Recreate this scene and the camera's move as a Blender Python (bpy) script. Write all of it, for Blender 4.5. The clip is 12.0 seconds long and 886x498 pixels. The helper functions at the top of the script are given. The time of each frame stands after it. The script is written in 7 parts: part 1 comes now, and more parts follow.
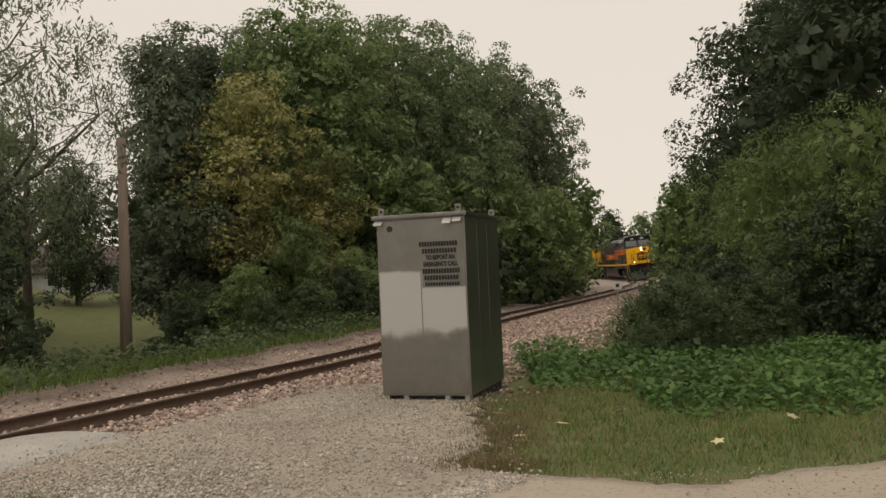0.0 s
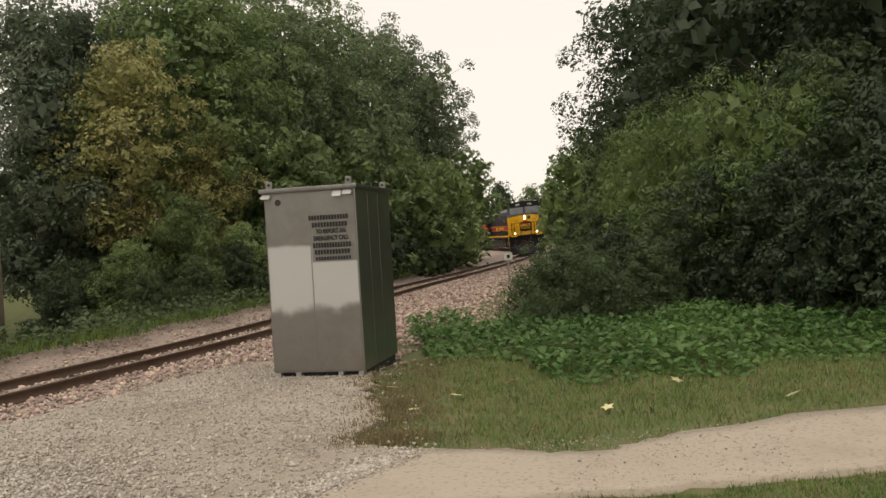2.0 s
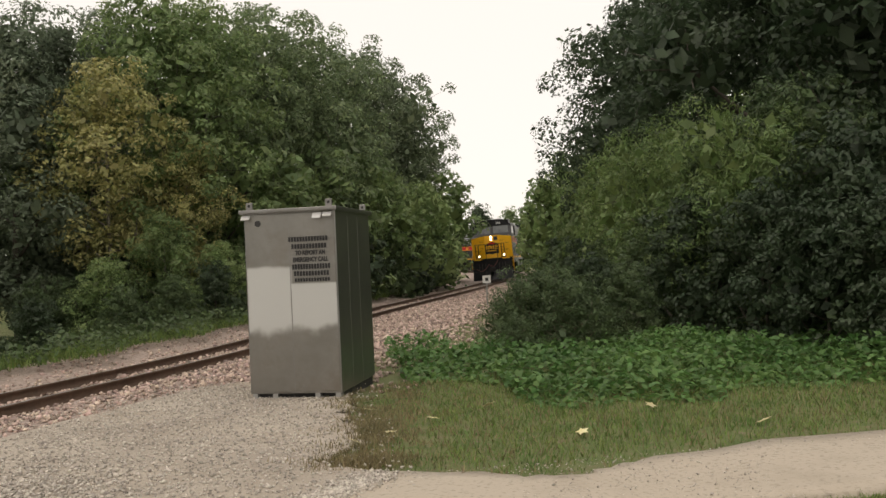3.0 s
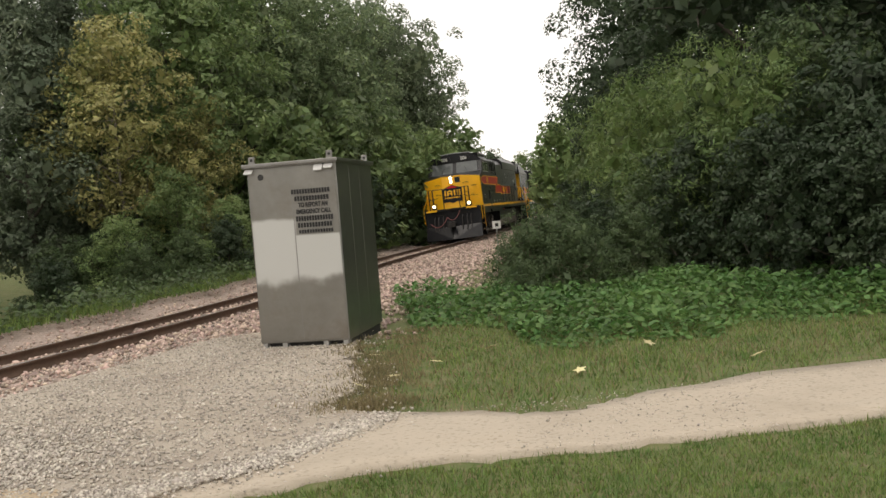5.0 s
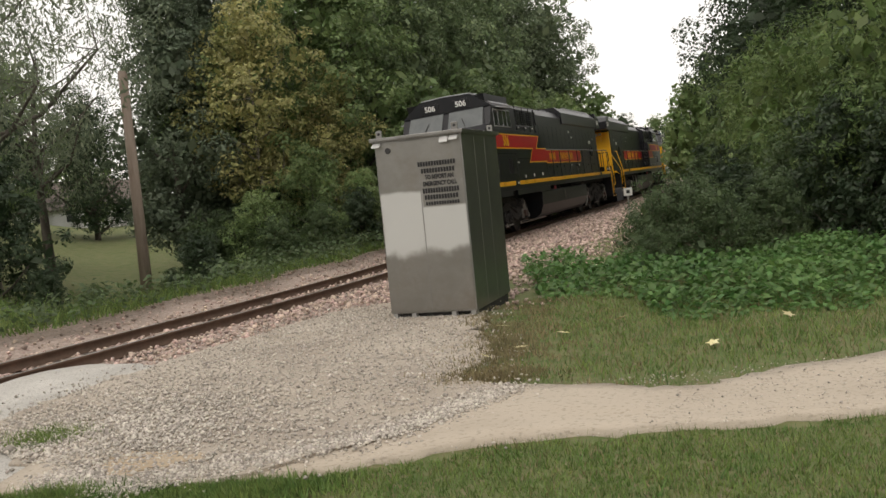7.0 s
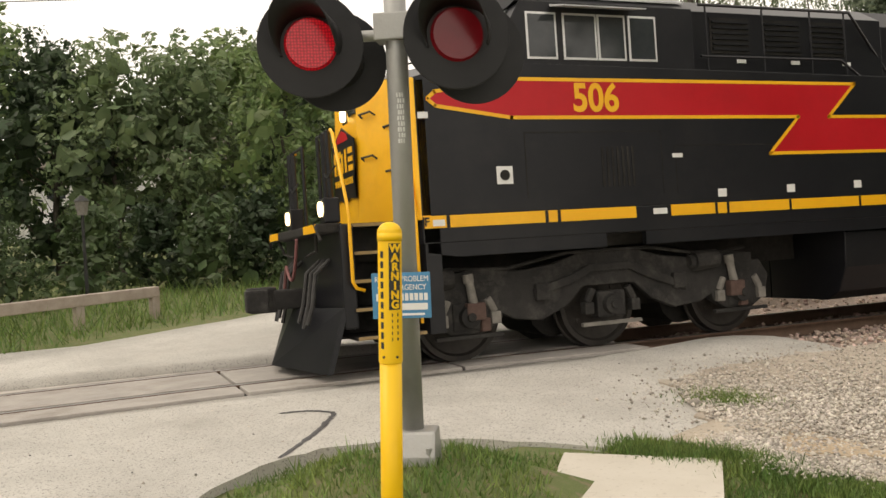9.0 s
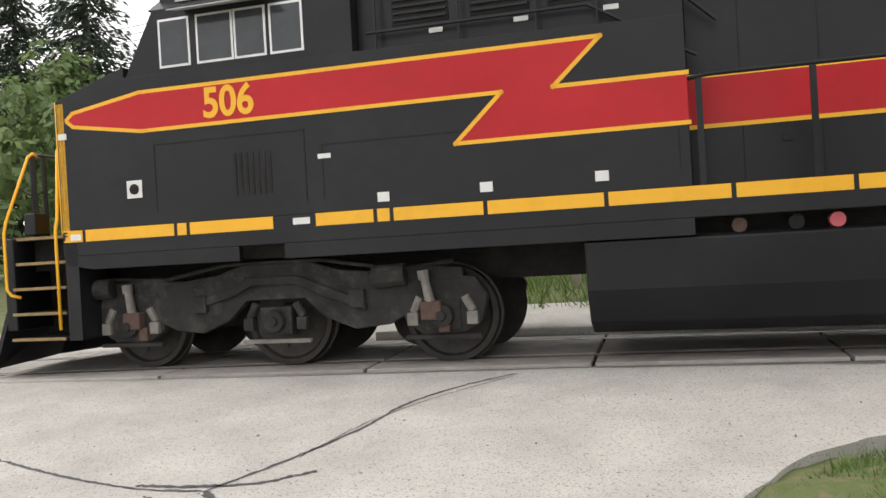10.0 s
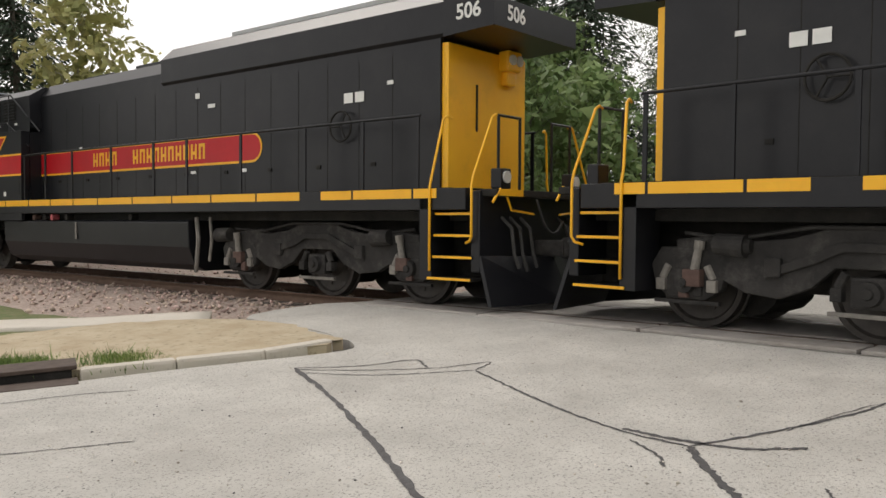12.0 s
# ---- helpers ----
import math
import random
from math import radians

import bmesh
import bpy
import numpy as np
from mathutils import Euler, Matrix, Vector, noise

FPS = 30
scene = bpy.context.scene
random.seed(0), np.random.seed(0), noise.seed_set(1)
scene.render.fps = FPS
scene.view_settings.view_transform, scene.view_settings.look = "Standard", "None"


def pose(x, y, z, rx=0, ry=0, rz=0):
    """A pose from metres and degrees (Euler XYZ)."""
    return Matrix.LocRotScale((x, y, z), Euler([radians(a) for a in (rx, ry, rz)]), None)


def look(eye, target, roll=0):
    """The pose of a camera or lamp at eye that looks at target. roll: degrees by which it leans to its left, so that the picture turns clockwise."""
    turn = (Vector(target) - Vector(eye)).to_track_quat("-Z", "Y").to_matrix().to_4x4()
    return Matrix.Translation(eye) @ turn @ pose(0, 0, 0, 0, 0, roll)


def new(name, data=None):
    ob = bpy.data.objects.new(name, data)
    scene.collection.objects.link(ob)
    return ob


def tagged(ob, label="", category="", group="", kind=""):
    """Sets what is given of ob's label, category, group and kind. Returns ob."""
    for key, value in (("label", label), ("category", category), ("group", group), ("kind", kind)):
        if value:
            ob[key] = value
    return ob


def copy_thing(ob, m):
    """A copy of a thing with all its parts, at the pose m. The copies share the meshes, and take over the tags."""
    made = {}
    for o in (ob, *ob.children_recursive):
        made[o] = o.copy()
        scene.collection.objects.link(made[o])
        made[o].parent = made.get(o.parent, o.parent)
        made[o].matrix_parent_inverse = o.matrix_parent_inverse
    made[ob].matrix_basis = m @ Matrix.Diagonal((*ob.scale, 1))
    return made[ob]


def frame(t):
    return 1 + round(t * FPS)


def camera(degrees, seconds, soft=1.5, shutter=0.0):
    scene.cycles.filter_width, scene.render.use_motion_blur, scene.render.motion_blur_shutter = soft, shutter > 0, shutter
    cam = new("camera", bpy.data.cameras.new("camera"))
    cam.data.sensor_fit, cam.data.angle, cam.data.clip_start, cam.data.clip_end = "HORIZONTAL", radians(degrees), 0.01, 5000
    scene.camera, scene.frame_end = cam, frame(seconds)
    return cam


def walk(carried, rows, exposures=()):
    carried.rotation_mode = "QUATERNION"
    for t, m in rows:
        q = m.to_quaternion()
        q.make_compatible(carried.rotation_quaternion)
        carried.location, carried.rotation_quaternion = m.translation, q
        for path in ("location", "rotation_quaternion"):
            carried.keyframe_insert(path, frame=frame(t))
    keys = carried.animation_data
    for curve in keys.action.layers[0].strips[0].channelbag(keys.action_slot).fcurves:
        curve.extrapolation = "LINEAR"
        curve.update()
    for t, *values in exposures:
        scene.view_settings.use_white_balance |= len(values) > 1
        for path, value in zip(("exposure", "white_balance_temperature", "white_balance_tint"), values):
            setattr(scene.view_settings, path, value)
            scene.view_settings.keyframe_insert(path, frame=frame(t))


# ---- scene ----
cam = camera(54.37, 12.0)
PATH = [
    (0.0, pose(-0.089, 0.072, 1.770, 91.41, 2.44, -0.00)),
    (0.5, pose(-0.155, 0.102, 1.769, 90.58, 3.54, -6.60)),
    (1.0, pose(-0.099, 0.171, 1.769, 91.55, 2.73, -6.25)),
    (1.5, pose(-0.033, 0.223, 1.783, 91.25, 2.53, -5.45)),
    (2.0, pose(-0.072, 0.209, 1.769, 89.26, 3.34, -7.14)),
    (2.5, pose(-0.122, 0.176, 1.795, 89.50, 2.75, -9.42)),
    (3.0, pose(-0.081, 0.118, 1.794, 90.61, 2.54, -8.54)),
    (3.2, pose(-0.022, 0.068, 1.785, 90.71, 2.38, -7.29)),
    (5.0, pose(0.076, -0.085, 1.788, 87.15, 4.38, -7.57)),
    (5.5, pose(0.086, -0.090, 1.807, 86.33, 4.99, -5.67)),
    (6.0, pose(0.108, -0.086, 1.801, 85.82, 5.43, -3.22)),
    (6.5, pose(0.127, -0.090, 1.812, 86.01, 5.69, -1.11)),
    (6.7, pose(0.130, -0.087, 1.813, 85.81, 5.53, -0.77)),
    (8.3, pose(0.165, 0.095, 1.786, 88.56, 4.53, 26.63)),
    (8.5, pose(0.148, 0.085, 1.788, 88.39, 3.30, 32.07)),
    (9.0, pose(0.040, -0.001, 1.785, 87.48, 2.61, 44.97)),
    (9.3, pose(0.002, -0.041, 1.774, 87.42, 3.63, 55.23)),
    (9.5, pose(-0.049, -0.020, 1.769, 87.39, 4.16, 63.37)),
    (9.7, pose(-0.077, -0.015, 1.763, 87.29, 4.28, 71.61)),
    (10.0, pose(-0.068, 0.035, 1.736, 87.02, 4.15, 83.17)),
    (10.5, pose(-0.049, -0.005, 1.716, 85.77, 3.72, 97.63)),
    (11.0, pose(-0.021, -0.176, 1.724, 84.50, 3.42, 107.72)),
    (11.5, pose(-0.010, -0.247, 1.724, 84.65, 3.19, 112.82)),
    (12.0, pose(-0.005, -0.187, 1.725, 86.02, 1.62, 113.53)),
]
EXPOSE = [(0.0, -0.52, 7700, 13), (1.0, -0.24, 7500, 13), (2.0, -0.16, 7500, 13), (3.2, -0.06, 7200, 13), (5.0, 0.17, 7100, 12), (6.7, 0.06, 6900, 12), (8.3, -0.03, 7700, 12), (9.0, 0.28, 7550, 12), (9.6, 0.42, 6900, 12), (10.1, 0.48, 6550, 12), (10.5, 0.46, 6550, 12), (11.3, 0.14, 6800, 12), (12.0, 0.03, 6800, 12)]
walk(cam, PATH, EXPOSE)
# ---------- world, sun ----------
world = bpy.data.worlds.new("overcast_sky")
scene.world = world
world.use_nodes = True
wn = world.node_tree
wn.nodes.clear()
w_out = wn.nodes.new("ShaderNodeOutputWorld")
w_bg = wn.nodes.new("ShaderNodeBackground")
w_sky = wn.nodes.new("ShaderNodeTexSky")
w_sky.sky_type = "NISHITA"
w_sky.sun_disc = False
w_sky.sun_elevation = radians(40)
w_sky.sun_rotation = radians(200)
w_mix = wn.nodes.new("ShaderNodeMixRGB")
w_mix.inputs[0].default_value = 0.93
w_mix.inputs[2].default_value = (8.8, 8.75, 8.7, 1)
wn.links.new(w_sky.outputs[0], w_mix.inputs[1])
wn.links.new(w_mix.outputs[0], w_bg.inputs[0])
w_bg.inputs[1].default_value = 0.125
wn.links.new(w_bg.outputs[0], w_out.inputs[0])

sun_data = bpy.data.lights.new("sun", "SUN")
sun_data.energy = 0.9
sun_data.angle = radians(25)
sun_data.color = (1.0, 0.96, 0.9)
sun = new("sun", sun_data)
sun.matrix_world = look((0, 0, 30), (14, 22, 0))


# ---------- materials ----------
def rgb(c):
    return (c[0], c[1], c[2], 1)


def material(name, a, b=None, scale=6.0, rough=0.8, metal=0.0, bump=0.0, bump_scale=40.0, fine=None, islands=0.0, objects=0.0,
             dirt=None, dirt_amount=0.0, dirt_scale=1.2, spec=0.5, translucent=0.0, glow=None, glow_strength=0.0, streak=1.0):
    """Two colours mixed by noise, a second finer noise, optional dirt, bump, and variation by island or object."""
    m = bpy.data.materials.new(name)
    m.use_nodes = True
    nt = m.node_tree
    n, l = nt.nodes, nt.links
    bsdf = n["Principled BSDF"]
    out = n["Material Output"]
    tc = n.new("ShaderNodeTexCoord")
    mp = n.new("ShaderNodeMapping")
    mp.inputs["Scale"].default_value = (1, 1, streak)
    l.new(tc.outputs["Object"], mp.inputs[0])
    n1 = n.new("ShaderNodeTexNoise")
    n1.inputs["Scale"].default_value = scale
    n1.inputs["Detail"].default_value = 6
    n1.inputs["Roughness"].default_value = 0.65
    l.new(mp.outputs[0], n1.inputs["Vector"])
    ramp = n.new("ShaderNodeValToRGB")
    ramp.color_ramp.elements[0].position = 0.32
    ramp.color_ramp.elements[1].position = 0.68
    ramp.color_ramp.elements[0].color = rgb(a)
    ramp.color_ramp.elements[1].color = rgb(b or [min(1, v * 1.18 + 0.004) for v in a])
    l.new(n1.outputs["Fac"], ramp.inputs[0])
    col = ramp.outputs[0]
    if fine:
        n2 = n.new("ShaderNodeTexNoise")
        n2.inputs["Scale"].default_value = fine[1]
        n2.inputs["Detail"].default_value = 4
        l.new(mp.outputs[0], n2.inputs["Vector"])
        r2 = n.new("ShaderNodeValToRGB")
        r2.color_ramp.elements[0].position = fine[2]
        r2.color_ramp.elements[1].position = fine[2] + 0.16
        l.new(n2.outputs["Fac"], r2.inputs[0])
        mx = n.new("ShaderNodeMixRGB")
        l.new(r2.outputs[0], mx.inputs[0])
        l.new(col, mx.inputs[1])
        mx.inputs[2].default_value = rgb(fine[0])
        col = mx.outputs[0]
    if dirt_amount:
        n3 = n.new("ShaderNodeTexNoise")
        n3.inputs["Scale"].default_value = dirt_scale
        n3.inputs["Detail"].default_value = 8
        n3.inputs["Roughness"].default_value = 0.7
        l.new(tc.outputs["Object"], n3.inputs["Vector"])
        r3 = n.new("ShaderNodeValToRGB")
        r3.color_ramp.elements[0].position = 0.5
        r3.color_ramp.elements[1].position = 0.75
        r3.color_ramp.elements[1].color = (dirt_amount,) * 3 + (1,)
        l.new(n3.outputs["Fac"], r3.inputs[0])
        mx = n.new("ShaderNodeMixRGB")
        l.new(r3.outputs[0], mx.inputs[0])
        l.new(col, mx.inputs[1])
        mx.inputs[2].default_value = rgb(dirt)
        col = mx.outputs[0]
    if islands or objects:
        if islands:
            src = n.new("ShaderNodeNewGeometry").outputs["Random Per Island"]
        else:
            src = n.new("ShaderNodeObjectInfo").outputs["Random"]
        amount = islands or objects
        mr = n.new("ShaderNodeMapRange")
        mr.inputs["To Min"].default_value = 1 - amount
        mr.inputs["To Max"].default_value = 1 + amount
        l.new(src, mr.inputs["Value"])
        hsv = n.new("ShaderNodeHueSaturation")
        l.new(mr.outputs[0], hsv.inputs["Value"])
        hm = n.new("ShaderNodeMapRange")
        hm.inputs["To Min"].default_value = 0.5 - 0.05 * amount
        hm.inputs["To Max"].default_value = 0.5 + 0.04 * amount
        sq = n.new("ShaderNodeMath")
        sq.operation = "MULTIPLY"
        sq.inputs[1].default_value = 7.31
        fr = n.new("ShaderNodeMath")
        fr.operation = "FRACT"
        l.new(src, sq.inputs[0])
        l.new(sq.outputs[0], fr.inputs[0])
        l.new(fr.outputs[0], hm.inputs["Value"])
        l.new(hm.outputs[0], hsv.inputs["Hue"])
        l.new(col, hsv.inputs["Color"])
        col = hsv.outputs[0]
    l.new(col, bsdf.inputs["Base Color"])
    bsdf.inputs["Roughness"].default_value = rough
    bsdf.inputs["Specular IOR Level"].default_value = spec
    bsdf.inputs["Metallic"].default_value = metal
    if bump:
        nb = n.new("ShaderNodeTexNoise")
        nb.inputs["Scale"].default_value = bump_scale
        nb.inputs["Detail"].default_value = 5
        l.new(tc.outputs["Object"], nb.inputs["Vector"])
        bp = n.new("ShaderNodeBump")
        bp.inputs["Strength"].default_value = bump
        bp.inputs["Distance"].default_value = 0.02
        l.new(nb.outputs["Fac"], bp.inputs["Height"])
        l.new(bp.outputs[0], bsdf.inputs["Normal"])
    if glow:
        bsdf.inputs["Emission Color"].default_value = rgb(glow)
        bsdf.inputs["Emission Strength"].default_value = glow_strength
    if translucent:
        tr = n.new("ShaderNodeBsdfTranslucent")
        l.new(col, tr.inputs["Color"])
        ms = n.new("ShaderNodeMixShader")
        ms.inputs[0].default_value = translucent
        l.new(bsdf.outputs[0], ms.inputs[1])
        l.new(tr.outputs[0], ms.inputs[2])
        l.new(ms.outputs[0], out.inputs["Surface"])
    return m


def leaf_material(name, a, b):
    return material(name, a, b, scale=0.45, rough=0.55, islands=0.34, translucent=0.4)


M = {}
M["grass"] = material("grass_ground", (0.085, 0.13, 0.034), (0.17, 0.175, 0.075), scale=2.2, rough=0.95, bump=0.8, bump_scale=60, fine=((0.20, 0.165, 0.10), 11, 0.54))
M["blade"] = material("grass_blades", (0.075, 0.16, 0.034), (0.20, 0.265, 0.075), scale=2.0, rough=0.6, islands=0.45, translucent=0.25)
M["dryblade"] = material("dry_grass_blades", (0.27, 0.215, 0.115), (0.17, 0.155, 0.075), scale=1.5, rough=0.7, islands=0.4, translucent=0.2)
M["gravel"] = material("crushed_limestone", (0.36, 0.31, 0.255), (0.53, 0.47, 0.39), scale=0.7, rough=0.95, bump=0.9, bump_scale=75, fine=((0.27, 0.25, 0.22), 38, 0.55), dirt=(0.34, 0.27, 0.19), dirt_amount=0.5, dirt_scale=0.5)
M["path"] = material("packed_limestone", (0.42, 0.36, 0.285), (0.54, 0.475, 0.39), scale=0.9, rough=0.95, bump=0.5, bump_scale=90, fine=((0.34, 0.295, 0.235), 24, 0.54), dirt=(0.36, 0.29, 0.21), dirt_amount=0.5, dirt_scale=0.9)
M["dirt"] = material("bare_sandy_soil", (0.40, 0.32, 0.21), (0.50, 0.43, 0.31), scale=2.2, rough=0.95, bump=0.7, bump_scale=50, fine=((0.26, 0.22, 0.14), 12, 0.58))
M["ballast"] = material("ballast_bed", (0.28, 0.215, 0.18), (0.45, 0.365, 0.315), scale=9, rough=0.95, bump=1.0, bump_scale=28, fine=((0.13, 0.11, 0.10), 22, 0.55))
M["stone"] = material("ballast_stone", (0.36, 0.27, 0.22), (0.54, 0.43, 0.365), scale=5, rough=0.9, islands=0.55, bump=0.3)
M["chip"] = material("limestone_chip", (0.38, 0.345, 0.295), (0.53, 0.49, 0.43), scale=5, rough=0.9, islands=0.42)
M["concrete"] = material("worn_concrete", (0.45, 0.435, 0.40), (0.60, 0.58, 0.535), scale=0.9, rough=0.9, bump=0.7, bump_scale=110, fine=((0.24, 0.23, 0.21), 55, 0.54), dirt=(0.35, 0.33, 0.30), dirt_amount=0.6, dirt_scale=0.6)
M["apron"] = material("pale_concrete_apron", (0.52, 0.48, 0.41), (0.60, 0.56, 0.49), scale=1.1, rough=0.92, bump=0.3, bump_scale=90, fine=((0.42, 0.38, 0.32), 25, 0.6))
M["sealant"] = material("crack_sealant", (0.045, 0.043, 0.045), (0.09, 0.088, 0.088), scale=14, rough=0.6, bump=0.3)
M["panel"] = material("crossing_panel_concrete", (0.33, 0.31, 0.285), (0.44, 0.41, 0.375), scale=2.5, rough=0.9, bump=0.4, bump_scale=70, objects=0.08, dirt=(0.2, 0.17, 0.14), dirt_amount=0.7, dirt_scale=1.2)
M["rubber"] = material("black_rubber", (0.03, 0.03, 0.03), (0.055, 0.053, 0.05), scale=12, rough=0.85)
M["rail"] = material("rusty_rail_steel", (0.10, 0.065, 0.045), (0.16, 0.10, 0.07), scale=6, rough=0.7, metal=0.3, bump=0.2)
M["railhead"] = material("polished_rail_head", (0.30, 0.29, 0.28), (0.40, 0.39, 0.38), scale=4, rough=0.35, metal=0.9)
M["tie"] = material("creosoted_tie", (0.07, 0.055, 0.045), (0.14, 0.12, 0.10), scale=4, rough=0.9, bump=0.6, objects=0.25, streak=0.2)
M["black"] = material("black_locomotive_paint", (0.0085, 0.009, 0.0115), (0.0135, 0.014, 0.0165), scale=1.5, rough=0.34, spec=0.3, dirt=(0.03, 0.029, 0.029), dirt_amount=0.45, dirt_scale=0.8)
M["under"] = material("grimy_underframe", (0.014, 0.0135, 0.013), (0.03, 0.028, 0.025), scale=4, rough=0.85, spec=0.25, bump=0.4, dirt=(0.07, 0.064, 0.058), dirt_amount=0.35, dirt_scale=2.5)
M["truck"] = material("dusty_truck_casting", (0.018, 0.0175, 0.017), (0.04, 0.038, 0.036), scale=3, rough=0.85, spec=0.3, bump=0.4, dirt=(0.15, 0.14, 0.13), dirt_amount=0.55, dirt_scale=2.2)
M["wheel"] = material("wheel_steel", (0.035, 0.032, 0.03), (0.07, 0.063, 0.056), scale=5, rough=0.6, metal=0.5)
M["tread"] = material("wheel_tread", (0.38, 0.37, 0.36), (0.46, 0.45, 0.44), scale=5, rough=0.35, metal=0.9)
M["yellow"] = material("yellow_locomotive_paint", (0.86, 0.43, 0.012), (0.90, 0.48, 0.02), scale=1.3, rough=0.4, dirt=(0.55, 0.27, 0.02), dirt_amount=0.4, dirt_scale=1.6)
M["red"] = material("red_stripe_paint", (0.44, 0.008, 0.014), (0.52, 0.014, 0.022), scale=1.0, rough=0.36, spec=0.3, dirt=(0.32, 0.012, 0.016), dirt_amount=0.4, dirt_scale=1.2)
M["white"] = material("white_decal", (0.70, 0.70, 0.68), (0.78, 0.78, 0.76), scale=8, rough=0.5)
M["silverroof"] = material("silver_grey_roof", (0.36, 0.37, 0.38), (0.46, 0.47, 0.48), scale=3, rough=0.5)
M["glass"] = material("dark_cab_glass", (0.03, 0.035, 0.038), (0.05, 0.055, 0.06), scale=2, rough=0.06)
M["windshield"] = material("cab_windshield", (0.10, 0.11, 0.11), (0.14, 0.15, 0.15), scale=2, rough=0.05)
M["alu"] = material("window_frame_aluminium", (0.62, 0.62, 0.62), (0.7, 0.7, 0.7), scale=6, rough=0.4, metal=0.6)
M["headlight"] = material("lit_headlight", (0.9, 0.85, 0.7), rough=0.2, glow=(1.0, 0.80, 0.46), glow_strength=7)
M["ditch"] = material("lit_ditch_light", (0.9, 0.85, 0.7), rough=0.2, glow=(1.0, 0.80, 0.46), glow_strength=3)
M["lens"] = material("clear_lamp_lens", (0.55, 0.55, 0.52), (0.65, 0.65, 0.62), rough=0.1)
M["hose"] = material("faded_red_hose", (0.16, 0.055, 0.055), (0.24, 0.10, 0.095), rough=0.7)
M["pink"] = material("faded_red_cap", (0.55, 0.10, 0.12), (0.65, 0.16, 0.18), rough=0.6)
M["rustyred"] = material("rusty_brake_part", (0.07, 0.04, 0.034), (0.12, 0.075, 0.06), scale=8, rough=0.85)
M["pale"] = material("pale_dusty_fitting", (0.15, 0.14, 0.125), (0.25, 0.235, 0.21), scale=8, rough=0.85)
M["boxalu"] = material("weathered_aluminium_sheet", (0.26, 0.255, 0.245), (0.33, 0.325, 0.31), scale=1.2, rough=0.33, metal=0.9, bump=0.06, bump_scale=3, dirt=(0.17, 0.15, 0.13), dirt_amount=0.5, dirt_scale=1.0)


def dotted(m):
    """Many small bright points in a lit lens."""
    n, l = m.node_tree.nodes, m.node_tree.links
    tc = n.new("ShaderNodeTexCoord")
    vo = n.new("ShaderNodeTexVoronoi")
    vo.inputs["Scale"].default_value = 55
    vo.inputs["Randomness"].default_value = 0.25
    l.new(tc.outputs["Object"], vo.inputs["Vector"])
    mr = n.new("ShaderNodeMapRange")
    mr.inputs["From Min"].default_value = 0.1
    mr.inputs["From Max"].default_value = 0.5
    mr.inputs["To Min"].default_value = 0.42
    mr.inputs["To Max"].default_value = 0.07
    l.new(vo.outputs["Distance"], mr.inputs["Value"])
    l.new(mr.outputs[0], n["Principled BSDF"].inputs["Emission Strength"])


def cover_paint(m, silver):
    """A band of brighter cover paint across the sheet, with a blotchy lower edge; x and z are the sheet's own."""
    nt = m.node_tree
    n, l = nt.nodes, nt.links
    bsdf = n["Principled BSDF"]
    tc = n.new("ShaderNodeTexCoord")
    sx = n.new("ShaderNodeSeparateXYZ")
    l.new(tc.outputs["Object"], sx.inputs[0])
    nz = n.new("ShaderNodeTexNoise")
    nz.inputs["Scale"].default_value = 2.3
    nz.inputs["Detail"].default_value = 3
    l.new(tc.outputs["Object"], nz.inputs["Vector"])

    def band(source, a, b, wobble):
        mu = n.new("ShaderNodeMath")
        mu.operation = "MULTIPLY_ADD"
        l.new(nz.outputs["Fac"], mu.inputs[0])
        mu.inputs[1].default_value = wobble
        l.new(source, mu.inputs[2])
        mr = n.new("ShaderNodeMapRange")
        mr.interpolation_type = "SMOOTHSTEP"
        mr.inputs["From Min"].default_value = a + wobble * 0.5
        mr.inputs["From Max"].default_value = b + wobble * 0.5
        l.new(mu.outputs[0], mr.inputs["Value"])
        return mr.outputs[0]

    def times(a, b):
        mu = n.new("ShaderNodeMath")
        mu.operation = "MULTIPLY"
        l.new(a, mu.inputs[0])
        l.new(b, mu.inputs[1])
        return mu.outputs[0]
    low = band(sx.outputs["Z"], 0.84, 1.04, 0.75)
    top = band(sx.outputs["Z"], 1.80, 1.74, 0.10)
    step = band(sx.outputs["X"], 0.66, 0.62, 0.03)
    top2 = band(sx.outputs["Z"], 1.56, 1.53, 0.02)
    mx0 = n.new("ShaderNodeMath")
    mx0.operation = "MAXIMUM"
    l.new(times(top, step), mx0.inputs[0])
    l.new(top2, mx0.inputs[1])
    mask = times(low, mx0.outputs[0])
    mix = n.new("ShaderNodeMixRGB")
    l.new(mask, mix.inputs[0])
    old = bsdf.inputs["Base Color"].links[0].from_socket
    l.new(old, mix.inputs[1])
    mix.inputs[2].default_value = rgb(silver)
    l.new(mix.outputs[0], bsdf.inputs["Base Color"])
    dull = n.new("ShaderNodeMapRange")
    dull.inputs["To Min"].default_value = bsdf.inputs["Metallic"].default_value
    dull.inputs["To Max"].default_value = 0.15
    l.new(mask, dull.inputs["Value"])
    l.new(dull.outputs[0], bsdf.inputs["Metallic"])
    return m


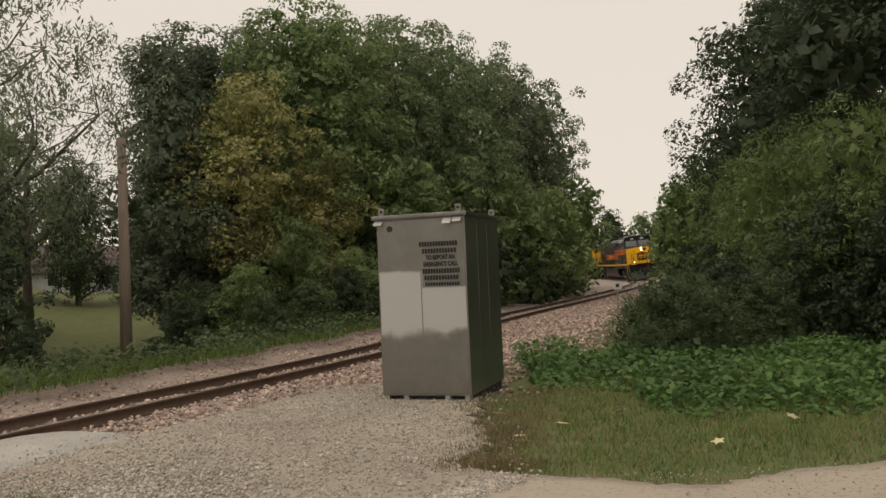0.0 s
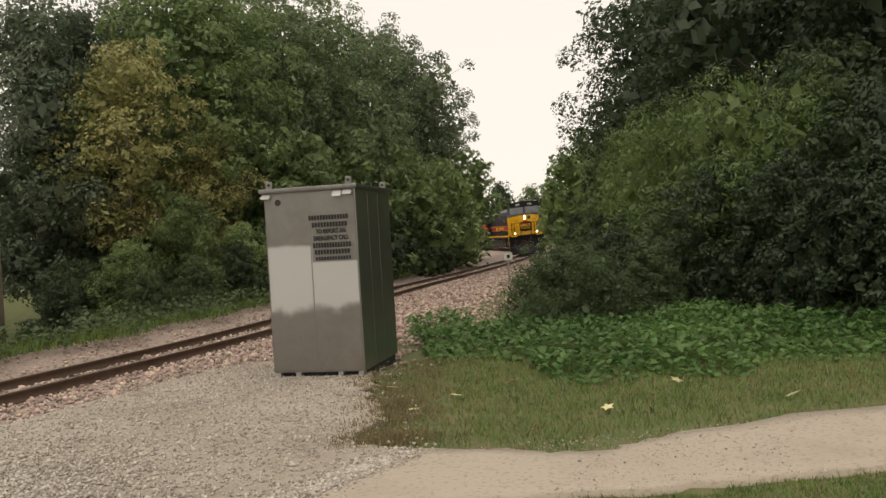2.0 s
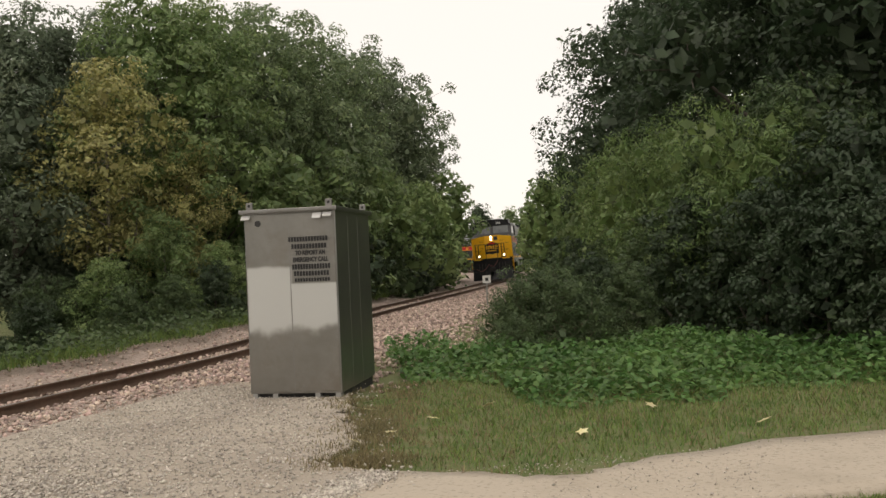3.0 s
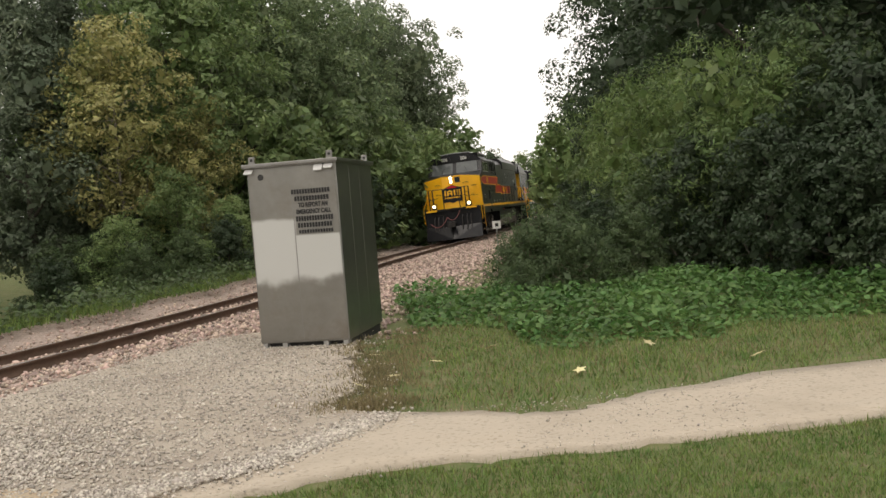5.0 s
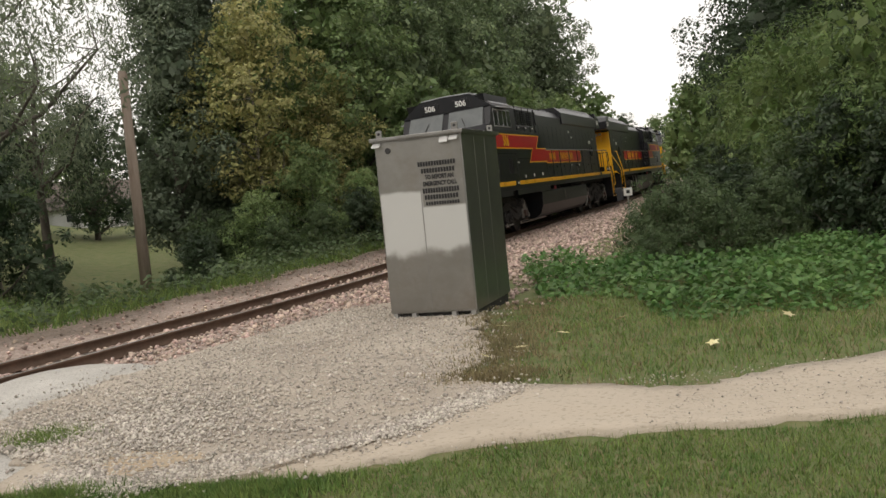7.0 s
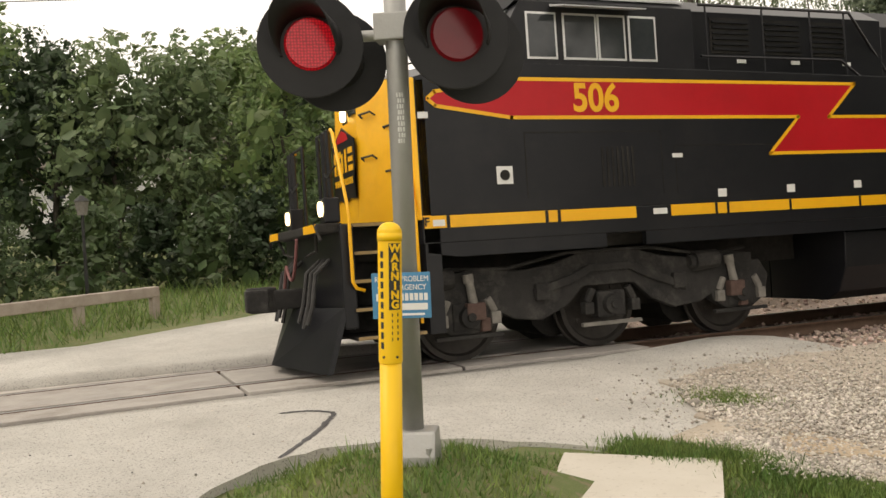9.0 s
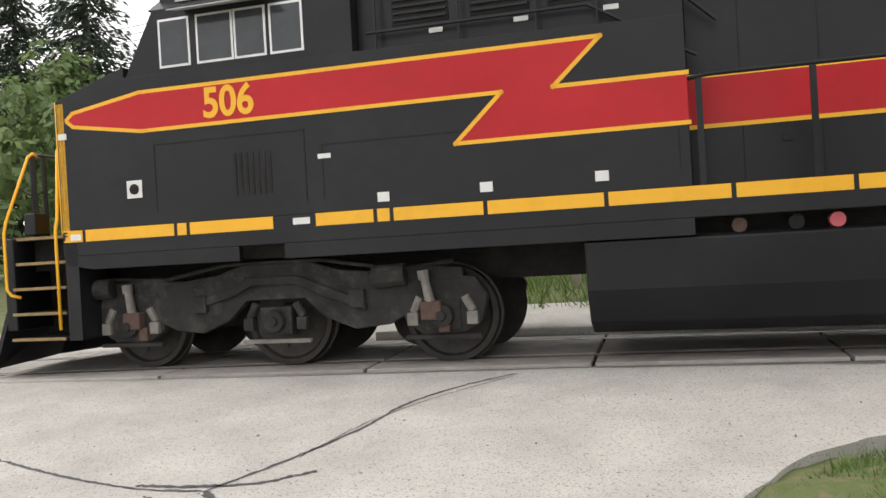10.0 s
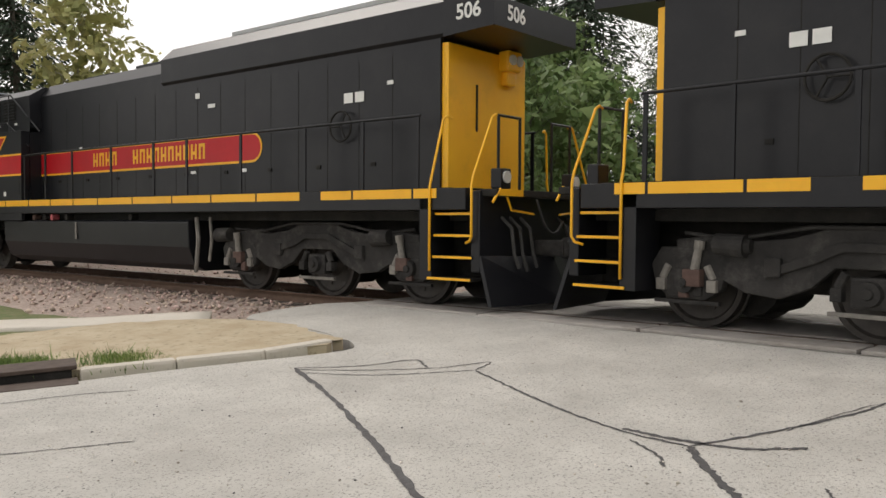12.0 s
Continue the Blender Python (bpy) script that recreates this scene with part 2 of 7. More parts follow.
M["boxdoor"] = cover_paint(material("cabinet_door_sheet", (0.25, 0.243, 0.225), (0.33, 0.32, 0.30), scale=1.4, rough=0.36, metal=0.85, bump=0.06, bump_scale=3, dirt=(0.20, 0.17, 0.14), dirt_amount=0.6, dirt_scale=1.3), (0.50, 0.505, 0.49))
M["silverpaint"] = material("silver_cover_paint", (0.50, 0.50, 0.49), (0.57, 0.57, 0.56), scale=1.5, rough=0.5, metal=0.25)
M["ink"] = material("black_stencil", (0.02, 0.02, 0.02), (0.035, 0.035, 0.035), rough=0.7)
M["galv"] = material("galvanised_mast", (0.33, 0.33, 0.32), (0.43, 0.43, 0.41), scale=3, rough=0.5, metal=0.6, bump=0.15, dirt=(0.22, 0.21, 0.2), dirt_amount=0.5, dirt_scale=3)
M["lampblack"] = material("black_signal_backing", (0.012, 0.012, 0.0135), (0.02, 0.02, 0.022), scale=3, rough=0.55, spec=0.3)
M["redlit"] = material("lit_red_lens", (0.16, 0.004, 0.008), rough=0.2, glow=(1.0, 0.012, 0.03), glow_strength=0.3)
dotted(M["redlit"])
M["reddim"] = material("unlit_red_lens", (0.06, 0.004, 0.007), (0.085, 0.005, 0.009), rough=0.2, glow=(1.0, 0.02, 0.04), glow_strength=0.035)
M["postyellow"] = material("yellow_marker_post", (0.86, 0.50, 0.006), (0.90, 0.55, 0.012), scale=2, rough=0.45)
M["blue"] = material("blue_sign_sheet", (0.045, 0.20, 0.38), (0.06, 0.24, 0.43), scale=3, rough=0.4)
M["rustsoil"] = material("rusty_bare_soil", (0.42, 0.32, 0.21), (0.49, 0.40, 0.29), scale=5, rough=0.95, bump=0.8, bump_scale=60, fine=((0.33, 0.30, 0.25), 30, 0.54))
M["polewood"] = material("weathered_pole_wood", (0.19, 0.145, 0.112), (0.30, 0.245, 0.20), scale=5, rough=0.9, bump=0.5, streak=0.12)
M["bark"] = material("tree_bark", (0.055, 0.047, 0.038), (0.12, 0.105, 0.085), scale=4, rough=0.95, bump=0.7, streak=0.25)
M["palebark"] = material("pale_tree_bark", (0.16, 0.145, 0.12), (0.26, 0.24, 0.205), scale=4, rough=0.95, bump=0.6, streak=0.25)
# green leaves with the wood's deep shade put into the colour
M["leaf_dark"] = leaf_material("shade_darkened_green_leaves", (0.036, 0.064, 0.032), (0.066, 0.10, 0.048))
M["leaf_wood"] = leaf_material("wood_edge_leaves", (0.12, 0.175, 0.088), (0.20, 0.265, 0.125))
M["leaf_blue"] = leaf_material("blue_green_leaves", (0.11, 0.15, 0.097), (0.17, 0.215, 0.135))
M["leaf_mid"] = leaf_material("green_leaves", (0.12, 0.19, 0.07), (0.20, 0.275, 0.105))
# leaf_mid's green made darker: the shade under the trees is in the colour
M["leaf_shade"] = leaf_material("shaded_undergrowth_leaves", (0.06, 0.10, 0.042), (0.105, 0.155, 0.062))
M["leaf_yellow"] = leaf_material("yellowing_leaves", (0.27, 0.29, 0.11), (0.44, 0.41, 0.17))
M["stepedge"] = material("worn_step_edge_paint", (0.34, 0.24, 0.10), (0.22, 0.15, 0.08), scale=9, rough=0.8)
M["leaf_light"] = leaf_material("light_green_leaves", (0.16, 0.25, 0.09), (0.26, 0.34, 0.14))
M["leaf_grey"] = leaf_material("grey_green_leaves", (0.13, 0.165, 0.10), (0.19, 0.225, 0.14))
M["leaf_cotton"] = leaf_material("cottonwood_leaves", (0.11, 0.155, 0.085), (0.17, 0.215, 0.12))
M["leaf_sumac"] = leaf_material("sumac_leaves", (0.10, 0.165, 0.055), (0.18, 0.255, 0.085))
M["leaf_bright"] = leaf_material("bright_green_weeds", (0.065, 0.155, 0.042), (0.14, 0.255, 0.075))
M["leaf_conifer"] = leaf_material("spruce_needles", (0.03, 0.052, 0.032), (0.055, 0.08, 0.048))
M["twig"] = material("dry_twigs", (0.13, 0.10, 0.075), (0.2, 0.16, 0.12), rough=0.95)
M["fallen"] = material("fallen_yellow_leaf", (0.55, 0.48, 0.22), (0.64, 0.60, 0.38), rough=0.8, objects=0.2)
M["siding"] = material("white_house_siding", (0.66, 0.66, 0.65), (0.74, 0.74, 0.73), scale=3, rough=0.7)
M["roofing"] = material("brown_shingle_roof", (0.13, 0.105, 0.09), (0.2, 0.17, 0.15), scale=7, rough=0.9)
M["darkglass"] = material("house_window_glass", (0.04, 0.045, 0.05), (0.06, 0.065, 0.07), rough=0.1)
M["guard"] = material("weathered_timber_guard", (0.30, 0.25, 0.21), (0.42, 0.36, 0.31), scale=4, rough=0.9, bump=0.3)
M["iron"] = material("rusty_drain_iron", (0.06, 0.042, 0.034), (0.1, 0.075, 0.06), scale=8, rough=0.9)
M["contblue"] = material("faded_blue_steel", (0.03, 0.05, 0.13), (0.05, 0.07, 0.17), scale=2, rough=0.6)
M["contred"] = material("faded_red_steel", (0.20, 0.03, 0.03), (0.26, 0.05, 0.05), scale=2, rough=0.6)
M["signwhite"] = material("faded_white_sign", (0.62, 0.62, 0.60), (0.72, 0.72, 0.7), scale=6, rough=0.6)


# ---------- mesh helpers ----------
def bx(bm, x0, x1, y0, y1, z0, z1):
    v = [bm.verts.new(p) for p in ((x0, y0, z0), (x1, y0, z0), (x1, y1, z0), (x0, y1, z0), (x0, y0, z1), (x1, y0, z1), (x1, y1, z1), (x0, y1, z1))]
    for f in ((3, 2, 1, 0), (4, 5, 6, 7), (0, 1, 5, 4), (1, 2, 6, 5), (2, 3, 7, 6), (3, 0, 4, 7)):
        bm.faces.new([v[i] for i in f])
    return bm


def prism_y(bm, pts, y0, y1):
    """A closed outline in x, z, pushed from y0 to y1."""
    a = [bm.verts.new((p[0], y0, p[1])) for p in pts]
    b = [bm.verts.new((p[0], y1, p[1])) for p in pts]
    k = len(pts)
    for i in range(k):
        bm.faces.new((a[i], a[(i + 1) % k], b[(i + 1) % k], b[i]))
    bm.faces.new(a[::-1])
    bm.faces.new(b)
    return bm


def prism_x(bm, pts, x0, x1):
    """A closed outline in y, z, pushed from x0 to x1."""
    a = [bm.verts.new((x0, p[0], p[1])) for p in pts]
    b = [bm.verts.new((x1, p[0], p[1])) for p in pts]
    k = len(pts)
    for i in range(k):
        bm.faces.new((a[i], a[(i + 1) % k], b[(i + 1) % k], b[i]))
    bm.faces.new(a[::-1])
    bm.faces.new(b)
    return bm


def prism_z(bm, pts, z0, z1):
    a = [bm.verts.new((p[0], p[1], z0)) for p in pts]
    b = [bm.verts.new((p[0], p[1], z1)) for p in pts]
    k = len(pts)
    for i in range(k):
        bm.faces.new((a[i], a[(i + 1) % k], b[(i + 1) % k], b[i]))
    bm.faces.new(a[::-1])
    bm.faces.new(b)
    return bm


def cyl(bm, p0, p1, r0, r1=None, n=12, caps=True):
    p0, p1 = Vector(p0), Vector(p1)
    r1 = r0 if r1 is None else r1
    d = (p1 - p0).normalized()
    u = d.orthogonal().normalized()
    w = d.cross(u)
    ring = [[bm.verts.new(p + (u * math.cos(2 * math.pi * i / n) + w * math.sin(2 * math.pi * i / n)) * r) for i in range(n)] for p, r in ((p0, r0), (p1, r1))]
    for i in range(n):
        bm.faces.new((ring[0][i], ring[0][(i + 1) % n], ring[1][(i + 1) % n], ring[1][i]))
    if caps:
        bm.faces.new(ring[0][::-1])
        bm.faces.new(ring[1])
    return bm


def tube(bm, pts, r, n=8):
    """A bent rod through the points, with its joints mitred."""
    pts = [Vector(p) for p in pts]
    rings = []
    u = None
    for i, p in enumerate(pts):
        d = (pts[min(i + 1, len(pts) - 1)] - pts[max(i - 1, 0)]).normalized()
        u = d.orthogonal().normalized() if u is None else (u - d * u.dot(d)).normalized()
        w = d.cross(u)
        rings.append([bm.verts.new(p + (u * math.cos(2 * math.pi * k / n) + w * math.sin(2 * math.pi * k / n)) * r) for k in range(n)])
    for a, b in zip(rings, rings[1:]):
        for k in range(n):
            bm.faces.new((a[k], a[(k + 1) % n], b[(k + 1) % n], b[k]))
    bm.faces.new(rings[0][::-1])
    bm.faces.new(rings[-1])
    return bm


def mesh_of(bm, name, mat, bevel=0.0, smooth=False):
    bmesh.ops.recalc_face_normals(bm, faces=bm.faces)
    if bevel:
        bmesh.ops.bevel(bm, geom=[e for e in bm.edges if e.calc_face_angle(0) > 0.5], offset=bevel, segments=2, affect="EDGES", profile=0.6, clamp_overlap=True)
    me = bpy.data.meshes.new(name)
    bm.to_mesh(me)
    bm.free()
    for m in (mat if isinstance(mat, (list, tuple)) else [mat]):
        me.materials.append(m)
    if smooth:
        for p in me.polygons:
            p.use_smooth = True
    return me


def part(name, bm, mat, parent=None, label="", bevel=0.0, smooth=False, m=None):
    ob = new(name, mesh_of(bm, name, mat, bevel, smooth))
    if parent is not None:
        ob.parent = parent
    if m is not None:
        ob.matrix_basis = m
    if label:
        ob["label"] = label
    return ob


def empty(name, m, label, category, group=""):
    ob = new(name)
    ob.empty_display_size = 0.2
    ob.matrix_basis = m
    return tagged(ob, label, category, group)


def np_mesh(name, verts, faces, mat):
    """A mesh from arrays: faces all have the same number of corners."""
    me = bpy.data.meshes.new(name)
    verts = np.asarray(verts, np.float32)
    faces = np.asarray(faces, np.int32)
    k = faces.shape[1]
    me.vertices.add(len(verts))
    me.vertices.foreach_set("co", verts.ravel())
    me.loops.add(faces.size)
    me.loops.foreach_set("vertex_index", faces.ravel())
    me.polygons.add(len(faces))
    me.polygons.foreach_set("loop_start", np.arange(0, faces.size, k, dtype=np.int32))
    me.polygons.foreach_set("loop_total", np.full(len(faces), k, np.int32))
    me.materials.append(mat)
    me.update(calc_edges=True)
    return me


def words(text, size, mat, parent, m, name="lettering", wide=1.0, bold=0.0, depth=0.002, label=""):
    cu = bpy.data.curves.new(name, "FONT")
    cu.body, cu.size, cu.align_x, cu.align_y = text, size, "CENTER", "CENTER"
    cu.offset, cu.extrude = bold, depth
    tmp = new("tmp_text", cu)
    bpy.context.view_layer.update()
    me = bpy.data.meshes.new_from_object(tmp.evaluated_get(bpy.context.evaluated_depsgraph_get()))
    bpy.data.objects.remove(tmp)
    me.materials.clear()
    me.materials.append(mat)
    for v in me.vertices:
        v.co.x *= wide
    ob = new(name, me)
    ob.parent = parent
    ob.matrix_basis = m
    if label:
        ob["label"] = label
    return ob


def smooth01(a, b, v):
    k = np.clip((v - a) / (b - a), 0, 1)
    return k * k * (3 - 2 * k)


# ---------- the track's line in plan (near rail), from far to near ----------
LINE = [(-90, 165), (-62, 158), (-32, 151), (-9, 145), (1.5, 139), (10.5, 131), (17, 121), (21.2, 110), (22.1, 99), (20.6, 87), (14.9, 66), (9.1, 49), (2.3, 31), (-1.8, 19), (-5.12, 11.55),
        (-8.15, 5.05), (-10.7, -2), (-13.1, -10), (-17.4, -25), (-22.4, -43), (-32.4, -78)]


def glide(points, n=24):
    P = np.array(points, float)
    P = np.vstack([2 * P[0] - P[1], P, 2 * P[-1] - P[-2]])
    out = []
    for i in range(1, len(P) - 2):
        p0, p1, p2, p3 = P[i - 1:i + 3]
        a, b, c = [np.linalg.norm(v) for v in (p1 - p0, p2 - p1, p3 - p2)]
        m1 = b * ((p1 - p0) / a * b + (p2 - p1) / b * a) / (a + b)
        m2 = b * ((p2 - p1) / b * c + (p3 - p2) / c * b) / (b + c)
        for t in np.linspace(0, 1, n, endpoint=False):
            out.append((2 * t**3 - 3 * t**2 + 1) * p1 + (t**3 - 2 * t**2 + t) * m1 + (-2 * t**3 + 3 * t**2) * p2 + (t**3 - t**2) * m2)
    out.append(P[-2])
    return np.array(out)


NEAR = glide(LINE)
TANGENT = np.gradient(NEAR, axis=0)
TANGENT /= np.linalg.norm(TANGENT, axis=1)[:, None]
LEFT = np.stack([-TANGENT[:, 1], TANGENT[:, 0]], 1)      # the camera's side
ALONG = np.concatenate([[0], np.cumsum(np.linalg.norm(np.diff(NEAR, axis=0), axis=1))])
ALONG -= ALONG[10 * 24] - 88.819
GAUGE = 1.505
BANK = 3.0
CENTRE = NEAR - LEFT * GAUGE / 2


def on_line(s, offset=0.0):
    """Place in plan at s metres along the track, offset metres towards the camera's side of the centre line."""
    p = np.array([np.interp(s, ALONG, CENTRE[:, i]) for i in (0, 1)])
    q = np.array([np.interp(s, ALONG, LEFT[:, i]) for i in (0, 1)])
    return p + q * offset / np.linalg.norm(q)


def bank_z(offset):
    """Height of the banked track plane, near rail at zero."""
    return (offset - GAUGE / 2) * math.tan(radians(BANK))


def off_track(x, y):
    """Signed distance from the centre line (towards the camera positive) and the place along it."""
    p = np.stack([np.ravel(x), np.ravel(y)], 1)
    keep = CENTRE[::3]
    d = ((p[:, None, :] - keep[None]) ** 2).sum(2)
    k = d.argmin(1) * 3
    k = np.minimum(k, len(CENTRE) - 1)
    r = p - CENTRE[k]
    side = (r * LEFT[k]).sum(1)
    dist = np.sqrt((r**2).sum(1))
    return (np.where(side >= 0, 1, -1) * np.maximum(np.abs(side), np.where(dist > 25, dist, 0))).reshape(np.shape(x)), ALONG[k].reshape(np.shape(x))


def ground_z(x, y):
    """Height of the land."""
    x, y = np.asarray(x, float), np.asarray(y, float)
    o, s = off_track(x, y)
    far = smooth01(3.0, 9.0, -o) * smooth01(11, 19, y + 0.35 * x + 4) * (1 - smooth01(22, 29, np.degrees(np.arctan2(-x, y))))
    z = -1.3 * far
    r = np.hypot(x, y)
    az = np.degrees(np.arctan2(-x, y))
    z = z + 2.3 * smooth01(30, 78, r) * smooth01(6, 15, az) * (1 - smooth01(27, 34, az))
    z = z + 0.3 * np.exp(-(((x + 3.75) ** 2 + (y - 3.45) ** 2) / 0.75) ** 2)
    z = z + 2.3 * smooth01(22, 105, r) * smooth01(24, 36, az) * (1 - smooth01(62, 90, az))
    z = z - 0.35 * smooth01(4.5, 8.5, np.abs(o)) * (1 - smooth01(9, 16, np.abs(o))) * smooth01(14, 22, y) * (o > 0)
    z = z - 0.03
    return z + 0.02 * np.sin(x * 1.7 + np.cos(y * 1.1)) * np.sin(y * 1.3)


def gz(x, y):
    return float(ground_z(np.array([x]), np.array([y]))[0])


# ---------- ground, road, path, gravel ----------
def build_ground():
    xs = np.concatenate([np.linspace(-1500, -90, 12), np.arange(-80, -24, 2.5), np.arange(-24, 24, 0.6), np.arange(24, 80, 2.5), np.linspace(90, 1500, 12)])
    ys = np.concatenate([np.linspace(-1500, -70, 12), np.arange(-60, -14, 2.5), np.arange(-14, 36, 0.6), np.arange(36, 160, 2.5), np.linspace(170, 1500, 12)])
    X, Y = np.meshgrid(xs, ys)
    Z = ground_z(X.ravel(), Y.ravel()).reshape(X.shape)
    o, s = off_track(X.ravel(), Y.ravel())
    Z = Z - (0.6 * (1 - smooth01(3.5, 4.3, np.abs(o)))).reshape(X.shape)     # cut for the ballast
    V = np.stack([X.ravel(), Y.ravel(), Z.ravel()], 1)
    w = len(xs)
    i = np.arange(w * (len(ys) - 1)).reshape(len(ys) - 1, w)[:, :-1].ravel()
    F = np.stack([i, i + 1, i + w + 1, i + w], 1)
    ob = new("ground", np_mesh("ground", V, F, M["grass"]))
    for p in ob.data.polygons:
        p.use_smooth = True
    return tagged(ob, "uneven mown grass ground with bare patches", "ground", kind="structure")


ground = build_ground()


def strip(name, left, right, lift, mat, label, category, n=10, thick=0.12, jitter=0.0):
    """A slab between two smooth edge lines that lies on the land."""
    a, b = glide(left, n), glide(right, n)
    rnd = np.random.RandomState(len(name))
    a = a + rnd.normal(0, jitter, a.shape)
    b = b + rnd.normal(0, jitter, b.shape)
    k = len(a)
    cols = 7
    V, F = [], []
    for i in range(k):
        for j in range(cols):
            p = a[i] + (b[i] - a[i]) * j / (cols - 1)
            V.append((p[0], p[1], max(gz(p[0], p[1]) + 0.03, -0.02 if lift >= 0 else -9) + lift))
    for i in range(k - 1):
        for j in range(cols - 1):
            q = i * cols + j
            F.append((q, q + 1, q + cols + 1, q + cols))
    me = np_mesh(name, V, F, mat)
    ob = new(name, me)
    md = ob.modifiers.new("thickness", "SOLIDIFY")
    md.thickness = thick
    md.offset = -1
    bm = bmesh.new()
    bm.from_mesh(me)
    bmesh.ops.recalc_face_normals(bm, faces=bm.faces)
    if sum(f.normal.z for f in bm.faces) < 0:
        bmesh.ops.reverse_faces(bm, faces=bm.faces)
    bm.to_mesh(me)
    bm.free()
    return tagged(ob, label, category, kind="structure")


def patch(name, outline, lift, mat, label, category, wobble=0.06, n=8, thick=0.03):
    """A flat patch with a ragged edge that lies on the land."""
    pts = glide(list(outline) + [outline[0]], n)[:-1]
    rnd = np.random.RandomState(len(label))
    pts = pts + rnd.normal(0, wobble, pts.shape)
    bm = bmesh.new()
    prism_z(bm, [(p[0], p[1]) for p in pts], lift - thick, lift)
    bmesh.ops.triangulate(bm, faces=[f for f in bm.faces if len(f.verts) > 4])
    return tagged(part(name, bm, mat), label, category, kind="structure")


near_road = patch("road", [(2.0, -14.0), (-1.0, -11.2), (-5.5, -7.1), (-7.1, -5.7), (-8.2, -4.9), (-8.9, -5.6), (-10.1, -7.6), (-11.4, -7.2), (-10.2, -2.9),
                           (-9.4, -0.7), (-8.35, 2.3), (-7.15, 5.1), (-5.85, 8.0), (-4.9, 10.6), (-3.85, 10.2), (-3.2, 9.2), (-2.9, 7.3), (-2.9, 6.2), (-3.45, 5.3), (-4.6, 4.75), (-5.3, 3.75),
                           (-5.15, 3.0), (-4.5, 2.1), (-1.5, -1.6), (3.0, -6.5), (6, -10)], 0.012, M["concrete"], "worn pale concrete road with sealed cracks at the crossing", "road", wobble=0.02, n=6, thick=0.2)
far_road = strip("road_far", [(-12.2, 0.4), (-13.7, 8.2), (-15.0, 12.2), (-16.5, 15.5), (-23, 23), (-41.1, 41.9), (-72, 72.5)],
                 [(-7.4, 10.6), (-9.4, 11.2), (-11, 12.0), (-12.6, 14.1), (-16.3, 19.2), (-32, 37.2), (-68, 76.5)], 0.012, M["concrete"],
                 "concrete street that climbs away between trees", "road", n=8, thick=0.2)
sidewalk = strip("pavement", [(-10.1, 12.6), (-12.6, 15.45), (-18.8, 22.6), (-38.4, 44.3), (-65.5, 77)], [(-9.1, 12.6), (-11.85, 15.6), (-18.1, 23.1), (-37.7, 45.1), (-64.8, 77.8)],
                 0.014, M["apron"], "narrow pale concrete sidewalk beside the street", "sidewalk", n=6, thick=0.1)
south_walk = strip("pavement_south", [(-9.5, -7.9), (-8.6, -9.4), (-7.4, -11.4), (-4.6, -16)], [(-10.2, -8.4), (-9.3, -9.9), (-8.1, -11.9), (-5.3, -16.5)], 0.016, M["apron"],
                   "pale concrete sidewalk strip beside the ballast", "sidewalk", n=6, thick=0.1)
path_main = strip("path", [(-3.3, 5.6), (-1.64, 5.55), (0.44, 5.8), (1.6, 5.82), (3.2, 5.75), (9, 5.4), (22, 5.0)], [(-3.2, 7.6), (-1.5, 7.6), (0.53, 7.45), (1.77, 6.85), (2.7, 7.15), (9, 7.5), (22, 7.0)], 0.02, M["path"],
                  "packed pale limestone footpath", "path", jitter=0.035)
lot = patch("gravel_area", [(-4.4, 7.4), (-4.2, 8.8), (-3.5, 10.3), (-2.6, 12.0), (-1.6, 13.6), (-0.2, 13.4), (0.3, 11.6), (0.15, 10.1), (0.35, 8.9), (-0.1, 7.9), (0.4, 7.3), (-0.6, 6.2), (-2.3, 5.5), (-3.0, 5.9), (-3.5, 6.4)],
            0.03, M["gravel"], "loose grey crushed limestone round the equipment cabinet", "gravel", wobble=0.07)
south_dirt = patch("bare_soil", [(-5.6, -7.4), (-7.2, -5.95), (-8.3, -5.15), (-8.85, -5.8), (-9.4, -7.3), (-8.4, -9.1), (-7.0, -9.6)], 0.06, M["dirt"], "bare sandy soil verge with thin grass", "soil", wobble=0.04, thick=0.12)
dirt_a = patch("soil_patch", [(-2.66, 6.0), (-2.62, 6.25), (-2.4, 6.28), (-2.12, 6.2), (-1.95, 6.0), (-2.2, 5.84), (-2.45, 5.8)], 0.0385, M["rustsoil"], "rusty bare soil patch at the gravel edge", "soil", wobble=0.04)
dirt_b = patch("soil_patch", [(-4.35, 3.75), (-4.1, 4.0), (-3.8, 3.7), (-4.0, 3.35)], 0.02, M["dirt"], "bare trampled soil round the post", "soil", wobble=0.03)
pad = patch("pavement_slab", [(-3.7, 4.85), (-2.75, 5.35), (-2.3, 4.5), (-3.2, 4.0)], 0.03, M["apron"], "square concrete sidewalk slab in the grass", "sidewalk", wobble=0.0, n=1, thick=0.1)


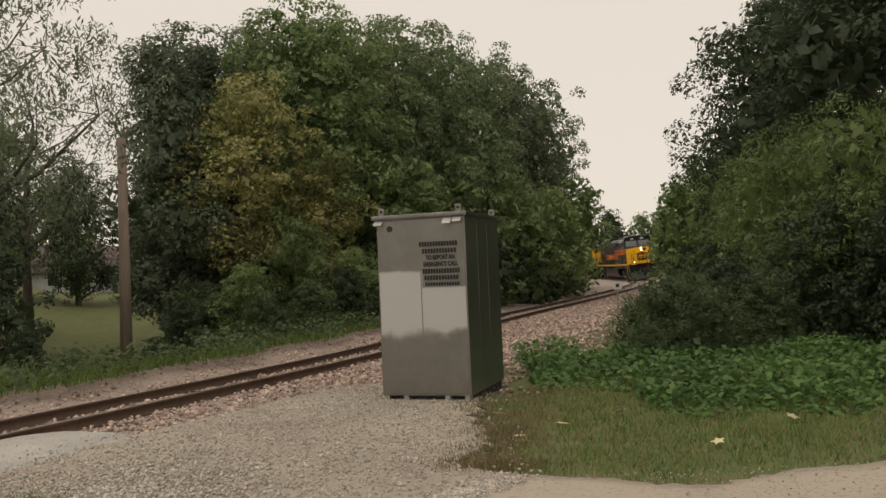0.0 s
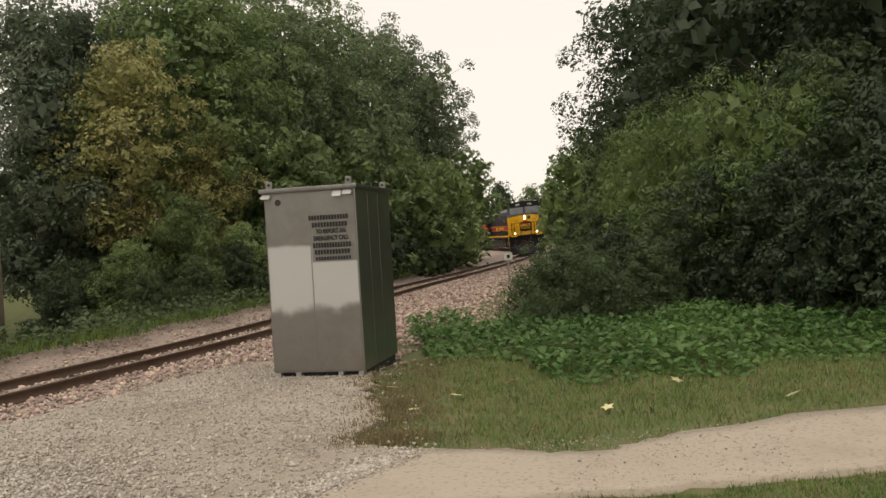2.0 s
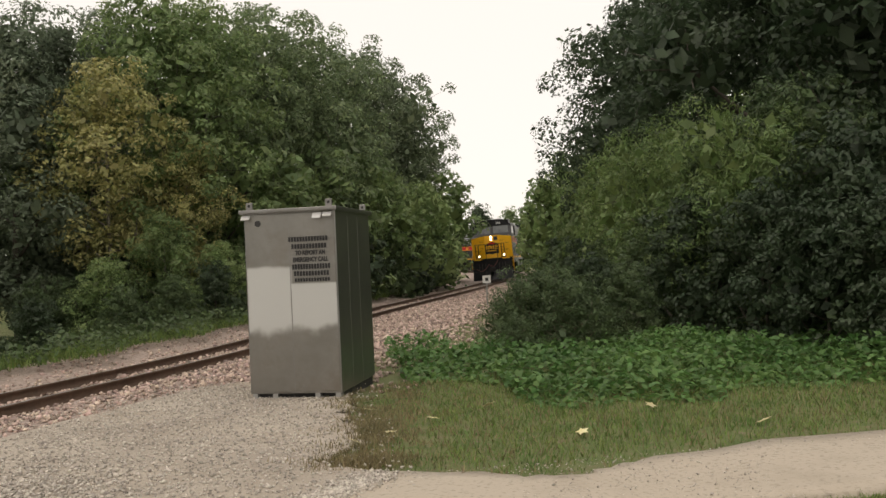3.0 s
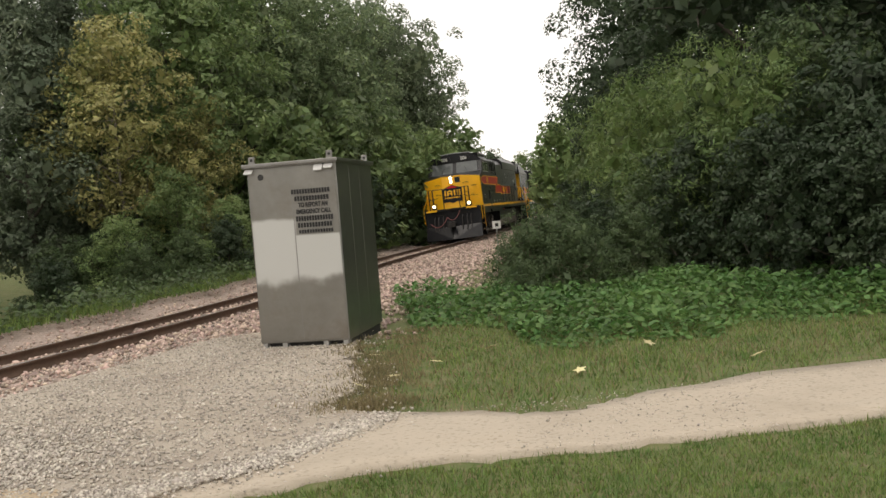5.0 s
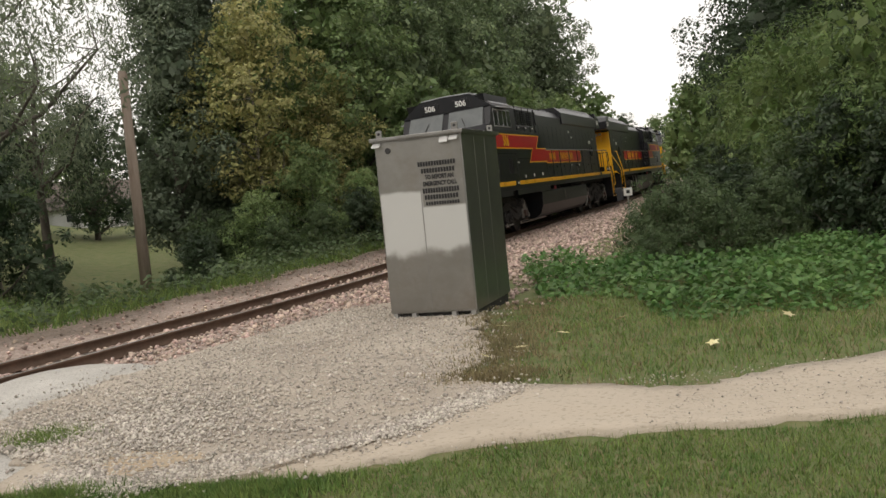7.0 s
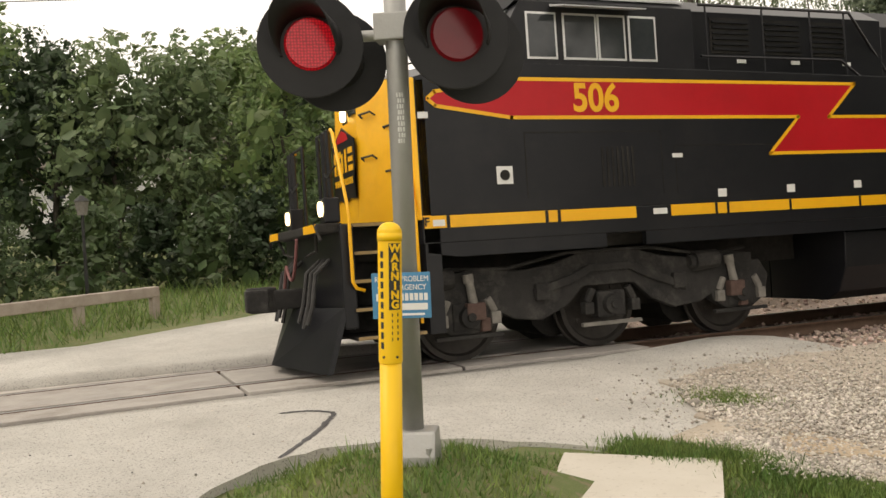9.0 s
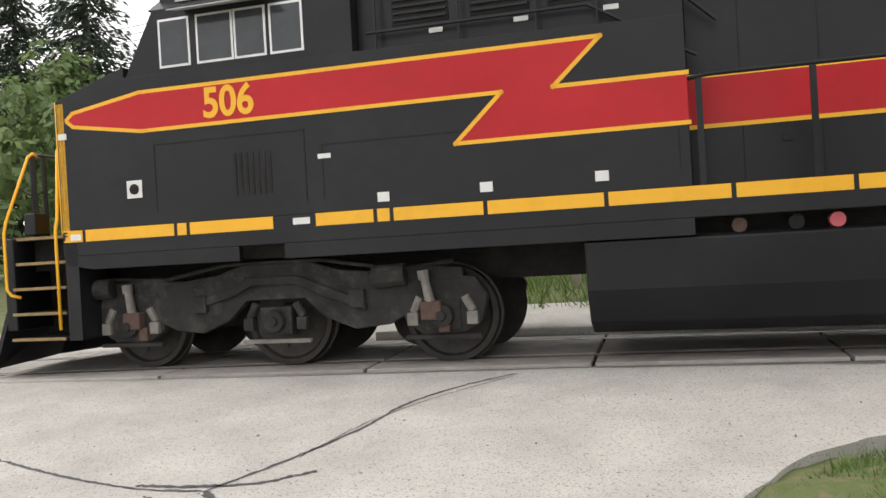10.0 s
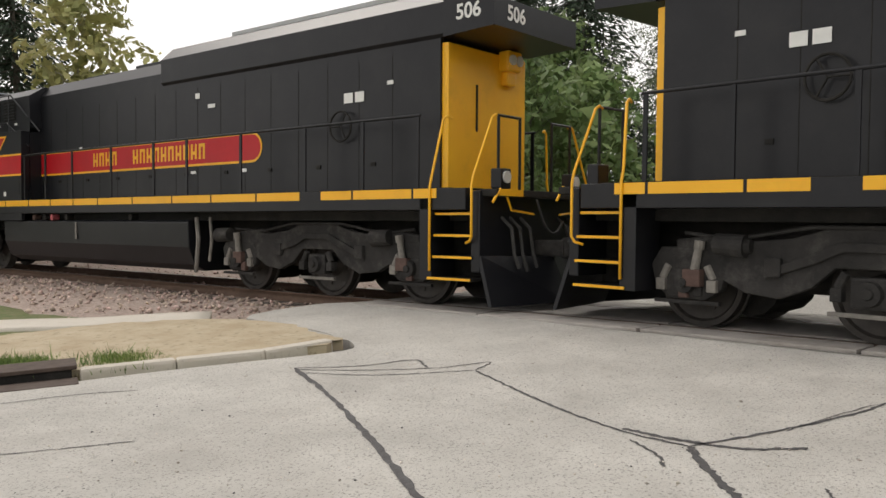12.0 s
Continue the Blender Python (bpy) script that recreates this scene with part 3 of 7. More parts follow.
# kerb stones round the south corner and the drain in it
def build_kerb():
    kerb = empty("kerb", pose(0, 0, 0), "pale worn concrete kerb along the street corner", "kerb")
    kerb["kind"] = "structure"
    line = glide([(-1.0, -11.35), (-3.2, -9.35), (-5.45, -7.35), (-7.15, -5.85), (-8.0, -5.15), (-8.6, -5.25)], 10)
    d = np.concatenate([[0], np.cumsum(np.linalg.norm(np.diff(line, axis=0), axis=1))])
    s = 0.5
    while s < d[-1] - 0.5:
        if 5.8 < s < 6.2:
            s += 1.0
            continue
        p, q = [np.array([np.interp(v, d, line[:, i]) for i in (0, 1)]) for v in (s + 0.006, s + 0.9)]
        t = (q - p) / np.linalg.norm(q - p)
        nn = np.array([-t[1], t[0]])
        bm = bmesh.new()
        prism_z(bm, [p - nn * 0.02, q - nn * 0.02, q - nn * 0.18, p - nn * 0.18] if nn[0] > 0 else [p - nn * 0.02, q - nn * 0.02, q + nn * 0.14, p + nn * 0.14], -0.1, 0.09)
        part("kerb_stone", bm, M["apron"], kerb, bevel=0.035)
        s += 0.9
    p, q = [np.array([np.interp(v, d, line[:, i]) for i in (0, 1)]) for v in (5.92, 6.88)]
    bm = bmesh.new()
    t = (q - p) / np.linalg.norm(q - p)
    nn = np.array([-t[1], t[0]])
    prism_z(bm, [p, q, q + nn * 0.45, p + nn * 0.45], 0.09, 0.13)
    prism_z(bm, [p + nn * 0.3, q + nn * 0.3, q + nn * 0.45, p + nn * 0.45], -0.1, 0.09)
    prism_z(bm, [p - nn * 0.35, q - nn * 0.35, q - nn * 0.03, p - nn * 0.03], -0.05, 0.02)
    drain = part("storm_drain", bm, M["iron"], bevel=0.008)
    bm = bmesh.new()
    prism_z(bm, [p + nn * 0.02 + t * 0.05, q + nn * 0.02 - t * 0.05, q + nn * 0.06 - t * 0.05, p + nn * 0.06 + t * 0.05], -0.06, 0.087)
    part("inlet_throat", bm, M["under"], drain, "dark inlet throat")
    tagged(drain, "rusty cast-iron storm drain inlet in the kerb", "drain")


build_kerb()


# sealed cracks: flat ribbons of uneven width
def crack(points, width, seed):
    rnd = random.Random(seed)
    line = glide(points, 14)
    bm = bmesh.new()
    prev = None
    for i, p in enumerate(line):
        t = line[min(i + 1, len(line) - 1)] - line[max(i - 1, 0)]
        t = t / (np.linalg.norm(t) + 1e-9)
        nn = np.array([-t[1], t[0]])
        p = p + nn * rnd.gauss(0, 0.006)
        w = width * 0.8 * rnd.uniform(0.55, 1.25) * (0.35 if i in (0, len(line) - 1) else 1)
        pair = [bm.verts.new((*(p + nn * w), 0.0165)), bm.verts.new((*(p - nn * w), 0.0165))]
        if prev:
            bm.faces.new((prev[0], prev[1], pair[1], pair[0]))
        prev = pair
    ob = part("crack_sealant", bm, M["sealant"], near_road)
    if ob.data.polygons[0].normal.z < 0:
        ob.data.flip_normals()
    return ob


crack([(-7.07, -4.91), (-6.2, -4.0), (-5.16, -3.03), (-4.28, -2.26), (-3.5, -1.5), (-2.7, -0.6)], 0.035, 1)
crack([(-7.46, -3.16), (-7.05, -2.75), (-6.6, -2.3), (-6.25, -1.92), (-5.85, -1.4), (-5.66, -0.96)], 0.018, 2)
crack([(-5.66, -0.96), (-5.3, -0.82), (-4.85, -0.61), (-4.3, -0.25), (-3.4, 0.4)], 0.035, 3)
crack([(-5.66, -0.96), (-6.2, -0.45), (-6.9, 0.1), (-7.57, 0.5), (-8.1, 1.1), (-8.4, 1.65)], 0.02, 4)
crack([(-5.95, -1.45), (-5.8, -1.1), (-5.72, -0.6), (-5.85, -0.25)], 0.03, 5)
crack([(-5.7, -1.35), (-5.32, -1.08), (-5.2, -1.05)], 0.014, 6)
crack([(-7.07, -4.91), (-7.35, -4.3), (-7.75, -3.9), (-7.45, -3.65)], 0.016, 7)
crack([(-7.0, -4.85), (-7.2, -4.1), (-7.5, -3.5), (-7.85, -3.15), (-7.46, -3.16)], 0.013, 8)
crack([(-6.9, -4.7), (-7.0, -4.0), (-7.46, -3.16)], 0.012, 9)
crack([(-6.57, 4.39), (-6.4, 4.62), (-6.2, 4.69), (-5.9, 4.4), (-5.33, 3.55)], 0.035, 10)
crack([(-5.1, -0.15), (-4.75, -0.05), (-4.3, 0.15), (-3.9, 0.3)], 0.014, 11)
crack([(-8.3, 1.6), (-7.85, 0.95), (-7.0, 0.1), (-6.2, -0.4)], 0.008, 12)
crack([(-5.85, -5.75), (-5.6, -6.1), (-5.1, -6.55), (-4.4, -7.2)], 0.011, 13)
crack([(-4.6, -4.6), (-4.1, -5.2), (-3.6, -5.9)], 0.01, 14)


# ---------- track: ballast, ties, rails, crossing panels ----------
def lerp_strip(name, offsets, s0, s1, step, mat, zf):
    V, F = [], []
    ss = np.arange(s0, s1, step)
    for s in ss:
        for o in offsets:
            p = on_line(s, o)
            V.append((p[0], p[1], zf(o, s, p)))
    w = len(offsets)
    for i in range(len(ss) - 1):
        for j in range(w - 1):
            q = i * w + j
            F.append((q, q + w, q + w + 1, q + 1))
    return np_mesh(name, V, F, mat)


S_CROSS0, S_CROSS1 = 149.3, 166.5       # the road crossing along the track
RND = np.random.RandomState(4)


def ballast_z(o, s, p):
    top = bank_z(np.clip(o, -1.7, 1.7)) - 0.17
    g = gz(p[0], p[1]) - 0.04
    k = float(smooth01(1.75, 3.6, abs(o)))
    inroad = float(smooth01(S_CROSS0 - 1.5, S_CROSS0, s) * (1 - smooth01(S_CROSS1, S_CROSS1 + 1.5, s)))
    z = top * (1 - k) + g * k + RND.normal(0, 0.012)
    return z - 0.16 * inroad


ballast = new("ballast", lerp_strip("ballast", [-4.6, -3.9, -3.3, -2.8, -2.3, -1.9, -1.5, -1.0, -0.5, 0, 0.5, 1.0, 1.5, 1.9, 2.3, 2.8, 3.3, 3.9, 4.6], 20, 235, 0.45, M["ballast"], ballast_z))
tagged(ballast, "pinkish crushed-stone ballast bed under the track", "ballast", kind="structure")


def pebbles(name, count, placer, size, mat, label, seed):
    """Loose stones: small uneven lumps of eight faces each, joined."""
    rnd = np.random.RandomState(seed)
    base = np.array([(1, 0, 0), (-1, 0, 0), (0, 1, 0), (0, -1, 0), (0, 0, 1), (0, 0, -1)], float)
    tri = np.array([(0, 2, 4), (2, 1, 4), (1, 3, 4), (3, 0, 4), (2, 0, 5), (1, 2, 5), (3, 1, 5), (0, 3, 5)])
    P = placer(rnd, count)
    k = len(P)
    r = size * rnd.lognormal(0, 0.35, k)
    sh = rnd.uniform(0.55, 1.25, (k, 6, 1)) * base[None]
    sh[:, :, 2] *= 0.75
    a = rnd.uniform(0, 6.28, k)
    b = rnd.uniform(-0.6, 0.6, k)
    ca, sa, cb, sb = np.cos(a)[:, None], np.sin(a)[:, None], np.cos(b)[:, None], np.sin(b)[:, None]
    x, y, z = sh[..., 0], sh[..., 1], sh[..., 2]
    y, z = y * cb - z * sb, y * sb + z * cb
    x, y = x * ca - y * sa, x * sa + y * ca
    V = np.stack([x, y, z], 2) * r[:, None, None] + P[:, None, :]
    F = tri[None] + (np.arange(k) * 6)[:, None, None]
    return tagged(new(name, np_mesh(name, V.reshape(-1, 3), F.reshape(-1, 3), mat)), label, "stones", kind="stuff")


def place_ballast(rnd, k):
    s = np.concatenate([rnd.uniform(118, S_CROSS0 - 0.2, int(k * 0.74)), rnd.uniform(100, 118, int(k * 0.11)), rnd.uniform(S_CROSS1 + 0.2, 184, int(k * 0.15))])
    o = rnd.triangular(-4.0, 1.6, 4.6, len(s))
    out = []
    for a, b in zip(s, o):
        if abs(abs(b) - GAUGE / 2) < 0.11:
            continue
        p = on_line(a, b)
        out.append((p[0], p[1], ballast_z(b, a, p) + 0.018))
    return np.array(out)


pebbles("ballast_stones", 25000, place_ballast, 0.034, M["stone"], "loose pink and grey ballast stones", 3)


def inside(poly, p):
    poly = np.array(poly)
    x, y = p[:, 0], p[:, 1]
    c = np.zeros(len(p), bool)
    j = len(poly) - 1
    for i in range(len(poly)):
        xi, yi, xj, yj = *poly[i], *poly[j]
        c ^= ((yi > y) != (yj > y)) & (x < (xj - xi) * (y - yi) / (yj - yi + 1e-12) + xi)
        j = i
    return c


LOT = [(-4.4, 7.4), (-4.2, 8.8), (-3.5, 10.3), (-2.6, 12.0), (-1.6, 13.6), (-0.2, 13.4), (0.3, 11.6), (0.15, 10.1), (0.35, 8.9), (-0.1, 7.9), (0.4, 7.3), (-0.6, 6.2), (-2.3, 5.5), (-3.5, 6.4)]


def place_lot(rnd, k):
    p = np.stack([rnd.uniform(-5.0, 0.7, k), rnd.uniform(5.2, 13.8, k)], 1)
    p = p[inside(LOT, p + rnd.normal(0, 0.42, p.shape))]
    return np.column_stack([p, np.where(inside(LOT, p), 0.037, 0.026)])


def place_coarse(rnd, k):
    """Fresher, coarser stones towards the street."""
    p = np.column_stack([rnd.normal(-3.0, 0.75, k), rnd.normal(6.9, 0.75, k)])
    return np.column_stack([p, np.full(k, 0.04)])[inside(LOT, p)]


def place_spill(rnd, k):
    """Ballast that has rolled down the slope between the track and the weeds."""
    s, o = rnd.uniform(112, 144, k), rnd.triangular(2.6, 3.2, 6.4, k)
    p = np.array([on_line(a, b) for a, b in zip(s, o)])
    return np.column_stack([p, ground_z(p[:, 0], p[:, 1]) + 0.03])


pebbles("gravel_stones", 6500, place_coarse, 0.0145, M["chip"], "coarse pale limestone pieces in the gravel", 7)
def place_border(rnd, k):
    """Loose chips along the meeting of the gravel and the path."""
    t = rnd.uniform(0, 3, k)
    p = np.column_stack([np.interp(t, [0, 1, 2, 3], [0.4, -0.6, -2.3, -3.0]), np.interp(t, [0, 1, 2, 3], [7.3, 6.2, 5.5, 5.9])])
    return np.column_stack([p + rnd.normal(0, 0.11, p.shape), np.full(k, 0.033)])


pebbles("border_chips", 7000, place_border, 0.0125, M["chip"], "limestone chips scattered where gravel meets path", 14)
pebbles("spilled_ballast", 7000, place_spill, 0.04, M["stone"], "ballast stones rolled down the slope", 9)


pebbles("gravel_chips", 22000, place_lot, 0.013, M["chip"], "loose pale limestone chips", 5)


def place_path(rnd, k):
    p = np.stack([rnd.uniform(-3, 9, k), rnd.uniform(5.7, 7.3, k)], 1)
    return np.column_stack([p, np.full(len(p), 0.022)])


def place_debris(rnd, k):
    p = np.stack([rnd.uniform(-9.5, -3, k), rnd.uniform(-7, 9, k)], 1)
    o, s = off_track(p[:, 0], p[:, 1])
    ok = (o > 1.7) & (p[:, 0] * 0.66 + p[:, 1] * 0.75 > -8.6) & ~((p[:, 0] > -5.4) & (p[:, 1] > 1.9) & (p[:, 1] < 5.4))
    p = p[ok]
    return np.column_stack([p, np.full(len(p), 0.014)])


pebbles("road_grit", 260, place_debris, 0.007, M["sealant"], "dark grit and leaf crumbs on the road", 12)
pebbles("road_grit_pale", 2500, place_debris, 0.007, M["chip"], "pale grit on the road", 13)
pebbles("path_chips", 5200, place_path, 0.0065, M["chip"], "loose pale chips on the footpath", 6)

RAIL = [(-0.07, -0.165), (0.07, -0.165), (0.07, -0.15), (0.012, -0.125), (0.012, -0.045), (0.036, -0.03), (0.036, -0.004), (0.03, 0.0),
        (-0.03, 0.0), (-0.036, -0.004), (-0.036, -0.03), (-0.012, -0.045), (-0.012, -0.125), (-0.07, -0.15)]


def build_rails():
    for side in (1, -1):
        ss = np.arange(15, 238, 0.5)
        V, F = [], []
        for s in ss:
            for y, z in RAIL:
                p = on_line(s, side * GAUGE / 2 + y)
                V.append((p[0], p[1], bank_z(side * GAUGE / 2) + z))
        w = len(RAIL)
        for i in range(len(ss) - 1):
            for j in range(w):
                F.append((i * w + j, (i + 1) * w + j, (i + 1) * w + (j + 1) % w, i * w + (j + 1) % w))
        me = np_mesh("rail", V, F, M["rail"])
        me.materials.append(M["railhead"])
        for k, p in enumerate(me.polygons):
            if k % w == 7:
                p.material_index = 1
        tagged(new("rail", me), "rusty steel rail with a worn bright head", "rail", "track rails")


build_rails()


def build_ties():
    bm = bmesh.new()
    bx(bm, -0.115, 0.115, -1.3, 1.3, -0.34, -0.165)
    me = mesh_of(bm, "tie", M["tie"], bevel=0.012)
    for i, s in enumerate(np.arange(62, 182, 0.52)):
        if S_CROSS0 - 0.2 < s < S_CROSS1 + 0.2:
            continue
        p, q = on_line(s), on_line(s + 0.3)
        ob = new("railway_tie", me)
        ob.matrix_basis = pose(p[0], p[1], bank_z(0), 0, 0, math.degrees(math.atan2(q[1] - p[1], q[0] - p[0]))) @ pose(0, 0, 0, BANK, 0, random.uniform(-1.2, 1.2))
        tagged(ob, "dark weathered timber railway tie bedded in ballast", "railway tie", "ties under the track")


build_ties()


def build_panels():
    """Concrete crossing panels between and beside the rails, about eight feet long, with dark gaps."""
    deck = empty("crossing_deck", pose(0, 0, 0), "dirty concrete road crossing panels between the rails", "crossing deck")
    deck["kind"] = "structure"
    s = S_CROSS0
    while s < S_CROSS1 - 0.5:
        for o0, o1 in ((0.86, 1.42), (-0.64, 0.64), (-1.42, -0.86)):
            bm = bmesh.new()
            pts = [on_line(s + 0.02, o0), on_line(s + 2.41, o0), on_line(s + 2.41, o1), on_line(s + 0.02, o1)]
            zs = [bank_z(o0), bank_z(o0), bank_z(o1), bank_z(o1)]
            a = [bm.verts.new((p[0], p[1], z - 0.2)) for p, z in zip(pts, zs)]
            b = [bm.verts.new((p[0], p[1], z + 0.002)) for p, z in zip(pts, zs)]
            for i in range(4):
                bm.faces.new((a[i], a[(i + 1) % 4], b[(i + 1) % 4], b[i]))
            bm.faces.new(a[::-1])
            bm.faces.new(b)
            part("panel", bm, M["panel"], deck, bevel=0.012)
        s += 2.43
    V = lerp_strip("filler", [-1.45, -0.8, 0, 0.8, 1.45], S_CROSS0, S_CROSS1, 0.5, M["rubber"], lambda o, s, p: bank_z(o) - 0.045)
    ob = new("filler", V)
    ob.parent = deck
    ob["label"] = "black rubber flangeway filler"


build_panels()
for o0, o1 in ((1.43, 3.6), (-4.0, -1.43)):
    me = lerp_strip("crossing_apron", np.linspace(o0, o1, 6), S_CROSS0 - 0.3, S_CROSS1 + 0.5, 0.6, M["concrete"], lambda o, s, p: min(0.0, bank_z(o)) if abs(o) < 2.2 else (0.0 if o > 0 else -0.075 + 0.06 * float(smooth01(2.2, 4.0, -o))))
    ob = new("road_apron", me)
    md = ob.modifiers.new("thickness", "SOLIDIFY")
    md.thickness = 0.2
    md.offset = -1
    tagged(ob, "concrete road slab beside the crossing panels", "road", kind="structure")


# ---------- plants ----------
def leaf_quads(P, nrm, size, narrow, rnd, droop=0.0):
    """Corner points of pointed four-sided leaves at P."""
    nrm = nrm / (np.linalg.norm(nrm, axis=1)[:, None] + 1e-9)
    u = np.cross(nrm, rnd.normal(size=P.shape))
    u = u / (np.linalg.norm(u, axis=1)[:, None] + 1e-9)
    if droop:
        u = u * (1 - droop) + np.array((0, 0, -droop))
        u = u / np.linalg.norm(u, axis=1)[:, None]
    v = np.cross(nrm, u)
    s = size * rnd.uniform(0.55, 1.4, len(P))[:, None]
    return np.stack([P - u * s, P + v * s * narrow - u * s * 0.1, P + u * s, P - v * s * narrow - u * s * 0.1], 1).reshape(-1, 3)


def crown_mesh(clumps, lobes, count, size, mat, seed, narrow, droop, core):
    """Leaves on the outer side of many small clumps, and sparse larger ones deep inside."""
    rnd = np.random.RandomState(seed)
    C = np.array([c[0] for c in clumps], float)
    R = np.array([c[1] for c in clumps], float)
    O = np.array([c[2] for c in clumps], float)
    pick = rnd.choice(len(C), count, p=R**2 / (R**2).sum())
    d = rnd.normal(size=(count, 3)) + O[pick] * 0.7 + (0, 0, 0.25)
    d /= np.linalg.norm(d, axis=1)[:, None]
    P = C[pick] + d * (R[pick] * (0.45 + 0.62 * rnd.rand(count) ** 0.7))[:, None] * (1, 1, 0.72)
    P[:, 2] -= droop * rnd.rand(count) ** 2
    V = leaf_quads(P, d + rnd.normal(0, 0.42, P.shape) + (0, 0, 0.3), size, narrow, rnd, min(0.75, droop))
    if core:
        LC, LR = np.array([l[0] for l in lobes]), np.array([l[1] for l in lobes])
        pk = rnd.choice(len(LC), core, p=LR**2 / (LR**2).sum())
        e = rnd.normal(size=(core, 3))
        e /= np.linalg.norm(e, axis=1)[:, None]
        Q = LC[pk] + e * (LR[pk] * 0.72 * rnd.rand(core) ** 0.5)[:, None]
        V = np.concatenate([V, leaf_quads(Q, e + rnd.normal(0, 0.5, Q.shape), size * 2.6, 0.6, rnd)])
    return np_mesh("crown", V, np.arange(len(V)).reshape(-1, 4), mat)


KINDS = {}


def tree_kind(kind, height, spread, leaves, size, mat, seed, lobes=14, r0=0.2, bark="bark", low=0.15, shape="round", clump=0.75, per_lobe=11, narrow=0.5, droop=0.0, core=1200, lobe=0.42):
    """A tapered trunk, limbs to every lobe of the crown, and clumps of leaves over each lobe; a thinner copy of it serves for far trees."""
    rnd = random.Random(seed)
    bm = bmesh.new()
    pts = [Vector((0, 0, -0.3))] + [Vector((rnd.gauss(0, 0.014) * height * i / 6, rnd.gauss(0, 0.014) * height * i / 6, height * 0.86 * i / 6)) for i in range(1, 7)]
    for i in range(6):
        cyl(bm, pts[i], pts[i + 1], r0 * (1.25 if i == 0 else 1) * (1 - i / 6.6), r0 * (1 - (i + 1) / 6.6), 8, caps=False)
    L, K = [], []
    for k in range(lobes):
        f = (k + rnd.random() * 0.8) / lobes
        if shape == "column":
            wide = 0.75 * min(1.0, 0.45 + 1.6 * f) * (1 - max(0, f - 0.55) / 0.45 * 0.8)
        elif shape == "vase":
            wide = 0.35 + 0.75 * math.sin(math.pi * min(0.5, f * 0.62)) * (1 - max(0, f - 0.75) * 2.4)
        elif shape == "bush":
            wide = 0.95 * (1 - f * 0.7)
        else:
            wide = max(0.12, math.sin(math.pi * (0.16 + 0.8 * f)) ** 0.8)
        a = k * 2.4 + rnd.uniform(-0.6, 0.6)
        r = spread * lobe * rnd.uniform(0.65, 1.1) * (0.75 + 0.4 * wide)
        z = height * (low + (0.93 - low) * f)
        far = max(0.0, spread * wide * rnd.uniform(0.55, 1.05) - r * 0.5)
        c = Vector((math.cos(a) * far, math.sin(a) * far, z))
        L.append((tuple(c), r))
        base_f = min(0.97, max(0.06, (z - far * 0.75) / (height * 0.86)))
        i = min(5, int(base_f * 6))
        base = pts[i].lerp(pts[i + 1], base_f * 6 - i)
        mid = base.lerp(c, 0.5) - Vector((0, 0, 0.12 * far)) + Vector((rnd.gauss(0, 0.1), rnd.gauss(0, 0.1), 0)) * far * 0.4
        rr = r0 * (1 - base_f) * 0.45 + 0.012
        cyl(bm, base, mid, rr, rr * 0.75, 6, caps=False)
        cyl(bm, mid, c, rr * 0.75, rr * 0.4, 6, caps=False)
        for j in range(per_lobe):
            th, ph = j * 2.4 + rnd.random(), 1 - 2 * (j + 0.5) / per_lobe
            q = math.sqrt(max(0, 1 - ph * ph))
            o = Vector((math.cos(th) * q, math.sin(th) * q, ph * 0.85 + 0.1))
            p = c + o * r * rnd.uniform(0.7, 1.12)
            K.append((tuple(p), clump * rnd.uniform(0.55, 1.25), tuple(o)))
            if j % 3 == 0:
                cyl(bm, c, p, rr * 0.35, rr * 0.1, 4, caps=False)
    trunk = mesh_of(bm, "trunk", M[bark], smooth=True)
    KINDS[kind] = {"trunk": trunk, "crown": crown_mesh(K, L, leaves, size, M[mat], seed, narrow, droop, core)}
    KINDS[kind + "_far"] = {"trunk": trunk, "crown": crown_mesh(K, L, max(1600, leaves // 6), size * 2.4, M[mat], seed + 1, narrow, droop, core // 3)}


def make_tree(kind, m, label, category="tree", group=""):
    """One tree of the kind: trunk and crown."""
    t = empty("tree" if category == "tree" else category, m, label, category, group)
    for nm in ("trunk", "crown"):
        ob = new(nm, KINDS[kind][nm])
        ob.parent = t
    return t


# oak carries shade in its leaf colour, oak3 is the lighter one
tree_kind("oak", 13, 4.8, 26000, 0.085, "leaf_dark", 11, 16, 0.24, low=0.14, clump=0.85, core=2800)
tree_kind("oak3", 13, 4.6, 26000, 0.085, "leaf_wood", 41, 17, 0.24, low=0.18, clump=0.78)
tree_kind("oak2", 14, 3.9, 24000, 0.088, "leaf_mid", 12, 17, 0.2, low=0.2, clump=0.72, core=900)
tree_kind("columnar", 13, 3.3, 20000, 0.088, "leaf_blue", 31, 17, 0.2, low=0.14, shape="column", clump=0.7)
tree_kind("yellow", 11, 2.5, 11000, 0.085, "leaf_yellow", 13, 14, 0.12, bark="palebark", low=0.32, clump=0.6, core=200)
tree_kind("cotton", 15, 4.2, 24000, 0.1, "leaf_cotton", 14, 15, 0.26, low=0.3, clump=0.85, lobe=0.46, shape="vase")
tree_kind("airy", 14, 6.0, 12000, 0.11, "leaf_grey", 15, 18, 0.24, low=0.34, droop=0.5, clump=0.95, narrow=0.3, core=0, shape="vase", per_lobe=8)
tree_kind("sapling", 6.5, 2.2, 13000, 0.062, "leaf_mid", 16, 13, 0.06, low=0.1, clump=0.42, core=500)
tree_kind("sapling2", 5.5, 2.0, 12000, 0.06, "leaf_light", 17, 13, 0.055, low=0.1, clump=0.4, core=400)
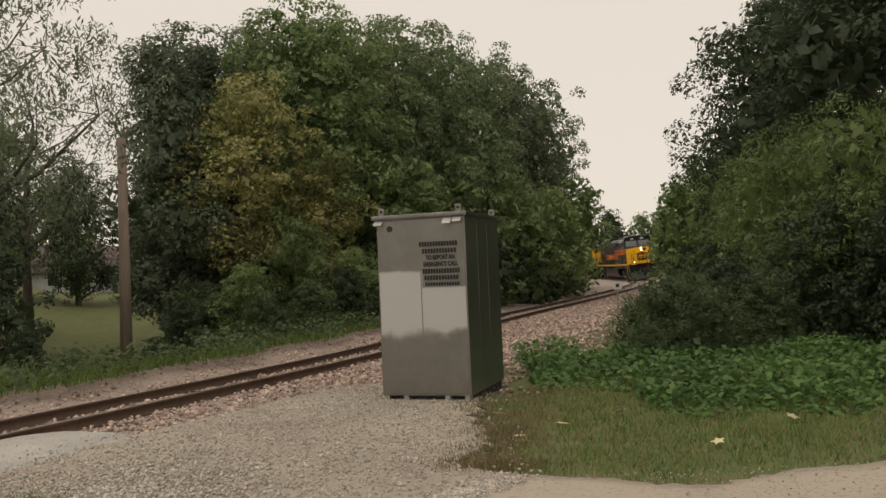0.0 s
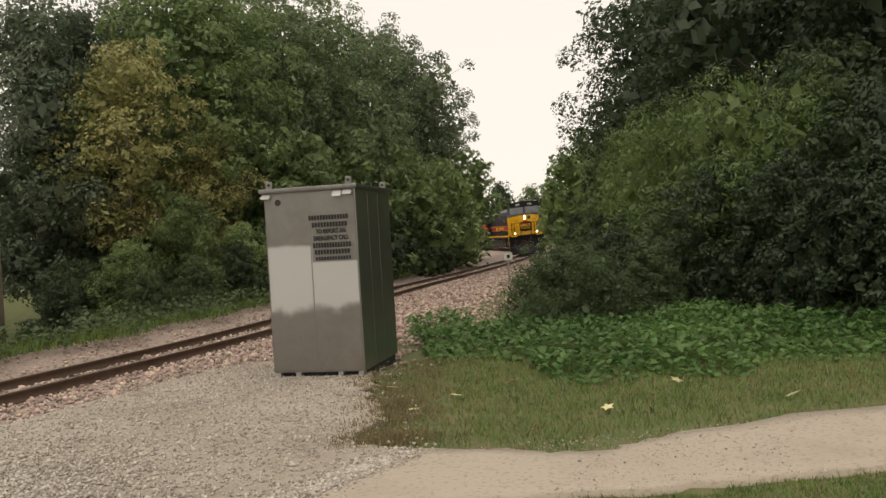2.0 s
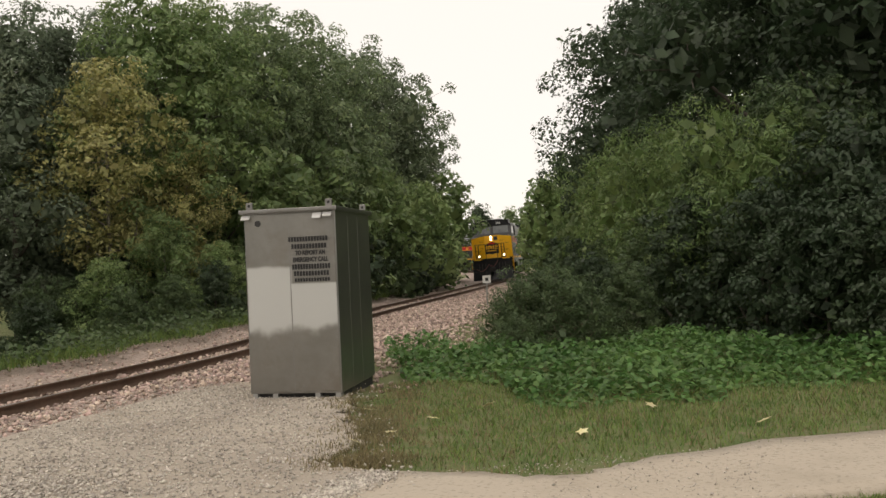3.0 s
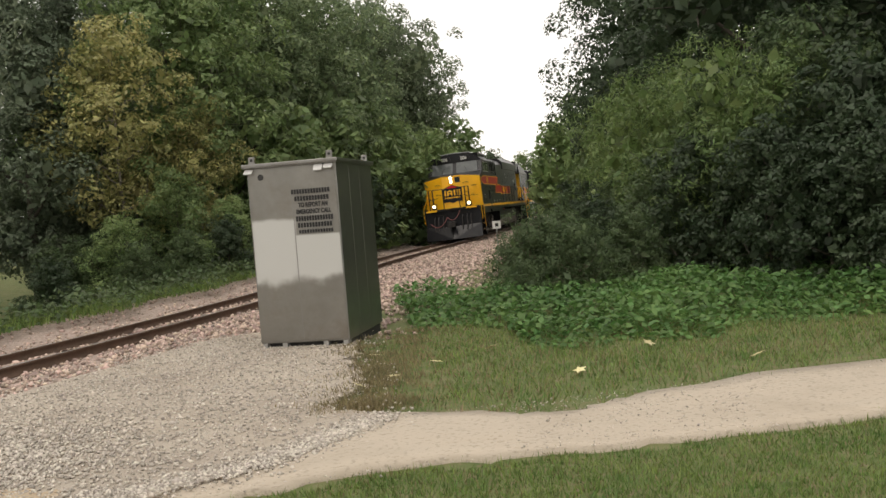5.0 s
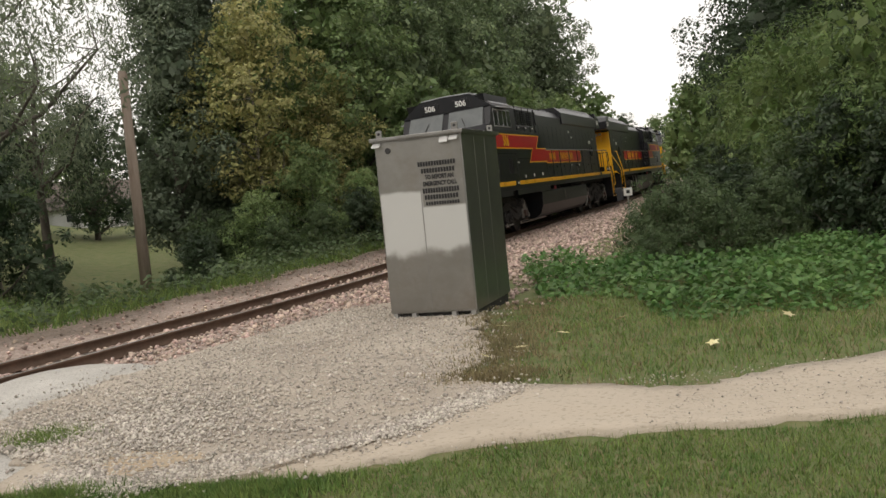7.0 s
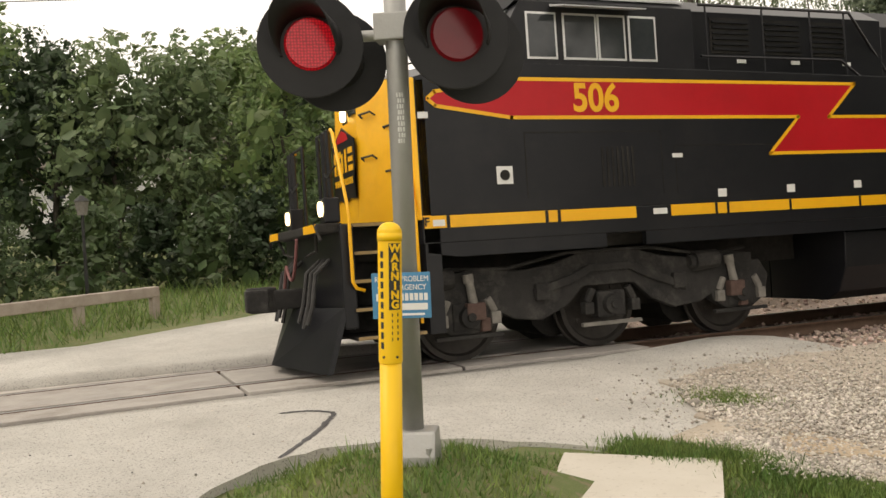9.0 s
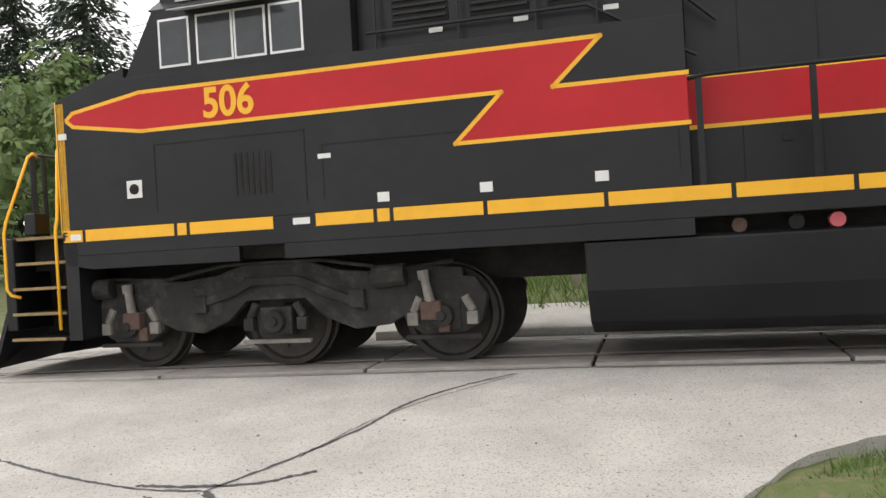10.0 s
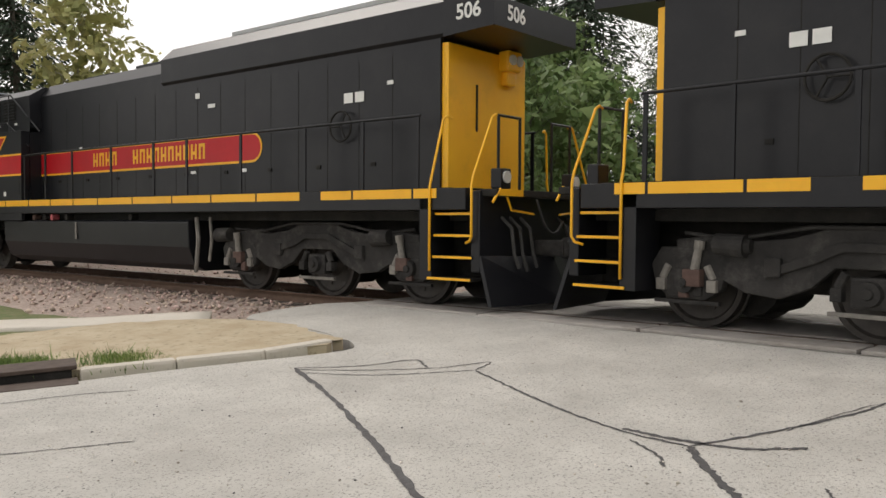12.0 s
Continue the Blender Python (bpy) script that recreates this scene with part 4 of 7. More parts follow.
tree_kind("sumac", 6.2, 2.6, 15000, 0.085, "leaf_sumac", 33, 15, 0.055, low=0.12, clump=0.5, narrow=0.26, droop=0.3, core=500, shape="vase")
# much like the sapling, its leaf colour darkened for shade
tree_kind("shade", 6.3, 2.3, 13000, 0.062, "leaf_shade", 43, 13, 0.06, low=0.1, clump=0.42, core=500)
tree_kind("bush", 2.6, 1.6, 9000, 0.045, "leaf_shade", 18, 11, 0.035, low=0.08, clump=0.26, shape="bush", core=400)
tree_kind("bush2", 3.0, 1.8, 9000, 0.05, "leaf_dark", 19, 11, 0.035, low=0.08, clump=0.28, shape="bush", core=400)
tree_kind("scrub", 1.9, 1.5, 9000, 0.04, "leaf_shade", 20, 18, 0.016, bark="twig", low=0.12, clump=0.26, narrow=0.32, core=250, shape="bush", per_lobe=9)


def spruce():
    rnd = np.random.RandomState(77)
    bm = bmesh.new()
    cyl(bm, (0, 0, -0.3), (0, 0, 14), 0.22, 0.02, 8)
    P, D = [], []
    for i in range(46):
        z = 1.2 + 12.6 * i / 46
        length = 3.3 * (1 - i / 47) + 0.25
        for j in range(9):
            a = rnd.uniform(0, 6.28)
            d = np.array((math.cos(a), math.sin(a), -0.28))
            L = length * rnd.uniform(0.75, 1.1)
            cyl(bm, (0, 0, z), tuple(np.array((0, 0, z)) + d * L * 0.9), 0.025, 0.008, 4, caps=False)
            for q in np.linspace(0.2, 1, max(3, int(7 * L / 3.3) + 2)):
                P.append(np.array((0, 0, z)) + d * L * q)
                D.append(d)
    P = np.repeat(np.array(P), 5, 0) + rnd.normal(0, 0.13, (len(P) * 5, 3))
    D = np.repeat(np.array(D), 5, 0) + rnd.normal(0, 0.35, (len(D) * 5, 3))
    D /= np.linalg.norm(D, axis=1)[:, None]
    v = np.cross(D, rnd.normal(size=D.shape))
    v /= np.linalg.norm(v, axis=1)[:, None]
    V = np.stack([P - D * 0.14, P + v * 0.05, P + D * 0.16 - (0, 0, 0.06), P - v * 0.05], 1).reshape(-1, 3)
    KINDS["spruce"] = {"trunk": mesh_of(bm, "trunk", M["bark"]), "crown": np_mesh("crown", V, np.arange(len(V)).reshape(-1, 4), M["leaf_conifer"])}


spruce()

LABELS = {
    "oak": "broad green leafy tree in the wood beside the track, leaves darkened as if shaded", "oak2": "tall green leafy tree in the wood beside the track",
    "yellow": "slender tree with yellowing autumn leaves and pale trunk", "oak3": "broad green leafy tree with a lobed crown", "shade": "young tree in the shade of the wood", "columnar": "tall narrow dark-green tree in the wood", "sumac": "tall sumac shrub with long drooping leaflets", "cotton": "tall dark-green cottonwood with a ragged crown",
    "airy": "airy willow-like tree with bare limbs showing", "sapling": "young green tree at the wood's edge", "sapling2": "young yellow-green tree at the wood's edge",
    "bush": "dense green bush beside the track", "bush2": "dense green bush beside the track, leaves darkened as if shaded", "scrub": "twiggy grey-green scrub on the ballast slope", "spruce": "tall dark spruce tree"}


def plant(kind, x, y, scale=1.0, wide=1.0, seed=0):
    label = LABELS[kind]
    far = math.hypot(x, y) > (36 if "sapling" in kind or "bush" in kind else 64) or (y < 0.75 * -x and kind != "spruce" and math.hypot(x, y) > 23)
    rnd = random.Random(int(x * 31 + y * 17) + seed)
    m = pose(x, y, gz(x, y) - 0.05, 0, 0, rnd.uniform(0, 360)) @ Matrix.Diagonal((scale * wide, scale * wide, scale, 1))
    return make_tree(kind + "_far" if far and kind not in ("spruce", "airy") else kind, m, label, "bush" if "bush" in kind or kind == "scrub" else "tree", "trees along the track" if "bush" not in kind else "bushes along the track")


def polar(az, dist):
    return -math.sin(radians(az)) * dist, math.cos(radians(az)) * dist


# the wood beyond the track: kind, azimuth, distance, scale
WOOD = [("cotton", -6.5, 63, 0.9), ("cotton", -4.9, 60, 1.04), ("cotton", -2.8, 56, 1.1), ("oak3", -0.4, 49, 1.22), ("oak3", 2.2, 46, 1.26), ("oak3", 4.8, 43, 1.18),
        ("oak2", 6.6, 38, 1.05), ("oak2", 9.4, 36, 1.06), ("yellow", 12.6, 32.5, 0.98), ("yellow", 8.0, 34, 0.72), ("columnar", 15.4, 36, 1.02), ("columnar", 17.8, 34, 0.98), ("columnar", 12.0, 42, 1.15), ("oak3", 7.8, 46, 1.1), ("oak3", 14.5, 44, 0.95),
        ("sapling", -8.5, 58, 1.2), ("sapling2", -7.5, 54, 1.25), ("sapling2", -5.2, 50, 1.3), ("sapling", -3.6, 46, 1.2), ("sapling", -1.5, 43, 1.2), ("sapling2", 0.5, 41, 1.15), ("sapling", 2.5, 37, 1.1),
        ("sapling", 9.5, 31, 0.7), ("sapling2", 13, 29, 0.6), ("bush2", 17, 26.5, 0.7), ("bush", 12, 27.5, 0.7), ("sapling2", 6, 31, 0.55),
        ("bush", 9, 28.5, 0.7), ("bush2", 6.5, 30, 0.7), ("bush", 4, 32, 0.8), ("sapling2", 8, 29.5, 0.3), ("bush2", 1.5, 35, 1.2), ("bush", -0.5, 38, 1.2), ("bush2", -2.5, 42, 1.2), ("bush", -4.5, 46, 1.2), ("bush2", -6, 50, 1.2), ("bush", -7.8, 56, 1.3),
        ("bush", 14.5, 30, 1.0), ("bush2", 12.8, 33, 1.2), ("bush", 16.2, 31, 1.1), ("bush2", 10.5, 34, 1.2), ("bush2", 36.6, 66, 1.5), ("bush", 38.0, 84, 1.7), ("bush2", 39.4, 98, 1.9), ("bush", 40.6, 112, 2.0), ("bush2", 41.8, 118, 2.1), ("bush", 43.0, 116, 2.0), ("bush2", 44.2, 104, 1.9), ("bush", 45.6, 92, 1.7), ("bush2", 46.8, 78, 1.6), ("bush", 48.2, 66, 1.5), ("bush2", 38.8, 112, 2.2), ("bush", 37.4, 100, 2.2), ("bush2", 42.4, 128, 2.3), ("bush2", 45.0, 118, 2.2), ("bush", 46.2, 104, 2.0),
        ("bush", 18.6, 27, 0.5), ("bush", 23.5, 23, 0.4), ("bush2", 26, 22, 0.4),
        ("oak", -11, 130, 0.75), ("oak2", -13, 140, 0.7), ("sapling", -8.6, 70, 1.1), ("oak", -14.5, 135, 0.75),
        ("sapling", 9, 58, 1.3), ("sapling2", 12, 60, 1.3), ("sapling", 15, 62, 1.3), ("sapling", 17.5, 66, 1.2), ("oak", 18.6, 84, 0.7), ("oak2", 23.6, 100, 0.8), ("sapling", 23.2, 78, 0.8), ("oak", 27.5, 82, 0.7), ("airy", 25.8, 37, 0.85), ("airy", 29, 27, 0.95), ("oak", 23, 62, 0.75), ("oak2", 27, 60, 0.8), ("oak", 31.5, 31, 0.62), ("bush2", 32.5, 25, 1.3), ("sapling", 31, 27, 0.85), ("bush2", 29, 24, 1.2), ("sapling", 32.6, 32, 0.95),
        ("oak", 33.2, 42, 0.68), ("oak2", 34.2, 55, 0.78), ("sapling", 33.5, 62, 1.3), ("sapling2", 35.5, 70, 1.3), ("sapling", 37.5, 88, 1.4), ("sapling", 39.2, 104, 1.4), ("sapling2", 40.6, 122, 1.5), ("sapling", 42, 125, 1.5), ("sapling", 43.4, 122, 1.5), ("sapling2", 45.2, 104, 1.4), ("sapling", 46.8, 92, 1.3), ("sapling", 48.6, 76, 1.3), ("sapling2", 50.5, 62, 1.2), ("sapling", 52.5, 50, 1.1), ("bush2", 47.6, 60, 1.2), ("bush", 49.5, 36, 1.0), ("bush2", 51.5, 29, 0.9), ("oak", 36.0, 80, 0.85), ("oak2", 40, 105, 0.75), ("yellow", 41.8, 112, 0.8), ("oak", 43, 108, 0.8), ("oak", 44.5, 88, 0.8), ("oak2", 46, 68, 0.85), ("oak", 48, 52, 0.72),
        ("oak2", 49.5, 42, 0.6), ("oak", 53, 33, 0.6), ("cotton", 56, 36, 0.62), ("oak2", 58.5, 33, 0.62), ("oak3", 61.5, 31, 0.62), ("oak3", 65.5, 30, 0.6), ("oak2", 55, 27, 0.55),
        ("bush", 52.5, 24, 1.0), ("bush2", 57, 25, 0.9), ("bush", 60, 24, 0.9), ("bush2", 63.5, 25, 0.8), ("bush", 67, 24, 0.9), ("oak", 69, 32, 0.62), ("oak2", 73, 34, 0.72), ("oak", 77, 36, 0.72), ("cotton", 81, 40, 0.68),
        ("bush", 74, 22, 1.1), ("bush2", 78, 21, 1.2), ("sapling", 80.5, 20, 0.72), ("sapling", 84, 20, 0.7), ("sapling2", 87.5, 21, 0.7), ("sapling", 91, 22, 0.75), ("oak2", 85, 34, 0.62), ("oak", 90, 42, 0.6),
        ("bush2", 95, 22, 1.3), ("airy", 96, 34, 0.6), ("spruce", 98.5, 46, 0.95), ("spruce", 94.5, 50, 0.85), ("sapling2", 104, 26, 1.0), ("sapling", 108, 25, 0.9), ("spruce", 104.5, 36, 1.05), ("spruce", 108.5, 38, 0.95), ("spruce", 112, 40, 1.0), ("oak2", 106, 33, 0.6),
        ("yellow", 136.2, 34, 0.92), ("spruce", 139.6, 38, 1.0), ("oak2", 117, 36, 0.6), ("oak", 124, 38, 0.55), ("oak2", 131, 40, 0.5), ("oak", 146, 36, 0.6), ("oak", 152, 30, 0.7)]
for k, az, dist, sc in WOOD:
    plant(k, *polar(az, dist), sc)

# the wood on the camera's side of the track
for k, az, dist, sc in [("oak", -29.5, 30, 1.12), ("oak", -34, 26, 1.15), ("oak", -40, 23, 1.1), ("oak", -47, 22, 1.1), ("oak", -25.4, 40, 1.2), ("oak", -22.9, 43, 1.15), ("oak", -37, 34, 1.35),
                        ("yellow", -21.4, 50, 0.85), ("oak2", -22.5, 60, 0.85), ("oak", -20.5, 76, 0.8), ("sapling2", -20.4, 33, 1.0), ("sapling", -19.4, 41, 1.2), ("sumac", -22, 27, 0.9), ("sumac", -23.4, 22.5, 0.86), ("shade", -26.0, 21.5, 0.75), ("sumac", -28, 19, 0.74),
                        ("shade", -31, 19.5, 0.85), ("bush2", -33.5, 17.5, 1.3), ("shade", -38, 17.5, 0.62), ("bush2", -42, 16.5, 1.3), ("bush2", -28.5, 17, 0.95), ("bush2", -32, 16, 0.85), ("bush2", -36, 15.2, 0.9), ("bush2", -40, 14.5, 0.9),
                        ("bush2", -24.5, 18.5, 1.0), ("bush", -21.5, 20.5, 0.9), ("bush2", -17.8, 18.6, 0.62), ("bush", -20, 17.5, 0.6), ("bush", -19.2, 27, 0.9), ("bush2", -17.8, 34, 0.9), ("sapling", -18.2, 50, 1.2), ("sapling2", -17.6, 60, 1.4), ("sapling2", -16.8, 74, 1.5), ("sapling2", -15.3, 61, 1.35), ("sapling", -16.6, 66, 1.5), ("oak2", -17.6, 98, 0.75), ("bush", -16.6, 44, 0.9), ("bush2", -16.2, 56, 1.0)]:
    plant(k, *polar(az, dist), sc)
for az, dist, sc in [(-12.4, 16.8, 0.6), (-13.8, 16.3, 0.78), (-15.3, 16.6, 0.85), (-12.9, 15.0, 0.42), (-16.6, 15.8, 0.7)]:
    plant("scrub", *polar(az, dist), sc)


def weed_edge(x):
    """Front edge of the weeds."""
    return np.where(x < 2.4, 11.9, 10.3 - 0.16 * (x - 2)) + 0.45 * np.sin(x * 1.3) + 0.25 * np.sin(x * 3.7 + 1)


def weeds(name, count, placer, size, mat, label, seed, height=(0.1, 0.5)):
    """Leafy ground cover: many broad leaves at uneven heights."""
    rnd = np.random.RandomState(seed)
    P = placer(rnd, count)
    h = rnd.uniform(0, 1, len(P)) ** 0.8
    lump = 0.5 + 0.5 * np.sin(P[:, 0] * 2.1 + 1.3 * np.sin(P[:, 1] * 1.7)) * np.sin(P[:, 1] * 2.6)
    z = ground_z(P[:, 0], P[:, 1]) + height[0] + (height[1] - height[0]) * h * (0.25 + 0.75 * lump) * np.clip((P[:, 1] - weed_edge(P[:, 0])) / 1.8, 0.18, 1)
    Q = np.column_stack([P, z])
    nrm = rnd.normal(0, 0.45, Q.shape) + (0, 0, 1)
    nrm /= np.linalg.norm(nrm, axis=1)[:, None]
    u = np.cross(nrm, rnd.normal(size=Q.shape))
    u /= np.linalg.norm(u, axis=1)[:, None]
    v = np.cross(nrm, u)
    s = size * rnd.uniform(0.6, 1.4, len(Q))[:, None]
    V = np.stack([Q - u * s, Q + v * s * 0.7, Q + u * s * 1.1 - (0, 0, 0.02), Q - v * s * 0.7], 1).reshape(-1, 3)
    return tagged(new(name, np_mesh(name, V, np.arange(len(V)).reshape(-1, 4), mat)), label, "weeds", kind="stuff")


def place_weeds(rnd, k):
    p = np.stack([rnd.uniform(1.2, 16, k), rnd.uniform(8.6, 17, k)], 1)
    front = weed_edge(p[:, 0]) + np.abs(rnd.normal(0, 0.35, len(p)))
    return p[(p[:, 1] > front) & (p[:, 1] < front + 5.5)]


weeds("leafy_weeds", 42000, place_weeds, 0.05, M["leaf_bright"], "dense bright-green leafy weeds at the wood's edge", 8, (0.02, 0.5))


def grass(name, count, placer, mat, label, seed, tall=0.09, width=0.006, lift=0.0):
    rnd = np.random.RandomState(seed)
    P = placer(rnd, count)
    z = ground_z(P[:, 0], P[:, 1]) + lift
    a = rnd.uniform(0, 6.28, len(P))
    h = tall * rnd.lognormal(0, 0.35, len(P))
    lean = rnd.normal(0, 0.45, (len(P), 2)) * h[:, None]
    w = width * rnd.uniform(0.7, 1.4, len(P))
    dx, dy = np.cos(a) * w, np.sin(a) * w
    b0 = np.stack([P[:, 0] - dx, P[:, 1] - dy, z - 0.01], 1)
    b1 = np.stack([P[:, 0] + dx, P[:, 1] + dy, z - 0.01], 1)
    t = np.stack([P[:, 0] + lean[:, 0], P[:, 1] + lean[:, 1], z + h], 1)
    V = np.stack([b0, b1, t], 1).reshape(-1, 3)
    return tagged(new(name, np_mesh(name, V, np.arange(len(V)).reshape(-1, 3), mat)), label, "grass", kind="stuff")


def place_lawn(rnd, k):
    p = np.stack([rnd.uniform(-2.6, 7, k), rnd.uniform(3.9, 5.85, k)], 1)
    edge = 5.5 + 0.13 * np.clip(p[:, 0] + 1.6, 0, 2) + 0.06 * np.sin(p[:, 0] * 5) + 0.04 * np.sin(p[:, 0] * 13)
    edge = np.where(p[:, 0] < -1.64, 5.5 - 0.5 * (-1.64 - p[:, 0]), edge)
    return p[p[:, 1] < edge]


def place_verge(rnd, k):
    p = np.stack([rnd.uniform(-0.2, 9, k), rnd.uniform(6.7, 13, k)], 1)
    lower = np.interp(p[:, 0], [-0.2, 0.53, 1.2, 1.77, 2.7, 9], [7.75, 7.45, 7.1, 6.8, 7.15, 7.5]) + 0.08 * np.sin(p[:, 0] * 7)
    left = np.interp(p[:, 1], [6.7, 7.5, 8.9, 10.1, 11.6, 13], [0.9, -0.05, 0.55, 0.4, 0.5, 1.0]) + 0.12 * np.sin(p[:, 1] * 6)
    depth = np.minimum(p[:, 1] - lower, p[:, 0] - left)
    clumps = 0.5 + 0.5 * np.sin(p[:, 0] * 4.1 + 1.7 * np.sin(p[:, 1] * 2.9)) * np.sin(p[:, 1] * 3.7 + 0.8 * np.sin(p[:, 0] * 5.3))
    return p[(depth > 0) & (rnd.rand(len(p)) < np.clip(0.12 + depth * 1.1 * (0.35 + clumps), 0, 1))]


def place_fringe(rnd, k):
    """Worn, dry edge of the verge and stray tufts in the gravel beside it."""
    y = rnd.uniform(6.9, 12.5, k)
    edge = np.interp(y, [6.9, 7.5, 8.9, 10.1, 11.6, 12.5], [0.9, -0.05, 0.5, 0.4, 0.5, 0.9])
    x = edge + rnd.normal(0.15, 0.38, k)
    keep = np.sin(x * 5.3 + 2 * np.sin(y * 3.1)) * np.sin(y * 4.7 + x) > -0.15
    return np.column_stack([x, y])[keep & (y > np.interp(x, [-0.5, 0.53, 1.77], [7.6, 7.4, 6.8]))]


ISLAND = [(-5.2, 3.6), (-5.0, 3.95), (-4.4, 4.55), (-3.75, 4.95), (-2.75, 5.5), (-2.2, 5.3), (-2.0, 4.7), (-2.3, 4.45), (-2.75, 5.3), (-3.65, 4.8), (-3.15, 3.95), (-2.2, 4.4), (-1.0, 2.4), (-3.4, 1.4), (-4.4, 2.2), (-5.05, 3.0)]


def place_island(rnd, k):
    p = np.stack([rnd.uniform(-5.2, -0.8, k), rnd.uniform(1.2, 5.6, k)], 1)
    p = p[inside(ISLAND, p)]
    bare = np.hypot(p[:, 0] + 4.07, (p[:, 1] - 3.7)) < 0.3
    return p[~bare]


def place_tuft(cx, cy, rx, ry):
    def f(rnd, k):
        return np.column_stack([rnd.normal(cx, rx, k), rnd.normal(cy, ry, k)])
    return f


def place_south(rnd, k):
    a = np.column_stack([rnd.normal(-6.72, 0.17, k // 2), rnd.normal(-6.82, 0.2, k // 2)])
    b = np.column_stack([rnd.normal(-6.22, 0.14, k // 2), rnd.normal(-7.62, 0.2, k // 2)])
    return np.concatenate([a, b])


def place_far(rnd, k):
    az, r = rnd.uniform(14, 84, k), rnd.uniform(13, 24, k)
    p = np.stack([-np.sin(np.radians(az)) * r, np.cos(np.radians(az)) * r], 1)
    o, s = off_track(p[:, 0], p[:, 1])
    road = inside([(-11.6, 0.6), (-13.3, 4.0), (-15.0, 11.0), (-19.3, 19.0), (-31, 32), (-28.3, 34.2), (-13.7, 20.2), (-8.9, 13.2), (-7.7, 10.4)], p)
    return p[(o < -3.4) & ~road]


grass("grass_blades", 60000, place_lawn, M["blade"], "short mown green grass", 21, 0.032, 0.005)
grass("dry_grass", 9000, place_lawn, M["dryblade"], "dry blades in the mown grass", 34, 0.028, 0.005)
grass("grass_blades", 52000, place_verge, M["blade"], "short green grass beside the path", 22, 0.05)
grass("dry_grass", 6000, place_fringe, M["dryblade"], "dry trampled fringe between grass and gravel", 35, 0.035, lift=0.05)
grass("dry_grass", 9000, place_verge, M["dryblade"], "dry straw-coloured grass blades", 23, 0.07)
grass("grass_blades", 30000, place_island, M["blade"], "short green grass round the signal mast", 24, 0.045)
grass("grass_blades", 4200, place_tuft(-3.56, 7.05, 0.17, 0.15), M["blade"], "small grass tuft in the gravel", 25, 0.03, lift=0.05)
grass("grass_blades", 7000, place_tuft(-2.62, 5.45, 0.2, 0.09), M["blade"], "green grass strip along the gravel edge", 31, 0.04, lift=0.03)
grass("grass_blades", 9000, place_tuft(-1.7, 5.3, 0.4, 0.1), M["blade"], "green grass strip along the gravel edge", 32, 0.04, lift=0.03)
grass("grass_blades", 5000, place_tuft(-3.2, 5.3, 0.17, 0.1), M["blade"], "green grass strip along the gravel edge", 33, 0.04, lift=0.03)
grass("grass_blades", 3000, place_south, M["blade"], "thin grass on the bare verge", 26, 0.055, lift=0.085)
grass("grass_blades", 16000, place_far, M["blade"], "longer verge grass beyond the track", 27, 0.25, 0.012)
def place_shoulder(rnd, k):
    """Growth that creeps over the far shoulder of the ballast."""
    s = rnd.uniform(96, 148, k)
    o = -2.55 - np.abs(rnd.normal(0.9, 0.75, k)) - 0.25 * np.sin(s * 1.3)
    return np.array([on_line(a, b) for a, b in zip(s, o)])


grass("shoulder_grass", 15000, place_shoulder, M["blade"], "rank grass along the far ballast shoulder", 36, 0.2, 0.012, lift=0.02)
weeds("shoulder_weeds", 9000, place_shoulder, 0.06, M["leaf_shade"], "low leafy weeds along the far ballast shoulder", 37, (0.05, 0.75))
grass("dry_grass", 1400, place_tuft(0.3, 7.85, 0.22, 0.12), M["dryblade"], "dry trampled grass at the path's edge", 28, 0.04, lift=0.04)
grass("dry_grass", 1200, place_tuft(0.4, 9.3, 0.15, 0.6), M["dryblade"], "dry grass tufts in the gravel", 29, 0.06, lift=0.04)

# a few large fallen leaves
for x, y in [(0.5, 10.33), (2.45, 8.3), (0.62, 9.0), (4.3, 8.2), (1.15, 9.6), (0.25, 8.6), (3.6, 9.4), (1.9, 10.2)]:
    bm = bmesh.new()
    ring = [(0.09 * (0.5 + 0.5 * (i % 2)) * math.cos(i * math.pi / 5), 0.075 * (0.5 + 0.5 * (i % 2)) * math.sin(i * math.pi / 5)) for i in range(10)]
    prism_z(bm, ring, 0, 0.004)
    lf = part("fallen_leaf", bm, M["fallen"], m=pose(x, y, gz(x, y) + 0.07, random.uniform(-25, 25), random.uniform(-25, 25), random.uniform(0, 360)))
    tagged(lf, "pale yellow fallen leaf on the grass", "leaf", "fallen leaves")


